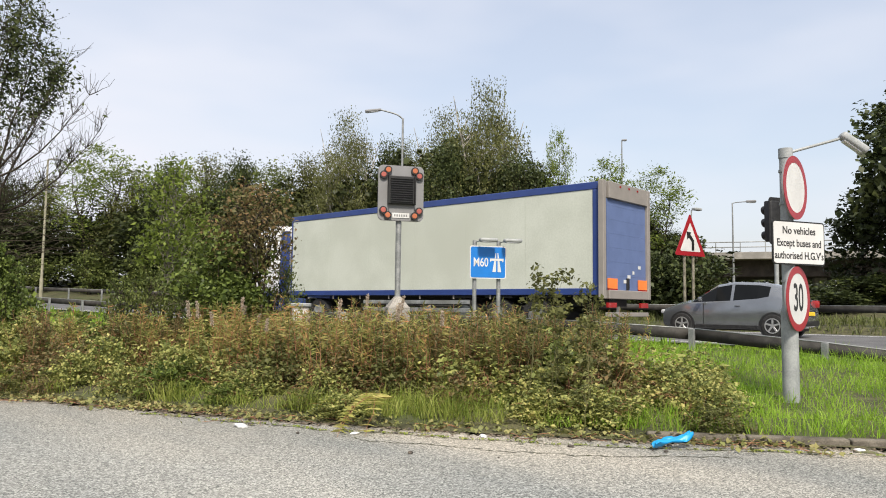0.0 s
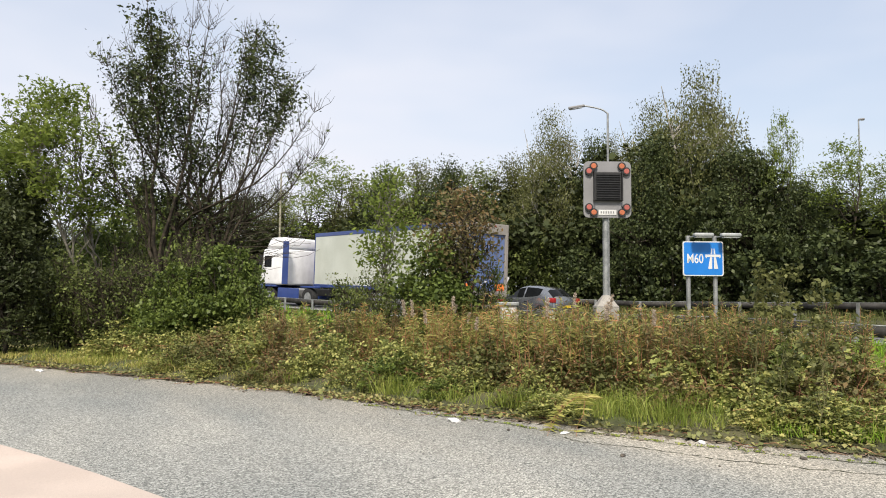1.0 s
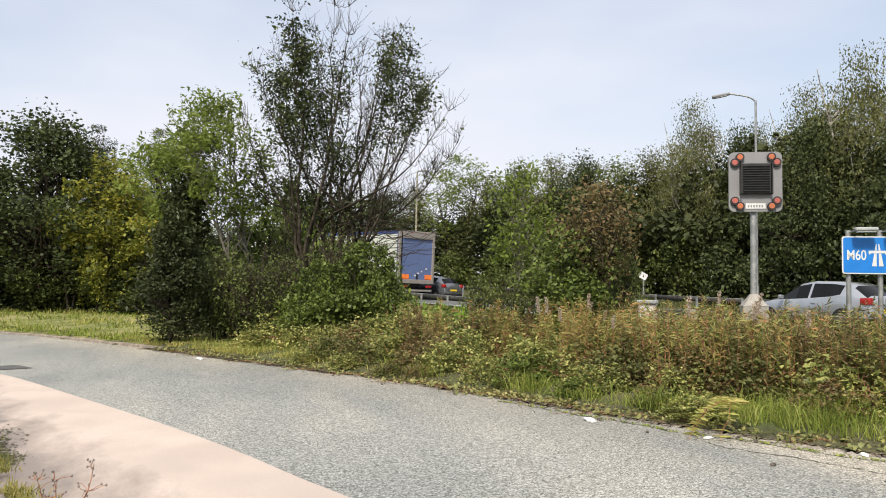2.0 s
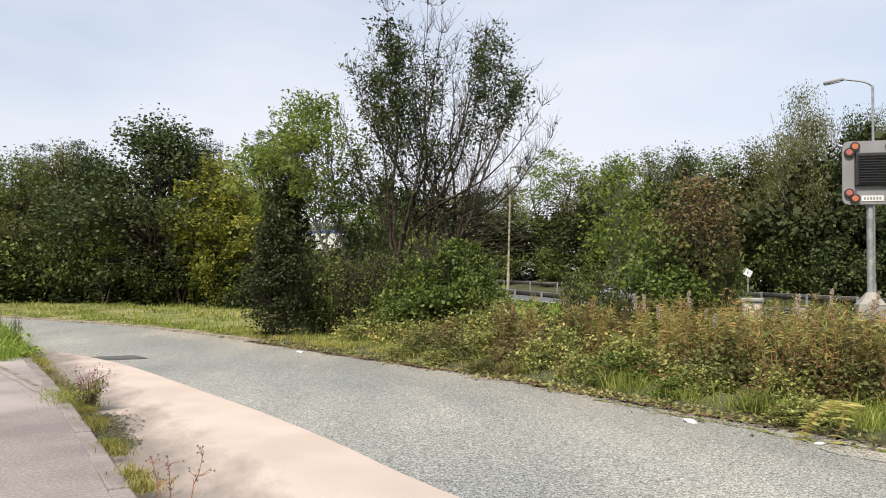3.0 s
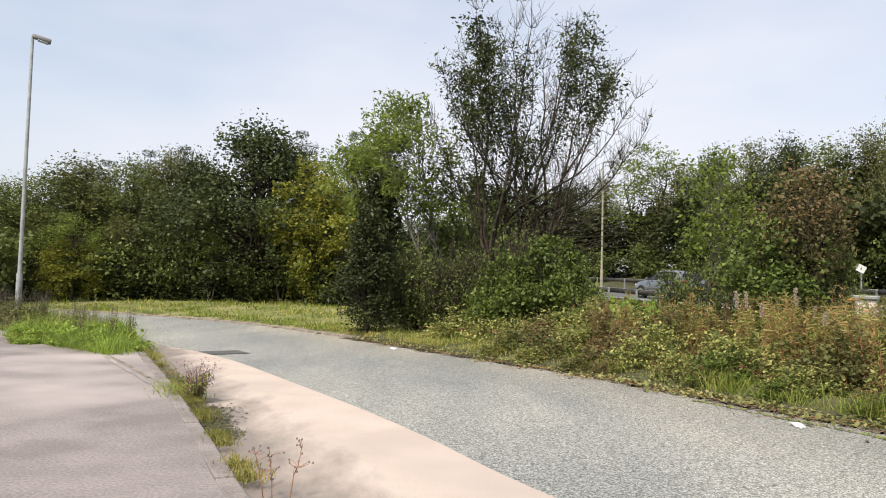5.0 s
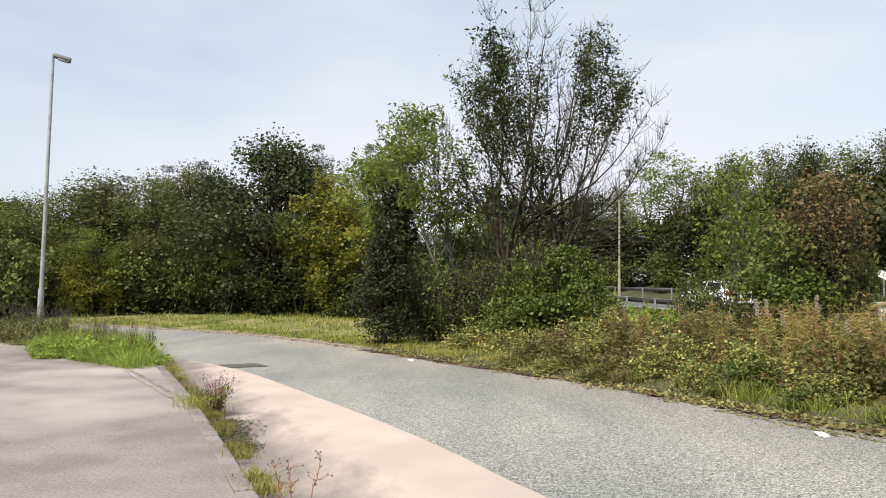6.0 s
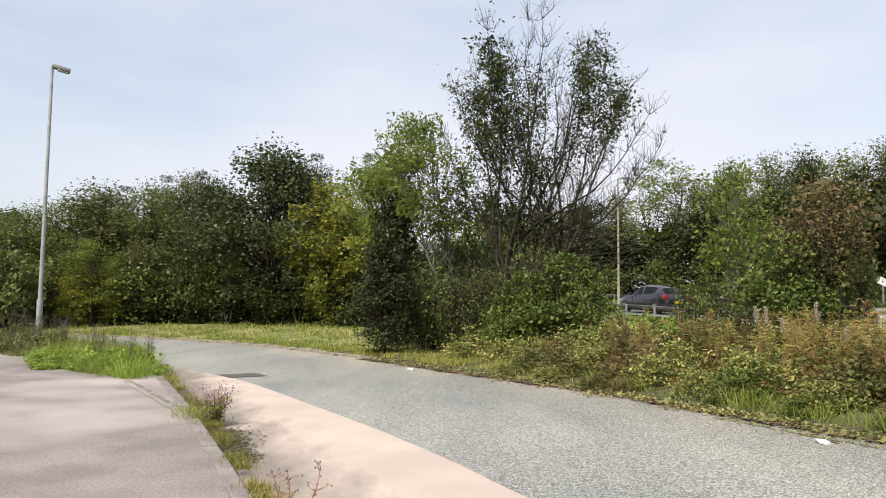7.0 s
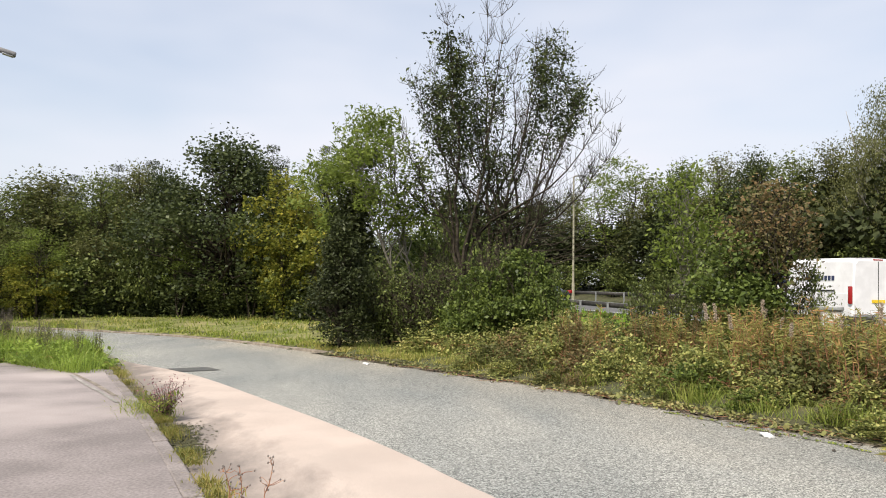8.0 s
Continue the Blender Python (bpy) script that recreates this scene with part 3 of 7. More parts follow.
def make_tree(name, label, height, radius, clear, mat, bark, n_leaf, leaf, clumps, seed, trunk_r=0.12, shape="round", stems=1,
              clump_r=0.5, lean=(0, 0), aspect=0.55, droop=0.0, base_spread=0.1, bare=0, group="", category="tree"):
    """A tree: tapered trunk and limbs, and a crown of leaf clumps with gaps."""
    rng = np.random.default_rng(seed)
    t = thing(name, label, category, None, group)
    paths, cen = [], []
    tops = []
    for s in range(stems):
        a = 2 * np.pi * s / max(stems, 1) + rng.uniform(0, 1)
        b0 = np.array([math.cos(a), math.sin(a), 0]) * (base_spread if stems > 1 else 0)
        top = np.array([lean[0] + (math.cos(a) * radius * 0.55 if stems > 1 else 0), lean[1] + (math.sin(a) * radius * 0.55 if stems > 1 else 0), height * (0.93 if stems == 1 else rng.uniform(0.75, 0.95))])
        k = 9
        P = wobble_path(b0, top, k, 0.02 * height * 0.35, rng)
        P[0] = b0 - [0, 0, 0.15]
        R = trunk_r * np.linspace(1, 0.12, k) ** 1.1
        R[0] *= 1.25
        paths.append((P, R))
        tops.append((P, R))
    for c in range(clumps):
        # a spot in the crown
        for _ in range(20):
            v = rng.uniform(-1, 1, 3)
            if 0.25 < np.linalg.norm(v) < 1:
                break
        h = (v[2] + 1) / 2
        if shape == "round":
            w = math.sqrt(max(0.05, 1 - (2 * h - 0.9) ** 2 * 0.85))
        elif shape == "dome":
            w = math.sqrt(max(0.02, 1 - h ** 2.2)) * (0.72 + 0.28 * math.sin(math.pi * min(1, h * 1.4 + 0.15)))
        elif shape == "cone":
            w = (1 - h) * 0.95 + 0.08
        elif shape == "tall":
            w = 0.45 + 0.55 * math.sin(math.pi * min(1, h * 0.9 + 0.08))
        else:
            w = 1.0
        sc = 0.6 + 0.4 * abs(rng.normal(0.8, 0.3))
        p = np.array([v[0] * radius * w * sc, v[1] * radius * w * sc, clear + h * (height - clear)])
        p[:2] += np.array(lean) * (p[2] / height)
        cen.append(p)
        P, R = tops[c % len(tops)]
        hz = max(0.15 * height, p[2] - rng.uniform(0.25, 0.6) * (height - clear) * 0.55 - 0.3)
        zz = P[:, 2]
        q = np.array([np.interp(hz, zz, P[:, i]) for i in range(3)])
        rq = float(np.interp(hz, zz, R)) * 0.55
        Pb = wobble_path(q, p, 5, 0.06 * np.linalg.norm(p - q), rng, 0.04 * np.linalg.norm(p - q))
        paths.append((Pb, np.linspace(max(rq, min(0.012, trunk_r * 0.6)), min(0.006, trunk_r * 0.3), 5)))
        for _ in range(bare):
            d = rng.normal(size=3)
            d[2] = abs(d[2]) * 1.2 + 0.2
            d *= rng.uniform(0.35, 0.9) / np.linalg.norm(d)
            paths.append((wobble_path(Pb[rng.integers(2, 5)], p + d * clump_r * 1.8, 4, 0.04, rng), np.linspace(0.012, 0.004, 4)))
    V, F = tubes(paths, 4)
    raw_part("trunk", V, F, bark, t, "", True)
    if n_leaf:
        cen = np.array(cen)
        wgt = rng.uniform(0.4, 1.6, len(cen))
        idx = rng.choice(len(cen), n_leaf, p=wgt / wgt.sum())
        off = rng.normal(size=(n_leaf, 3)).clip(-1.35, 1.35) * clump_r * np.array([1, 1, 0.7]) * (0.6 + 0.8 * rng.random((len(cen), 1)))[idx]
        C = cen[idx] + off
        if droop:
            C[:, 2] -= droop * np.abs(rng.normal(size=n_leaf))
        C[:, 2] = np.maximum(C[:, 2], 0.12)
        lean_v = np.array([0, 0, -1.2]) if droop else None
        V, F = leaves(C, leaf, 0.35, aspect, rng, 0.35, lean_v)
        raw_part("crown", V, F, mat, t)
    return t


def put(proto, az, r, h=1.0, wide=None, turn=0.0, z=None):
    """A copy of a tree at a bearing and range, scaled."""
    x, y = polar(az, r)
    ob = copy_thing(proto, Matrix.Translation((x, y, (gz(x, y) if z is None else z) - 0.03)) @ Matrix.Rotation(turn, 4, "Z"))
    w = h if wide is None else wide
    ob.scale = (w, w, h)
    return ob


def place(t, az, r, z=None):
    x, y = polar(az, r)
    t.matrix_basis = Matrix.Translation((x, y, (gz(x, y) if z is None else z) - 0.03))
    return t


WOOD = "woodland trees"
maple = make_tree("maple_tree", "dark green maple with broad dense crown", 8.0, 2.5, 1.5, LEAF_DARK, BARK, 8600, 0.165, 70, 11, 0.16, "round", 1, 0.42, aspect=0.8, group=WOOD)
oak = make_tree("broadleaf_tree", "mid-green broadleaf tree in the wood edge", 8.0, 2.4, 0.9, LEAF_MID, BARK, 7200, 0.155, 66, 12, 0.14, "tall", 1, 0.45, group=WOOD)
olive = make_tree("broadleaf_tree", "dull olive broadleaf tree in the wood edge", 8.0, 2.3, 0.8, LEAF_OLIVE, BARK, 7200, 0.15, 64, 13, 0.14, "tall", 1, 0.45, group=WOOD)
pine = make_tree("pine_tree", "dark pine with layered needle clumps", 11.0, 1.9, 4.2, LEAF_PINE, BARK, 7000, 0.2, 44, 14, 0.16, "cone", 1, 0.36, aspect=0.16, group=WOOD)
yellow = make_tree("yellowing_tree", "young tree with yellow autumn leaves", 6.0, 1.5, 0.5, LEAF_YELLOW, BARK, 5200, 0.13, 46, 15, 0.06, "tall", 2, 0.34, aspect=0.75, group=WOOD)
weep = make_tree("birch_tree", "tall birch with drooping pale green twigs", 12.0, 3.9, 2.5, LEAF_OLIVE, BARKP, 25000, 0.115, 120, 16, 0.16, "dome", 2, 0.5, aspect=0.5, droop=0.55, group=WOOD)
ashp = make_tree("ash_tree", "airy pale green ash with gaps of sky", 9.0, 2.4, 3.0, LEAF_BRIGHT, BARK, 4400, 0.165, 46, 17, 0.12, "round", 2, 0.42, aspect=0.4, group=WOOD)
shrub = make_tree("shrub", "mid-green leafy understorey shrub at the wood edge", 2.6, 1.3, 0.15, LEAF_MID, BARK, 3200, 0.13, 36, 18, 0.03, "round", 4, 0.3, aspect=0.7, category="shrub", group="understorey shrubs")
dshrub = make_tree("shrub", "dark glossy evergreen shrub", 2.6, 1.3, 0.1, LEAF_DARK, BARK, 3400, 0.14, 38, 19, 0.03, "round", 4, 0.3, aspect=0.7, category="shrub", group="understorey shrubs")
thicket = make_tree("thicket_tree", "dark backing tree with deep wood shade in its leaf colour", 7.0, 2.6, 0.1, LEAF_PINE, BARK, 2500, 0.3, 34, 20, 0.12, "tall", 1, 0.6, aspect=0.8, group=WOOD)
fmaple = make_tree("maple_tree", "dark green maple with broad dense crown", 8.0, 4.3, 0.6, LEAF_DARK, BARK, 27000, 0.115, 230, 111, 0.16, "dome", 1, 0.46, aspect=0.8, group=WOOD)
folive = make_tree("broadleaf_tree", "dull olive broadleaf tree in the wood edge", 8.0, 2.4, 0.4, LEAF_OLIVE, BARK, 15000, 0.11, 120, 113, 0.14, "dome", 1, 0.48, group=WOOD)
foak = make_tree("broadleaf_tree", "mid-green broadleaf tree in the wood edge", 8.0, 2.4, 0.4, LEAF_MID, BARK, 15000, 0.112, 120, 112, 0.14, "tall", 1, 0.48, group=WOOD)
protos = [fmaple, folive, foak, thicket, maple, oak, olive, pine, yellow, weep, ashp, shrub, dshrub]
for i, p in enumerate(protos):
    place(p, -46 - 4 * i, 46)

R0 = random.Random(3)
# the wood at the bend of the access road
put(fmaple, -13.0, 33, 1.0, 1.2, 0.4)
put(fmaple, -17.4, 36, 0.86, 0.65, 2.0)
put(folive, -19.4, 37, 0.9, 0.9, 1.0)
put(foak, -21.8, 37, 0.84, 0.9, 2.2)
put(folive, -25.0, 38, 0.82, 1.3, 3.0)
put(foak, -27.6, 37, 0.72, 1.0, 1.4)
put(foak, -29.6, 38, 0.66, 1.0, 4.1)
put(oak, -32.0, 40, 0.66, 1.0, 0.1)
put(maple, -35.0, 40, 0.75, 1.0, 5.1)
put(oak, -39.0, 40, 0.85, 1.1, 5.4)
put(pine, -5.9, 44, 0.93, 1.0, 0.7)
put(pine, -9.9, 42, 0.88, 1.0, 1.7)
put(pine, -20.8, 46, 0.78, 1.1, 2.7)
put(pine, -23.6, 47, 0.72, 1.0, 3.7)
put(pine, -18.6, 45, 0.8, 1.1, 4.7)
put(yellow, -9.3, 31, 1.03, 1.1, 0.2)
put(yellow, -7.4, 30, 0.9, 1.1, 2.2)
put(ashp, -7.7, 37, 0.8, 0.8, 1.2)
put(ashp, -25.6, 34, 0.42, 0.55, 1.2)
put(yellow, -24.4, 34, 0.4, 0.5, 1.2)
put(ashp, -16.2, 32.5, 0.38, 0.4, 5.2)
put(olive, -22.0, 35, 0.5, 0.6, 1.0)
put(olive, -27.4, 35.5, 0.5, 0.6, 2.0)
put(ashp, -11.2, 31.5, 0.55, 0.5, 3.0)
put(shrub, -18.8, 34, 1.2, 0.8, 3.0)
for az in np.arange(-41, -3, 2.5):
    put(R0.choice([shrub, dshrub, dshrub, shrub]), az + R0.uniform(-0.5, 0.5), 34.5 + R0.uniform(-1, 3.5), R0.uniform(0.7, 1.5), 1.15, R0.uniform(0, 6))
for az in np.arange(-40, 0, 8.0):
    put(R0.choice([maple, oak, maple]), az + R0.uniform(-0.8, 0.8), 46 + R0.uniform(-3, 4), R0.uniform(0.72, 0.85), 1.1, R0.uniform(0, 6))
for az in np.arange(-33, -6.5, 1.5):
    put(R0.choice([shrub, dshrub, shrub, dshrub]), az + R0.uniform(-0.5, 0.5), np.interp(az, [-33, -20, -8], [36, 34.5, 30.5]) + R0.uniform(-0.6, 0.8), R0.uniform(0.35, 0.75), R0.uniform(0.7, 1.0), R0.uniform(0, 6))
for az, h in ((-26.4, 0.45), (-8.8, 0.65)):
    put(yellow, az, np.interp(az, [-33, -20, -8], [35, 33, 29.5]), h, 0.6, az)
# across the carriageway


def far_r(az, m):
    """Range along a bearing at which the carriageway's offset m is reached."""
    r = np.arange(12, 160, 0.5)
    v = nearest_line(r * math.sin(radians(az)), r * math.cos(radians(az)), ML)
    k = np.where(v > m)[0]
    return float(r[k[0]]) if len(k) else 95.0


# bearing, metres behind the far kerb, angle of the top above the horizon, breadth, kind
for az, back, el, w, k in [(-1.5, 6, 5.5, 1.5, oak), (1.5, 5, 6.0, 1.5, oak), (4.5, 7, 7.6, 1.6, oak), (8.0, 5, 8.2, 1.8, oak), (11.0, 6, 8.5, 1.0, fmaple), (13.6, 8, 8.8, 1.5, folive), (16.6, 5, 11.4, 1.5, ashp), (19.0, 6, 9.8, 1.4, folive),
                           (21.5, 5, 10.8, 0.9, fmaple), (24.0, 5, 11.2, 1.3, folive), (26.5, 5, 11.4, 0.95, fmaple), (29.0, 5, 11.2, 1.3, foak), (31.5, 5, 11.6, 1.2, folive),
                           (34.6, 5, 15.4, 0.95, weep), (38.0, 6, 13.2, 0.7, fmaple), (42.6, 4, 13.6, 0.95, fmaple), (45.8, 6, 17.9, 1.1, weep), (42.4, 8, 15.8, 1.1, weep), (39.2, 7, 13.4, 0.8, weep),
                           (48.4, 4, 12.4, 0.8, fmaple), (51.0, 5, 14.2, 0.45, ashp), (52.4, 4, 9.6, 0.5, fmaple), (55.0, 5, 11.8, 0.75, ashp), (58.2, 6, 11.0, 0.75, ashp), (56.6, 9, 8.0, 0.8, oak), (54.0, 7, 8.6, 0.6, fmaple), (57.6, 8, 7.6, 0.45, fmaple), (59.6, 7, 6.0, 0.4, fmaple), (60.6, 12, 5.2, 0.6, olive),
                           (75.2, 8, 15.4, 1.25, maple), (79.5, 6, 16.0, 1.4, maple), (84, 6, 17.0, 1.4, oak)]:
    r = far_r(az, 10.5 + back)
    x, y = polar(az, r)
    base = {fmaple: 8.3, foak: 8.2, folive: 8.2, maple: 8.3, oak: 8.2, olive: 8.2, ashp: 9.2, weep: 12.3}[k]
    put(k, az, r, (1.25 + r * math.tan(radians(el)) - gz(x, y)) / base, w, R0.uniform(0, 6))
for az in np.arange(-4, 62, 3.4):
    rr = far_r(az, 12.5)
    put(dshrub if az > 34 else R0.choice([shrub, dshrub, shrub]), az, rr + R0.uniform(0, 2), R0.uniform(1.0, 1.7), 1.3, R0.uniform(0, 6))
    if 24 < az < 50:
        put(maple, az + 1.5, far_r(az + 1.5, 21) + R0.uniform(0, 4), R0.uniform(0.75, 0.95), 1.4, R0.uniform(0, 6))
# dark backing trees: the shade of the woods' depth is put into their leaf colour
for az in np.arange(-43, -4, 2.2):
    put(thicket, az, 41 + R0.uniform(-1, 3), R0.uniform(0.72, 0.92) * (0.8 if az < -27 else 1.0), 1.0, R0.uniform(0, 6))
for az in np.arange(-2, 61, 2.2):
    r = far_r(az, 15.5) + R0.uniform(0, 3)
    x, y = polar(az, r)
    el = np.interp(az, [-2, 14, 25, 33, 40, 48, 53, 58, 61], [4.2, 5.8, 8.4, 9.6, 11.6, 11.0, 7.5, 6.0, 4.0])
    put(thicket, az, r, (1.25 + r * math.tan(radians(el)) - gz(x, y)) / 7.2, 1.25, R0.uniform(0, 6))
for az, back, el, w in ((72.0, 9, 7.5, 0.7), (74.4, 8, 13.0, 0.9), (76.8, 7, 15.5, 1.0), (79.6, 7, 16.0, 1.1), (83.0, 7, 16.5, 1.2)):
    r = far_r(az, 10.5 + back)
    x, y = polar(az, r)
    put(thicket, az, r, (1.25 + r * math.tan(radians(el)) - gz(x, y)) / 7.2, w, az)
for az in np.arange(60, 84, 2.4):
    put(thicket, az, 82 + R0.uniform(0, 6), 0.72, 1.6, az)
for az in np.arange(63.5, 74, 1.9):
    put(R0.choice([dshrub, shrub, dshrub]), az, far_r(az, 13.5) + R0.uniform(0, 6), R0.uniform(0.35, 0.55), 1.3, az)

# ---- plants of the verge ----


def fe_at(x, y, d):
    """A spot d metres right of the far road edge, beside (x, y)."""
    i = int(np.argmin(np.hypot(FE[:, 0] - x, FE[:, 1] - y)))
    i = min(max(i, 1), len(FE) - 2)
    t = FE[i + 1] - FE[i - 1]
    t /= np.hypot(*t)
    return FE[i] + np.array([t[1], -t[0]]) * d


def make_bramble(seed, label, mat, n=3200, leaf=0.068, r=0.95, h=1.0):
    """A low mound of arching canes and small leaves."""
    rng = np.random.default_rng(seed)
    t = thing("bramble_bush", label, "bramble", None, "brambles of the verge")
    paths = []
    tips = []
    for _ in range(26):
        a, k = rng.uniform(0, 6.28), rng.uniform(0.3, 1)
        q = np.array([math.cos(a) * r * k, math.sin(a) * r * k, rng.uniform(0.15, 0.9) * h * (1.1 - 0.6 * k)])
        p = np.array([math.cos(a) * r * 0.25, math.sin(a) * r * 0.25, -0.05])
        paths.append((wobble_path(p, q, 7, 0.03, rng, 0.25 * h), np.linspace(0.007, 0.003, 7)))
        tips.append(q)
    V, F = tubes(paths, 3)
    raw_part("cane_tangle", V, F, STEM, t)
    k = n // 5
    C = rng.normal(size=(k * 3, 3))
    C /= np.linalg.norm(C, axis=1)[:, None]
    swell = 0.76 + 0.34 * np.sin(C[:, 0] * 5 + seed) * np.sin(C[:, 1] * 6 + 2 * seed) * np.cos(C[:, 2] * 4)
    C = C * (swell * rng.uniform(0.5, 1.08, len(C)) ** 0.6)[:, None] * np.array([r, r, h])
    C = C[C[:, 2] > 0.02][:k]
    C = np.repeat(C, 5, 0) + rng.normal(size=(len(C) * 5, 3)) * np.array([0.045, 0.045, 0.018])
    V, F = leaves(C, leaf, 0.75, 0.7, rng)
    raw_part("leafage", V, F, mat, t)
    return t


LB = "tangled bramble with yellowing green leaves"
brs = [make_bramble(31, LB, LEAF_BRAMBLE), make_bramble(32, LB, LEAF_BRAMBLE, 3400, 0.068), make_bramble(33, "dense green bramble on the verge", LEAF_IVY, 2900, 0.078),
       make_bramble(34, "bramble and dull weeds in rough tangle", LEAF_OLIVE, 2800, 0.068), make_bramble(35, "rusty red-brown bramble tangle", LEAF_RUST, 2600, 0.06)]


def at_xy(proto, x, y, sx, sz, turn=0.0, dz=-0.04):
    ob = copy_thing(proto, Matrix.Translation((x, y, gz(x, y) + dz)) @ Matrix.Rotation(turn, 4, "Z"))
    ob.scale = (sx, sx, sz)
    return ob


R1 = random.Random(5)
sFE = np.concatenate([[0], np.cumsum(np.linalg.norm(np.diff(FE, axis=0), axis=1))])
s_a, s_b = line_len(FE, 6.5, 3.6), line_len(FE, -0.4, 15.2)
q = s_a
while q < s_b:
    x, y = np.interp(q, sFE, FE[:, 0]), np.interp(q, sFE, FE[:, 1])
    f = (q - s_a) / (s_b - s_a)
    for d, sz, sx in ((0.3, 0.28, 0.42), (0.72, 0.54, 0.6), (1.3, 0.72, 0.78), (2.1, 0.82, 0.95), (3.2, 0.77, 1.1), (4.5, 0.72, 1.2)):
        if (0.16 < f < 0.3 or 0.42 < f < 0.56) and d < 1 and R1.random() < 0.55:
            continue
        if f > 0.8 and d < 1.0:
            continue
        if f < 0.13 and d > 2.7:
            continue
        px, py = fe_at(x, y, d + R1.uniform(-0.15, 0.2))
        pr = R1.choices(brs, [6, 6, 3, 3, 3])[0]
        at_xy(pr, float(px), float(py), sx * R1.uniform(0.85, 1.15), sz * R1.uniform(0.8, 1.12), R1.uniform(0, 6.28))
    q += 0.92
for i, p in enumerate(brs):
    px, py = fe_at(*[(-0.6, 15.4), (1.2, 12.8), (3.0, 9.6), (4.6, 6.4), (2.1, 11.3)][i], 2.6)
    p.matrix_basis = Matrix.Translation((px, py, gz(px, py) - 0.04))


def make_herb(seed, label, h, fluffy, mat=None, n_stem=5):
    """Tall willowherb: leafy stems, some with seed fluff at the top."""
    rng = np.random.default_rng(seed)
    t = thing("willowherb", label, "weed", None, "tall weeds")
    paths, C, FL, LV = [], [], [], []
    for _ in range(n_stem):
        a = rng.uniform(0, 6.28)
        b = np.array([math.cos(a), math.sin(a), 0]) * rng.uniform(0, 0.14)
        tp = b * 2.2 + np.array([rng.normal() * 0.09, rng.normal() * 0.09, h * rng.uniform(0.75, 1.05)])
        P = wobble_path(b, tp, 7, 0.012, rng)
        paths.append((P, np.linspace(0.006, 0.002, 7)))
        plume = fluffy and rng.random() < 0.5
        u = rng.uniform(0.2, 0.8 if plume else 1.0, 70)
        pts = np.stack([np.interp(u, np.linspace(0, 1, 7), P[:, k]) for k in range(3)], 1)
        d = rng.normal(size=(70, 3))
        d[:, 2] = np.abs(d[:, 2]) * 0.5
        d /= np.linalg.norm(d, axis=1)[:, None]
        C.append(pts + d * 0.04)
        LV.append(d * 1.5 + [0, 0, 0.35])
        if plume:
            u = rng.uniform(0.82, 1.0, 300)
            pts = np.stack([np.interp(u, np.linspace(0, 1, 7), P[:, k]) for k in range(3)], 1)
            FL.append(pts + rng.normal(size=(300, 3)) * 0.011)
    for p in paths:
        V, F = tubes([p], 4)
        raw_part("stalk", V, F, STEM, t)
    V, F = leaves(np.vstack(C), 0.085, 0.2, 0.17, rng, 0.3, np.vstack(LV))
    raw_part("leafage", V, F, mat or HERB, t)
    if FL:
        V, F = leaves(np.vstack(FL), 0.022, 0.1, 0.5, rng)
        raw_part("seed_fluff", V, F, FLUFF, t, "pale fluffy seed head")
    return t


herbs = [make_herb(41, "tall browning willowherb with fluffy seed heads", 1.25, True), make_herb(42, "tall reddish willowherb gone to seed", 1.2, False, None, 6),
         make_herb(43, "tall brown and green weed stems", 1.15, False), make_herb(44, "dry rusty weed stems in the verge", 1.05, False, LEAF_RUST, 7),
         make_herb(45, "green leafy weed stems in the verge", 1.1, False, LEAF_OLIVE, 6)]
spots = []
for a0, a1, n, wts in ((12, 15, 7, (1, 3, 2, 4, 1)), (20, 23.5, 7, (1, 3, 3, 3, 2)), (23.5, 26, 12, (3, 4, 1, 3, 2)), (26, 30.5, 26, (2, 6, 1, 3, 3)), (30, 34, 16, (1, 1, 4, 2, 4)), (34, 42, 50, (2, 2, 6, 2, 5)), (42, 50, 44, (1, 1, 6, 2, 6)), (50, 56, 14, (0, 0, 3, 1, 5)), (15, 20, 8, (0, 2, 3, 2, 3))):
    for _ in range(n):
        spots.append((R1.uniform(a0, a1), R1.choices(herbs, wts)[0]))
for az, pr in spots:
    u = Vector(polar(az, 1.0))
    # walk out along the bearing until past the road edge
    r = 5.0
    while r < 20 and float(nearest_line(np.array([u.x * r]), np.array([u.y * r]), FE)[0]) < 0.9:
        r += 0.25
    r += R1.uniform(0.3, 3.0)
    x, y = u.x * r, u.y * r
    at_xy(pr, x, y, R1.uniform(0.9, 1.2), R1.uniform(0.75, 1.02), R1.uniform(0, 6.28))
for i, p in enumerate(herbs):
    x, y = polar(33 + 3.1 * i, 9.2)
    p.matrix_basis = Matrix.Translation((x, y, gz(x, y) - 0.04))


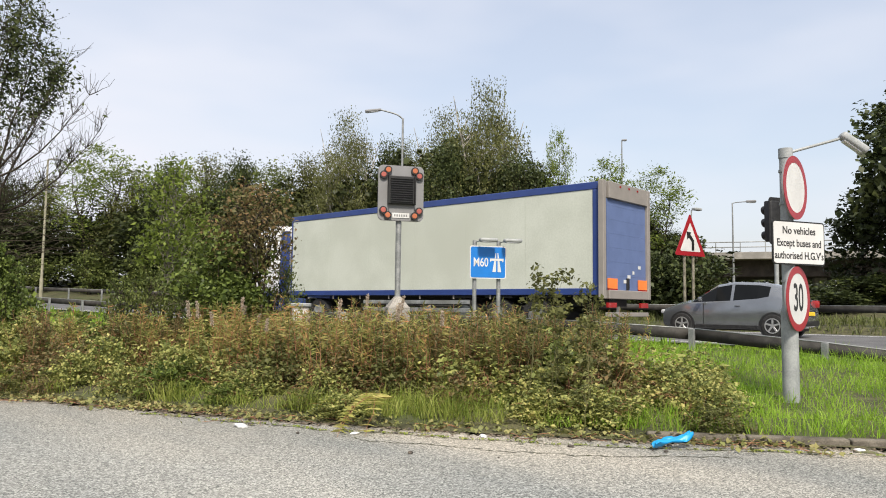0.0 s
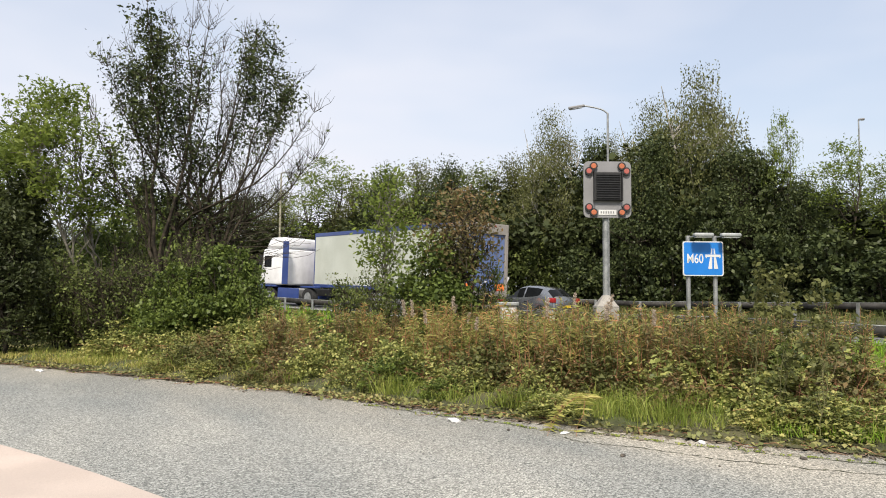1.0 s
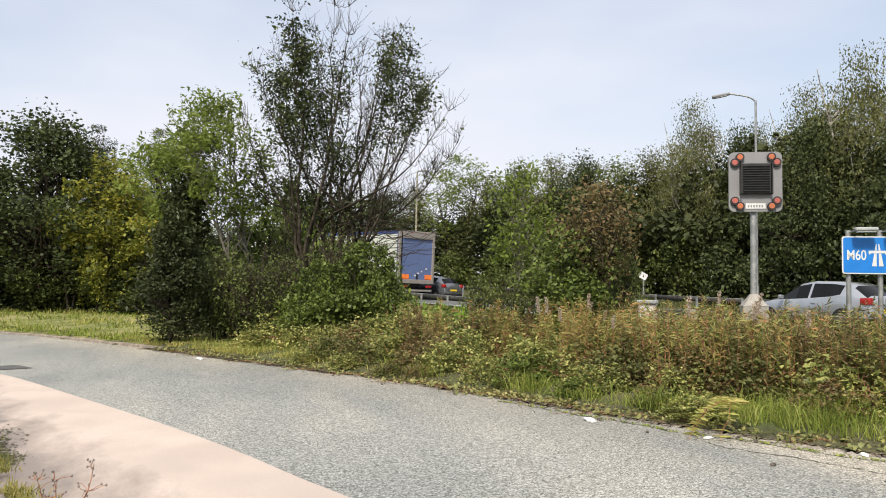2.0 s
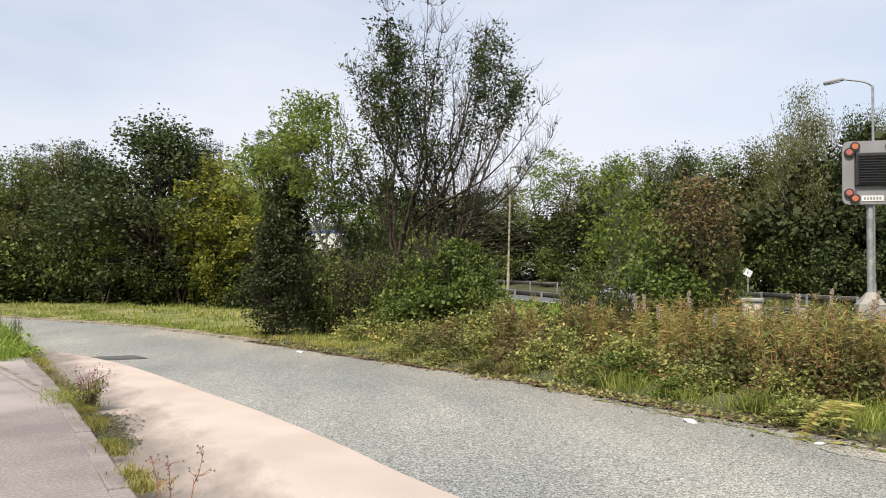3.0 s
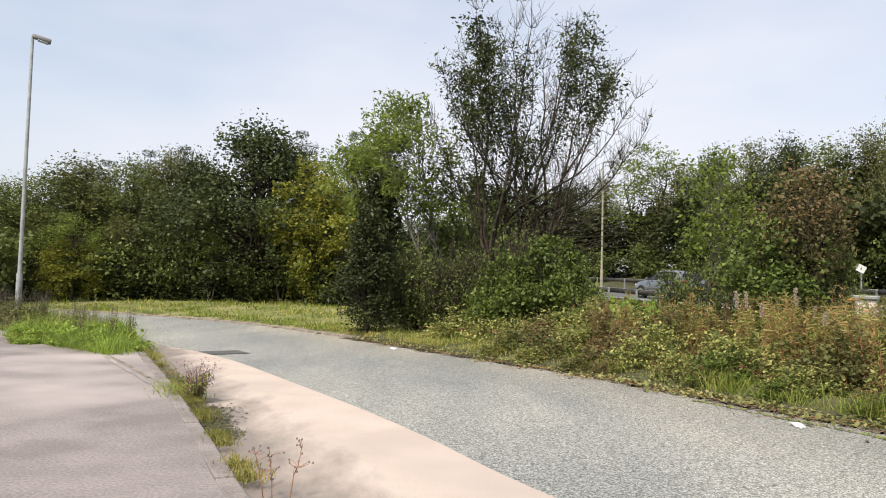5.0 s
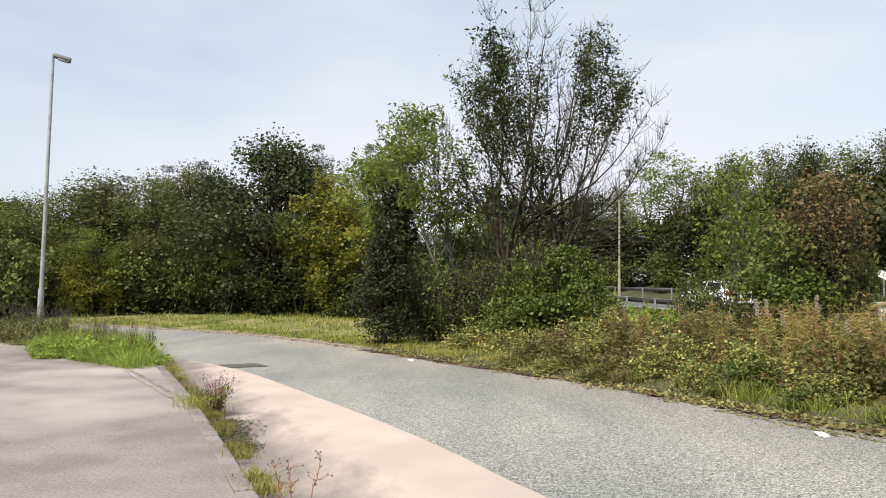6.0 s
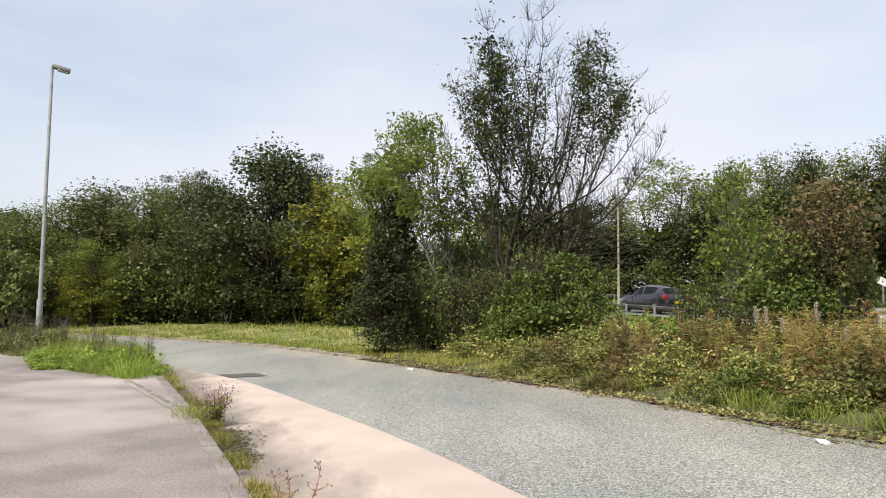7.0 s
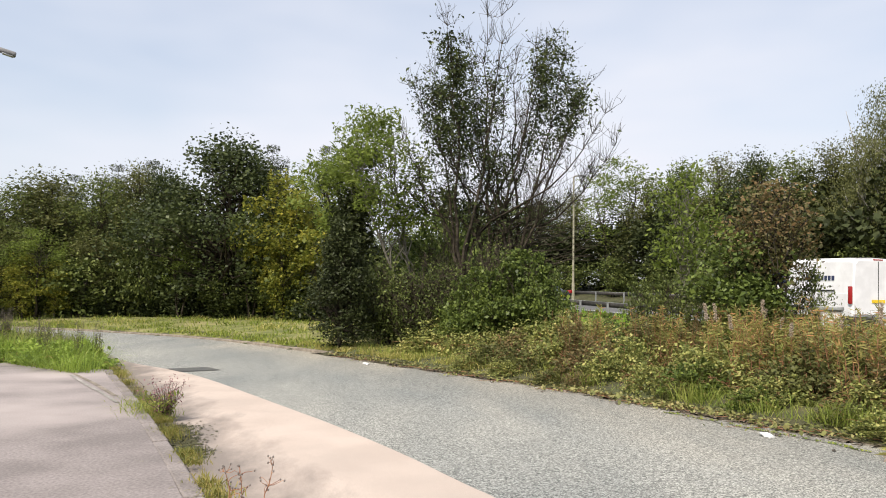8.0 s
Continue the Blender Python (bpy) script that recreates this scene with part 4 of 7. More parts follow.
def grass(name, label, XY, h, mat, width=0.012, lean=0.45, seed=1, level=None):
    """Bent blades, one object."""
    rng = np.random.default_rng(seed)
    n = len(XY)
    z = ground_z(XY[:, 0], XY[:, 1]) if level is None else np.full(n, level)
    a = rng.uniform(0, 6.28, n)
    b = rng.uniform(0, 6.28, n)
    tuft = 0.6 + 0.5 * np.sin(XY[:, 0] * 3.7 + 1.3 * np.sin(XY[:, 1] * 2.9)) * np.sin(XY[:, 1] * 4.3 + 1.1 * np.sin(XY[:, 0] * 2.3))
    L = h * (0.3 + 0.85 * rng.random(n)) * (0.55 + tuft)
    k = lean * rng.random(n)
    side = np.stack([np.cos(a), np.sin(a), 0 * a], 1) * (width * (0.6 + 0.8 * rng.random(n)))[:, None] / 2
    dirv = np.stack([np.cos(b) * k, np.sin(b) * k, 0 * b], 1)
    base = np.stack([XY[:, 0], XY[:, 1], z - 0.02], 1)
    mid = base + dirv * (L * 0.35)[:, None] + np.stack([0 * a, 0 * a, L * 0.6], 1)
    tip = base + dirv * (L * 1.15)[:, None] + np.stack([0 * a, 0 * a, L * (1 - 0.35 * k)], 1)
    V = np.stack([base - side, base + side, mid + side * 0.8, mid - side * 0.8, tip + side * 0.15, tip - side * 0.15], 1).reshape(-1, 3)
    o = np.arange(n)[:, None] * 6
    F = np.concatenate([o + [0, 1, 2, 3], o + [3, 2, 4, 5]], 0)
    return tagged(raw_part(name, V, F, mat), label, "grass", "", "stuff")


def scatter(n, x0, x1, y0, y1, keep, seed, clump=0.0):
    rng = np.random.default_rng(seed)
    P = np.stack([rng.uniform(x0, x1, n * 4), rng.uniform(y0, y1, n * 4)], 1)
    if clump:
        v = np.sin(P[:, 0] * 2.1 + 1) * np.sin(P[:, 1] * 1.7) + 0.6 * np.sin(P[:, 0] * 5.3) * np.cos(P[:, 1] * 4.7)
        P = P[rng.random(len(P)) < np.clip(0.5 + clump * v, 0.05, 1)]
    return P[keep(P)][:n]


def dist_f(P):
    return nearest_line(P[:, 0], P[:, 1], FE)


def dist_k(P):
    return nearest_line(P[:, 0], P[:, 1], KE)


def main_m(P):
    return nearest_line(P[:, 0], P[:, 1], ML)


def bearing(P):
    return np.degrees(np.arctan2(P[:, 0], P[:, 1]))


grass("verge_grass_fresh", "long bright green grass around the sign post", scatter(38000, 5.5, 17, -3, 10, lambda P: (dist_f(P) > 0.06) & (main_m(P) < -1.4) & (bearing(P) > 50), 1, 0.3), 0.18, GRASS, 0.0075, 1.4, 1)
grass("verge_grass_mixed", "rough mixed grass between the brambles", scatter(12000, -1, 9, 2.5, 17, lambda P: (dist_f(P) > 0.02) & (dist_f(P) < 1.4) & (bearing(P) < 60), 2, 0.6), 0.24, GRASS_MIX, 0.008, 1.5, 2)
grass("verge_grass_clump", "fresh green grass clump at the road edge", scatter(4200, 3.5, 6.2, 4.4, 7.2, lambda P: (dist_f(P) > 0.05) & (dist_f(P) < 0.95) & (bearing(P) > 37.5) & (bearing(P) < 47), 3, 0.3), 0.26, GRASS_MIX, 0.007, 1.6, 3)
grass("verge_grass_band", "soft yellow-green grass before the brambles", scatter(9000, 1.5, 6.0, 5.5, 12.5, lambda P: (dist_f(P) > 0.1) & (dist_f(P) < 0.95) & (bearing(P) > 14) & (bearing(P) < 37), 13, 0.9), 0.2, GRASS_MIX, 0.007, 1.6, 13)
grass("verge_grass_far", "straw and green grass verge by the wood", scatter(34000, -40, 2, 17, 44, lambda P: (dist_f(P) > 0.1) & (dist_f(P) < 8.5) & (bearing(P) < -3.6), 4, 0.9), 0.17, GRASS_MIX, 0.03, 1.6, 4)
grass("verge_grass_straw", "bleached straw grass patches by the wood", scatter(16000, -40, 2, 17, 44, lambda P: (dist_f(P) > 0.6) & (dist_f(P) < 8.0) & (bearing(P) < -3.6) & (np.sin(P[:, 0] * 1.1 + P[:, 1] * 0.7) + np.sin(P[:, 0] * 0.43 - P[:, 1] * 0.9) > 0.1), 24, 0.8), 0.22, GRASS_DRY, 0.024, 1.7, 24)
grass("verge_grass_edge", "short yellow-green grass along the far kerb", scatter(26000, -40, 2, 17, 40, lambda P: (dist_f(P) > 0.08) & (dist_f(P) < 2.2) & (bearing(P) < -3), 14, 0.5), 0.11, foliage("grass_lime", [(0.17, 0.22, 0.03), (0.27, 0.31, 0.05), (0.36, 0.35, 0.09)], 0.4), 0.028, 0.8, 14)
grass("verge_grass_dry", "dry straw grass under the hedge", scatter(14000, -2.5, 2.8, 11, 19, lambda P: (dist_f(P) > 0.02) & (dist_f(P) < 1.5), 5, 0.9), 0.12, GRASS_DRY, 0.010, 1.6, 5)
grass("island_grass", "grass in the dip before the carriageway", scatter(8000, 5, 15.5, 8, 40, lambda P: (main_m(P) < -1.4) & (main_m(P) > -9), 6, 0.2), 0.3, GRASS, 0.03, 0.7, 6)
grass("bank_grass", "grass bank behind the far barrier", scatter(22000, 14, 32, -10, 50, lambda P: (main_m(P) > 8.8) & (main_m(P) < 13), 7, 0.2), 0.3, foliage("bank_grass", [(0.06, 0.075, 0.02), (0.12, 0.14, 0.04), (0.2, 0.2, 0.07)], 0.3), 0.035, 0.9, 7)


def left_zone(P, d=0.15):
    # the planted corner between pavement end and road
    side = (P[:, 0] + 4.2) * 0.96 + (P[:, 1] - 11.2) * 1.03
    return (side > d) & (dist_k(P) < -0.12) & (P[:, 1] > 10.6) & (P[:, 0] > -30)


grass("corner_grass", "lush green grass clump at the pavement end", scatter(20000, -9.5, -4.2, 10.6, 16.5, lambda P: left_zone(P, -0.5) & ((P[:, 0] + 6.1) ** 2 / 6.2 + (P[:, 1] - 13.2) ** 2 / 5.2 < 1), 8, 0.45), 0.34, GRASS_LUSH, 0.011, 1.8, 8)
grass("corner_grass_tall", "taller bending grass in the corner clump", scatter(2600, -9.3, -4.3, 10.8, 16, lambda P: left_zone(P, -0.3) & ((P[:, 0] + 6.1) ** 2 / 5 + (P[:, 1] - 13.2) ** 2 / 4.2 < 1), 18, 0.9), 0.55, GRASS_MIX, 0.009, 1.5, 18)
grass("corner_grass_dry", "dry grass behind the pavement end", scatter(10000, -22, -7.5, 12.5, 27, left_zone, 9, 0.3), 0.34, foliage("grass_dull", [(0.10, 0.11, 0.04), (0.17, 0.17, 0.07), (0.27, 0.24, 0.12), (0.36, 0.31, 0.18)], 0.3), 0.018, 1.2, 9)
# weeds in the pavement joint
rngw = np.random.default_rng(10)
kk = along(KE, (line_len(KE, -1.0, 4.3)) / line_len(KE, *KE[-1]), (line_len(KE, -4.6, 12.2)) / line_len(KE, *KE[-1]), 400)
sel = kk[rngw.choice(400, 5200, p=(lambda v: v / v.sum())(np.clip(np.sin(np.arange(400) * 0.13) + 0.75 * np.sin(np.arange(400) * 0.41) - 0.35 + 0.6 * np.sin(np.arange(400) * 0.9) + 1.5 * (np.arange(400) > 135) * (np.arange(400) < 215), 0.01, 3)))]
sel = sel + rngw.normal(size=sel.shape) * np.array([0.085, 0.06]) * (0.3 + 0.7 * rngw.random((len(sel), 1))) + np.array([0.06, 0.025])
kw = grass("joint_weeds", "tufts of grass in the kerb joint", sel, 0.075, foliage("weed_blades", [(0.12, 0.14, 0.03), (0.24, 0.23, 0.05), (0.34, 0.27, 0.09), (0.28, 0.18, 0.08)], 0.35), 0.006, 1.9, 10, 0.07)
ck = kk[rngw.integers(150, 225, 2000)] + rngw.normal(size=(2000, 2)) * np.array([0.11, 0.1]) + np.array([0.03, 0.0])
grass("joint_clump", "bushy grass clump rooted in the kerb joint", ck, 0.12, GRASS_MIX, 0.006, 1.7, 15, 0.05)


def make_weed(name, label, h, mat, head, seed, n=16, spread=0.35):
    rng = np.random.default_rng(seed)
    t = thing(name, label, "weed")
    paths, H, C = [], [], []
    for _ in range(n):
        a = rng.uniform(0, 6.28)
        tp = np.array([math.cos(a) * spread * rng.uniform(0.1, 1), math.sin(a) * spread * rng.uniform(0.1, 1), h * rng.uniform(0.6, 1.05)])
        P = wobble_path([0, 0, -0.02], tp, 6, 0.015, rng, 0.04)
        paths.append((P, np.linspace(0.004, 0.0018, 6)))
        H.append(P[rng.integers(2, 6, 26)] + rng.normal(size=(26, 3)) * np.array([0.016, 0.016, 0.05]))
        C.append(P[rng.integers(0, 4, 9)] + rng.normal(size=(9, 3)) * 0.02)
    for p in paths:
        V, F = tubes([p], 4)
        raw_part("stalk", V, F, DOCKSTEM, t)
    V, F = leaves(np.vstack(C), 0.06, 0.2, 0.3, rng)
    raw_part("leafage", V, F, mat, t)
    for e in H:
        V, F = leaves(e, 0.019, 0.2, 0.5, rng)
        raw_part("seed_spike", V, F, head, t)
    return t


w = make_weed("purple_weed", "bushy weed with faded purple flower heads", 0.4, GRASS_MIX, PURPLE, 51, 34, 0.3)
w.location = (-2.32, 7.6, 0.0)
DARKHEAD = foliage("dry_brown_heads", [(0.07, 0.055, 0.04), (0.3, 0.27, 0.22)], 0.1)


def make_thistle():
    """A dry thistle: forked thin stems with round brown heads."""
    rng = np.random.default_rng(52)
    t = thing("dry_thistle", "dry branching thistle with brown seed heads", "weed", Matrix.Translation((-0.83, 4.28, 0.0)))
    paths, heads = [], []
    for sx, n in ((-0.11, 14), (-0.03, 12), (0.12, 12)):
        top = np.array([sx * 1.1, rng.normal() * 0.03, 0.26 + rng.uniform(-0.04, 0.05)])
        P = wobble_path([sx * 0.6, 0, -0.01], top, 7, 0.006, rng)
        paths.append((P, np.linspace(0.004, 0.002, 7)))
        heads.append(top)
        for _ in range(n):
            k = rng.integers(3, 7)
            e = P[k] + np.array([rng.normal() * 0.045, rng.normal() * 0.04, rng.uniform(0.0, 0.07)])
            paths.append((wobble_path(P[k], e, 4, 0.005, rng), np.linspace(0.002, 0.0013, 4)))
            heads.append(e)
    V, F = tubes(paths, 4)
    raw_part("stalk", V, F, STEM, t)
    for e in heads:
        b = bmesh.new()
        bmesh.ops.create_icosphere(b, subdivisions=1, radius=0.0062)
        for v in b.verts:
            v.co.z *= 1.35
            v.co += Vector(e)
        part("seed_head", b, DARKHEAD, t)
    return t


make_thistle()
nettle = make_bramble(36, "bushy light green weeds at the pavement end", GRASS_LUSH, 2600, 0.062, 0.62, 0.42)
nettle.name = "weed_clump"
nettle["category"], nettle["group"] = "weed", "weeds at the pavement end"
nettle.location = (-6.0, 12.9, 0.02)
for x, y, k in ((-5.4, 12.5, 0.9), (-6.9, 13.5, 1.0), (-5.2, 13.2, 0.8), (-6.4, 13.7, 1.1), (-7.6, 14.4, 0.9), (-5.8, 13.6, 1.1), (-4.9, 12.2, 0.6), (-6.9, 12.9, 0.55)):
    at_xy(nettle, x, y, k, k, x * 5, 0.0)
dull = make_bramble(37, "dull grey-green weeds round the lamp column", LEAF_OLIVE, 2600, 0.06, 0.8, 0.5)
dull.name = "weed_clump"
dull["category"], dull["group"] = "weed", "weeds at the pavement end"
dull.location = (-9.6, 17.0, 0.02)
for x, y, k in ((-8.9, 16.2, 0.8), (-10.4, 17.6, 1.0), (-11.4, 18.6, 1.1), (-12.4, 19.4, 1.1), (-13.4, 20.2, 1.1), (-10.0, 18.4, 1.1), (-8.4, 17.3, 0.8), (-11.2, 17.3, 0.7)):
    at_xy(dull, x, y, k, k, x * 5, 0.0)
dock = [make_weed("dock_weed", "tall dark dry dock stems in grass", 0.8, GRASS_MIX, DRYHEAD, 53, 12, 0.13), make_weed("dock_weed", "grey-brown dry weeds beside the lamp column", 0.95, GRASS_MIX, DRYHEAD, 54, 36, 0.4)]
dock[0].location, dock[1].location = (-5.3, 12.6, 0.02), (-9.9, 17.6, 0.02)
for x, y, k, s in ((-6.3, 13.4, 0, 1.0), (-6.0, 13.0, 0, 0.8), (-5.1, 12.9, 0, 0.95), (-9.0, 17.2, 1, 0.95), (-10.8, 18.6, 1, 1.1), (-11.9, 19.2, 1, 1.0), (-8.6, 18.3, 0, 0.9), (-8.0, 17.4, 0, 0.9), (-12.8, 20.6, 1, 1.1), (-9.6, 18.7, 1, 0.9), (-11.2, 20.4, 1, 1.0), (-13.9, 21.6, 1, 1.1), (-10.2, 19.8, 0, 1.0), (-7.3, 16.4, 0, 0.8)):
    ob = copy_thing(dock[k], Matrix.Translation((x, y, 0.02)) @ Matrix.Rotation(x * 7, 4, "Z"))
    ob.scale = (s, s, s)


# ---- the single trees near the bend ----


def big_tree():
    """A many-stemmed tree, half bare: a fan of limbs, twigs, and leaves in two masses."""
    rng = np.random.default_rng(61)
    t = thing("half_bare_tree", "tall multi-stemmed tree with dieback and thin leaves", "tree")
    paths, twigs, C = [], [], []
    tips = [(-2.0, 5.3), (-1.75, 6.6), (-1.45, 7.8), (-1.0, 8.2), (-0.55, 8.4), (-0.1, 8.95), (0.25, 8.5), (0.7, 8.1), (1.15, 7.9), (1.55, 8.55), (1.85, 7.6), (2.3, 6.7), (2.75, 5.9), (3.1, 5.2), (-2.3, 4.4), (0.45, 7.4), (-0.8, 7.3), (1.3, 7.0), (-1.3, 6.2), (2.0, 6.0), (2.6, 4.6)]
    tips = [(x * (1.0 if x > 0 else 1.06), 2.3 + (z - 2.3) * 0.9) for x, z in tips]
    for i, (x, z) in enumerate(tips):
        y = rng.uniform(-1.5, 1.5)
        bx = -0.65 if i % 3 == 0 else (0.62 if i % 3 == 1 else 0.0)
        b = np.array([bx * 0.45, rng.normal() * 0.15, -0.1])
        m1 = np.array([bx + x * 0.12, y * 0.2, 2.3 + rng.uniform(-0.2, 0.4)])
        m2 = np.array([x * 0.66 + bx * 0.25, y * 0.65, 2.3 + (z - 2.3) * 0.52])
        P = catmull([b, m1, m2, (x, y, z)], 14)
        P[2:-1] += rng.normal(size=(11, 3)) * 0.035
        paths.append((P, 0.075 * np.linspace(1, 0.09, 14) ** 1.15))
        for k in range(5, 14):
            for _ in range(4):
                d = np.array([rng.normal() * 0.55 + 0.25 * np.sign(x), rng.normal() * 0.55, abs(rng.normal()) * 0.7 + 0.45])
                L = rng.uniform(0.45, 1.25) * (1.15 - 0.045 * k)
                e = P[k] + d / np.linalg.norm(d) * L
                Q = wobble_path(P[k], e, 5, 0.03, rng, -0.05)
                paths.append((Q, np.linspace(0.0095, 0.003, 5)))
                twigs.append(Q)
                for _ in range(2):
                    e2 = Q[3] + np.array([rng.normal() * 0.2, rng.normal() * 0.2, rng.uniform(0.05, 0.4)])
                    paths.append((wobble_path(Q[rng.integers(1, 4)], e2, 3, 0.02, rng), np.linspace(0.006, 0.0032, 3)))
        for k in range(7, 14):
            for _ in range(4):
                d = np.array([rng.normal() * 0.28 + 0.16 * x / 2, rng.normal() * 0.3, 1.0])
                e = P[k] + d / np.linalg.norm(d) * rng.uniform(0.35, 0.8)
                paths.append((wobble_path(P[k], e, 4, 0.02, rng), np.linspace(0.0055, 0.0022, 4)))
    # low bare twigs reaching out over the hedge
    for _ in range(60):
        p = np.array([rng.uniform(-0.2, 1.4), rng.uniform(-0.8, 0.6), rng.uniform(1.6, 3.0)])
        e = p + np.array([rng.uniform(0.5, 2.0), rng.normal() * 0.5, rng.uniform(-0.2, 0.9)])
        paths.append((wobble_path(p, e, 6, 0.07, rng, -0.08), np.linspace(0.011, 0.004, 6)))
    V, F = tubes(paths, 3)
    raw_part("trunk", V, F, BARK, t, "grey bare limbs and twigs", True)
    zones = [(-1.15, 7.2, 0.75, 1.1, 0.9), (-0.8, 6.1, 0.95, 1.0, 0.8), (0.0, 3.4, 1.7, 0.7, 0.28), (0.0, 6.7, 0.4, 1.1, 0.5), (1.55, 7.6, 0.42, 1.0, 0.95), (1.75, 6.4, 0.6, 0.9, 0.95), (-1.6, 5.0, 0.8, 0.8, 0.4), (0.0, 5.0, 1.2, 0.9, 0.36), (-1.0, 4.0, 1.0, 0.6, 0.34), (1.1, 5.4, 0.8, 0.7, 0.32)]
    zones = [(a, 2.3 + (b - 2.3) * 0.9, rx, rz * 0.9, v) for a, b, rx, rz, v in zones]
    for Q in twigs:
        x, z = Q[-1][0], Q[-1][2]
        w = max(s * math.exp(-((x - a) / rx) ** 2 - ((z - b) / rz) ** 2) for a, b, rx, rz, s in zones)
        n = int(150 * max(0.0, w - 0.13) + rng.uniform(0, 1.4))
        if n:
            C.append(Q[rng.integers(2, 5, n)] + rng.normal(size=(n, 3)) * 0.13)
    V, F = leaves(np.vstack(C), 0.085, 0.3, 0.5, rng)
    raw_part("crown", V, F, LEAF_DARK, t)
    return t


bt = place(big_tree(), 6.9, 18.6)
bt.rotation_euler.z = radians(-7)
ash = place(make_tree("ash_sapling", "slender leaning ash with bright green crown", 6.3, 1.4, 2.7, LEAF_BRIGHT, BARKM, 9500, 0.11, 74, 62, 0.055, "round", 2, 0.27, (-1.75, 0), 0.4, base_spread=0.05), 1.9, 19.2)
place(make_tree("ash_sapling", "bright leafy ash leaning over the hedge", 5.3, 1.15, 2.4, LEAF_BRIGHT, BARK, 4600, 0.13, 40, 63, 0.05, "round", 1, 0.3, (-0.2, 0.2), 0.35), -4.6, 20.5)
place(make_tree("conifer_bush", "dense dark conical evergreen at the road edge", 3.1, 1.2, 0.02, LEAF_PINE, BARK, 13000, 0.09, 130, 64, 0.05, "cone", 1, 0.17, (0, 0), 0.4, category="shrub"), -4.5, 17.4)
place(make_tree("dark_conifer", "dark ivy-clad conifer behind the hedge", 4.3, 0.8, 0.2, LEAF_PINE, BARK, 8000, 0.12, 70, 65, 0.06, "cone", 1, 0.26, (0, 0), 0.4), -3.7, 19.6)
HG = "roadside hedge shrubs"
hedge = make_tree("hedge_shrub", "dark green ivy-leaved hedge shrub", 2.1, 1.1, 0.05, LEAF_IVY, BARK, 6400, 0.082, 38, 66, 0.025, "round", 5, 0.23, (0, 0), 0.75, bare=2, group=HG, category="shrub")
hedge2 = make_tree("hedge_shrub", "grey-green twiggy hedge shrub", 2.1, 1.1, 0.05, LEAF_MID, BARK, 3800, 0.075, 54, 67, 0.025, "tall", 5, 0.22, (0, 0), 0.65, bare=1, group=HG, category="shrub")
twiggy = make_tree("hedge_shrub", "half-bare hedge shrub of thin grey twigs", 2.1, 1.0, 0.2, LEAF_MID, BARK, 2600, 0.062, 60, 71, 0.018, "tall", 6, 0.24, (0, 0), 0.6, bare=4, group=HG, category="shrub")
place(hedge, 9.4, 16.2)
place(hedge2, -0.6, 18.4)
place(twiggy, 2.4, 17.2)
for az, r, h, w_, k in ((-1.4, 18.0, 0.95, 0.7, twiggy), (0.6, 17.6, 0.85, 0.8, twiggy), (1.6, 18.4, 0.8, 0.7, hedge2), (4.0, 17.0, 0.95, 0.75, twiggy), (5.0, 16.2, 0.62, 0.6, hedge), (5.8, 16.5, 0.85, 0.7, hedge), (7.0, 16.0, 0.8, 0.7, hedge), (7.6, 16.6, 1.1, 0.7, twiggy), (10.9, 15.8, 0.95, 0.6, hedge), (8.6, 17.2, 1.0, 0.8, hedge), (6.8, 18.0, 1.2, 1.0, twiggy),
                       (11.6, 15.2, 0.7, 0.5, hedge), (3.2, 19.6, 1.3, 1.0, twiggy), (9.0, 18.8, 1.25, 1.0, twiggy), (-0.2, 20.6, 1.0, 0.9, hedge2), (1.8, 22, 1.5, 1.1, hedge), (3.6, 23, 2.0, 1.2, hedge), (5.4, 24, 1.9, 1.2, hedge), (-2.6, 21, 1.3, 1.0, hedge2)):
    put(k, az, r, h, w_, az * 3)
place(make_tree("hawthorn_bush", "rusty brown hawthorn bush on the verge", 3.15, 0.72, 1.3, LEAF_RUST, BARK, 4600, 0.062, 60, 68, 0.04, "round", 4, 0.2, (0, 0), 0.6, bare=2, category="shrub"), 27.4, 13.0)
place(make_tree("green_bush", "fresh green leafy bush beside the hawthorn", 2.2, 0.72, 0.2, LEAF_IVY, BARK, 6000, 0.072, 46, 69, 0.03, "round", 4, 0.2, (0, 0), 0.8, category="shrub"), 25.6, 12.9)
place(make_tree("young_tree", "thin young tree with lime green leaves", 3.75, 0.75, 1.5, LEAF_BRIGHT, BARKM, 2400, 0.085, 40, 70, 0.03, "tall", 1, 0.26, (0.0, 0), 0.5), 21.6, 15.0)
for az, r, h, w_, k in ((18.6, 14.0, 0.72, 0.45, hedge2), (20.6, 13.8, 0.78, 0.5, hedge2), (23.4, 13.8, 0.8, 0.55, hedge2), (28.4, 13.6, 0.6, 0.45, twiggy), (29.8, 13.5, 0.82, 0.4, hedge2)):
    put(k, az, r, h, w_, az * 2)
# wild shoots standing out of the tangle
for az, r, h in ((49.3, 8.2, 1.75), (51.0, 8.0, 1.7), (53.0, 7.6, 1.5)):
    place(make_tree("wild_shoot", "thin leafy shoot standing above the brambles", h, 0.16, 0.5, LEAF_OLIVE, GREENSTEM, 420, 0.055, 12, int(az), 0.005, "tall", 2, 0.06, (0.08, 0.0), 0.6, category="shrub"), az, r)

# ---- barriers ----


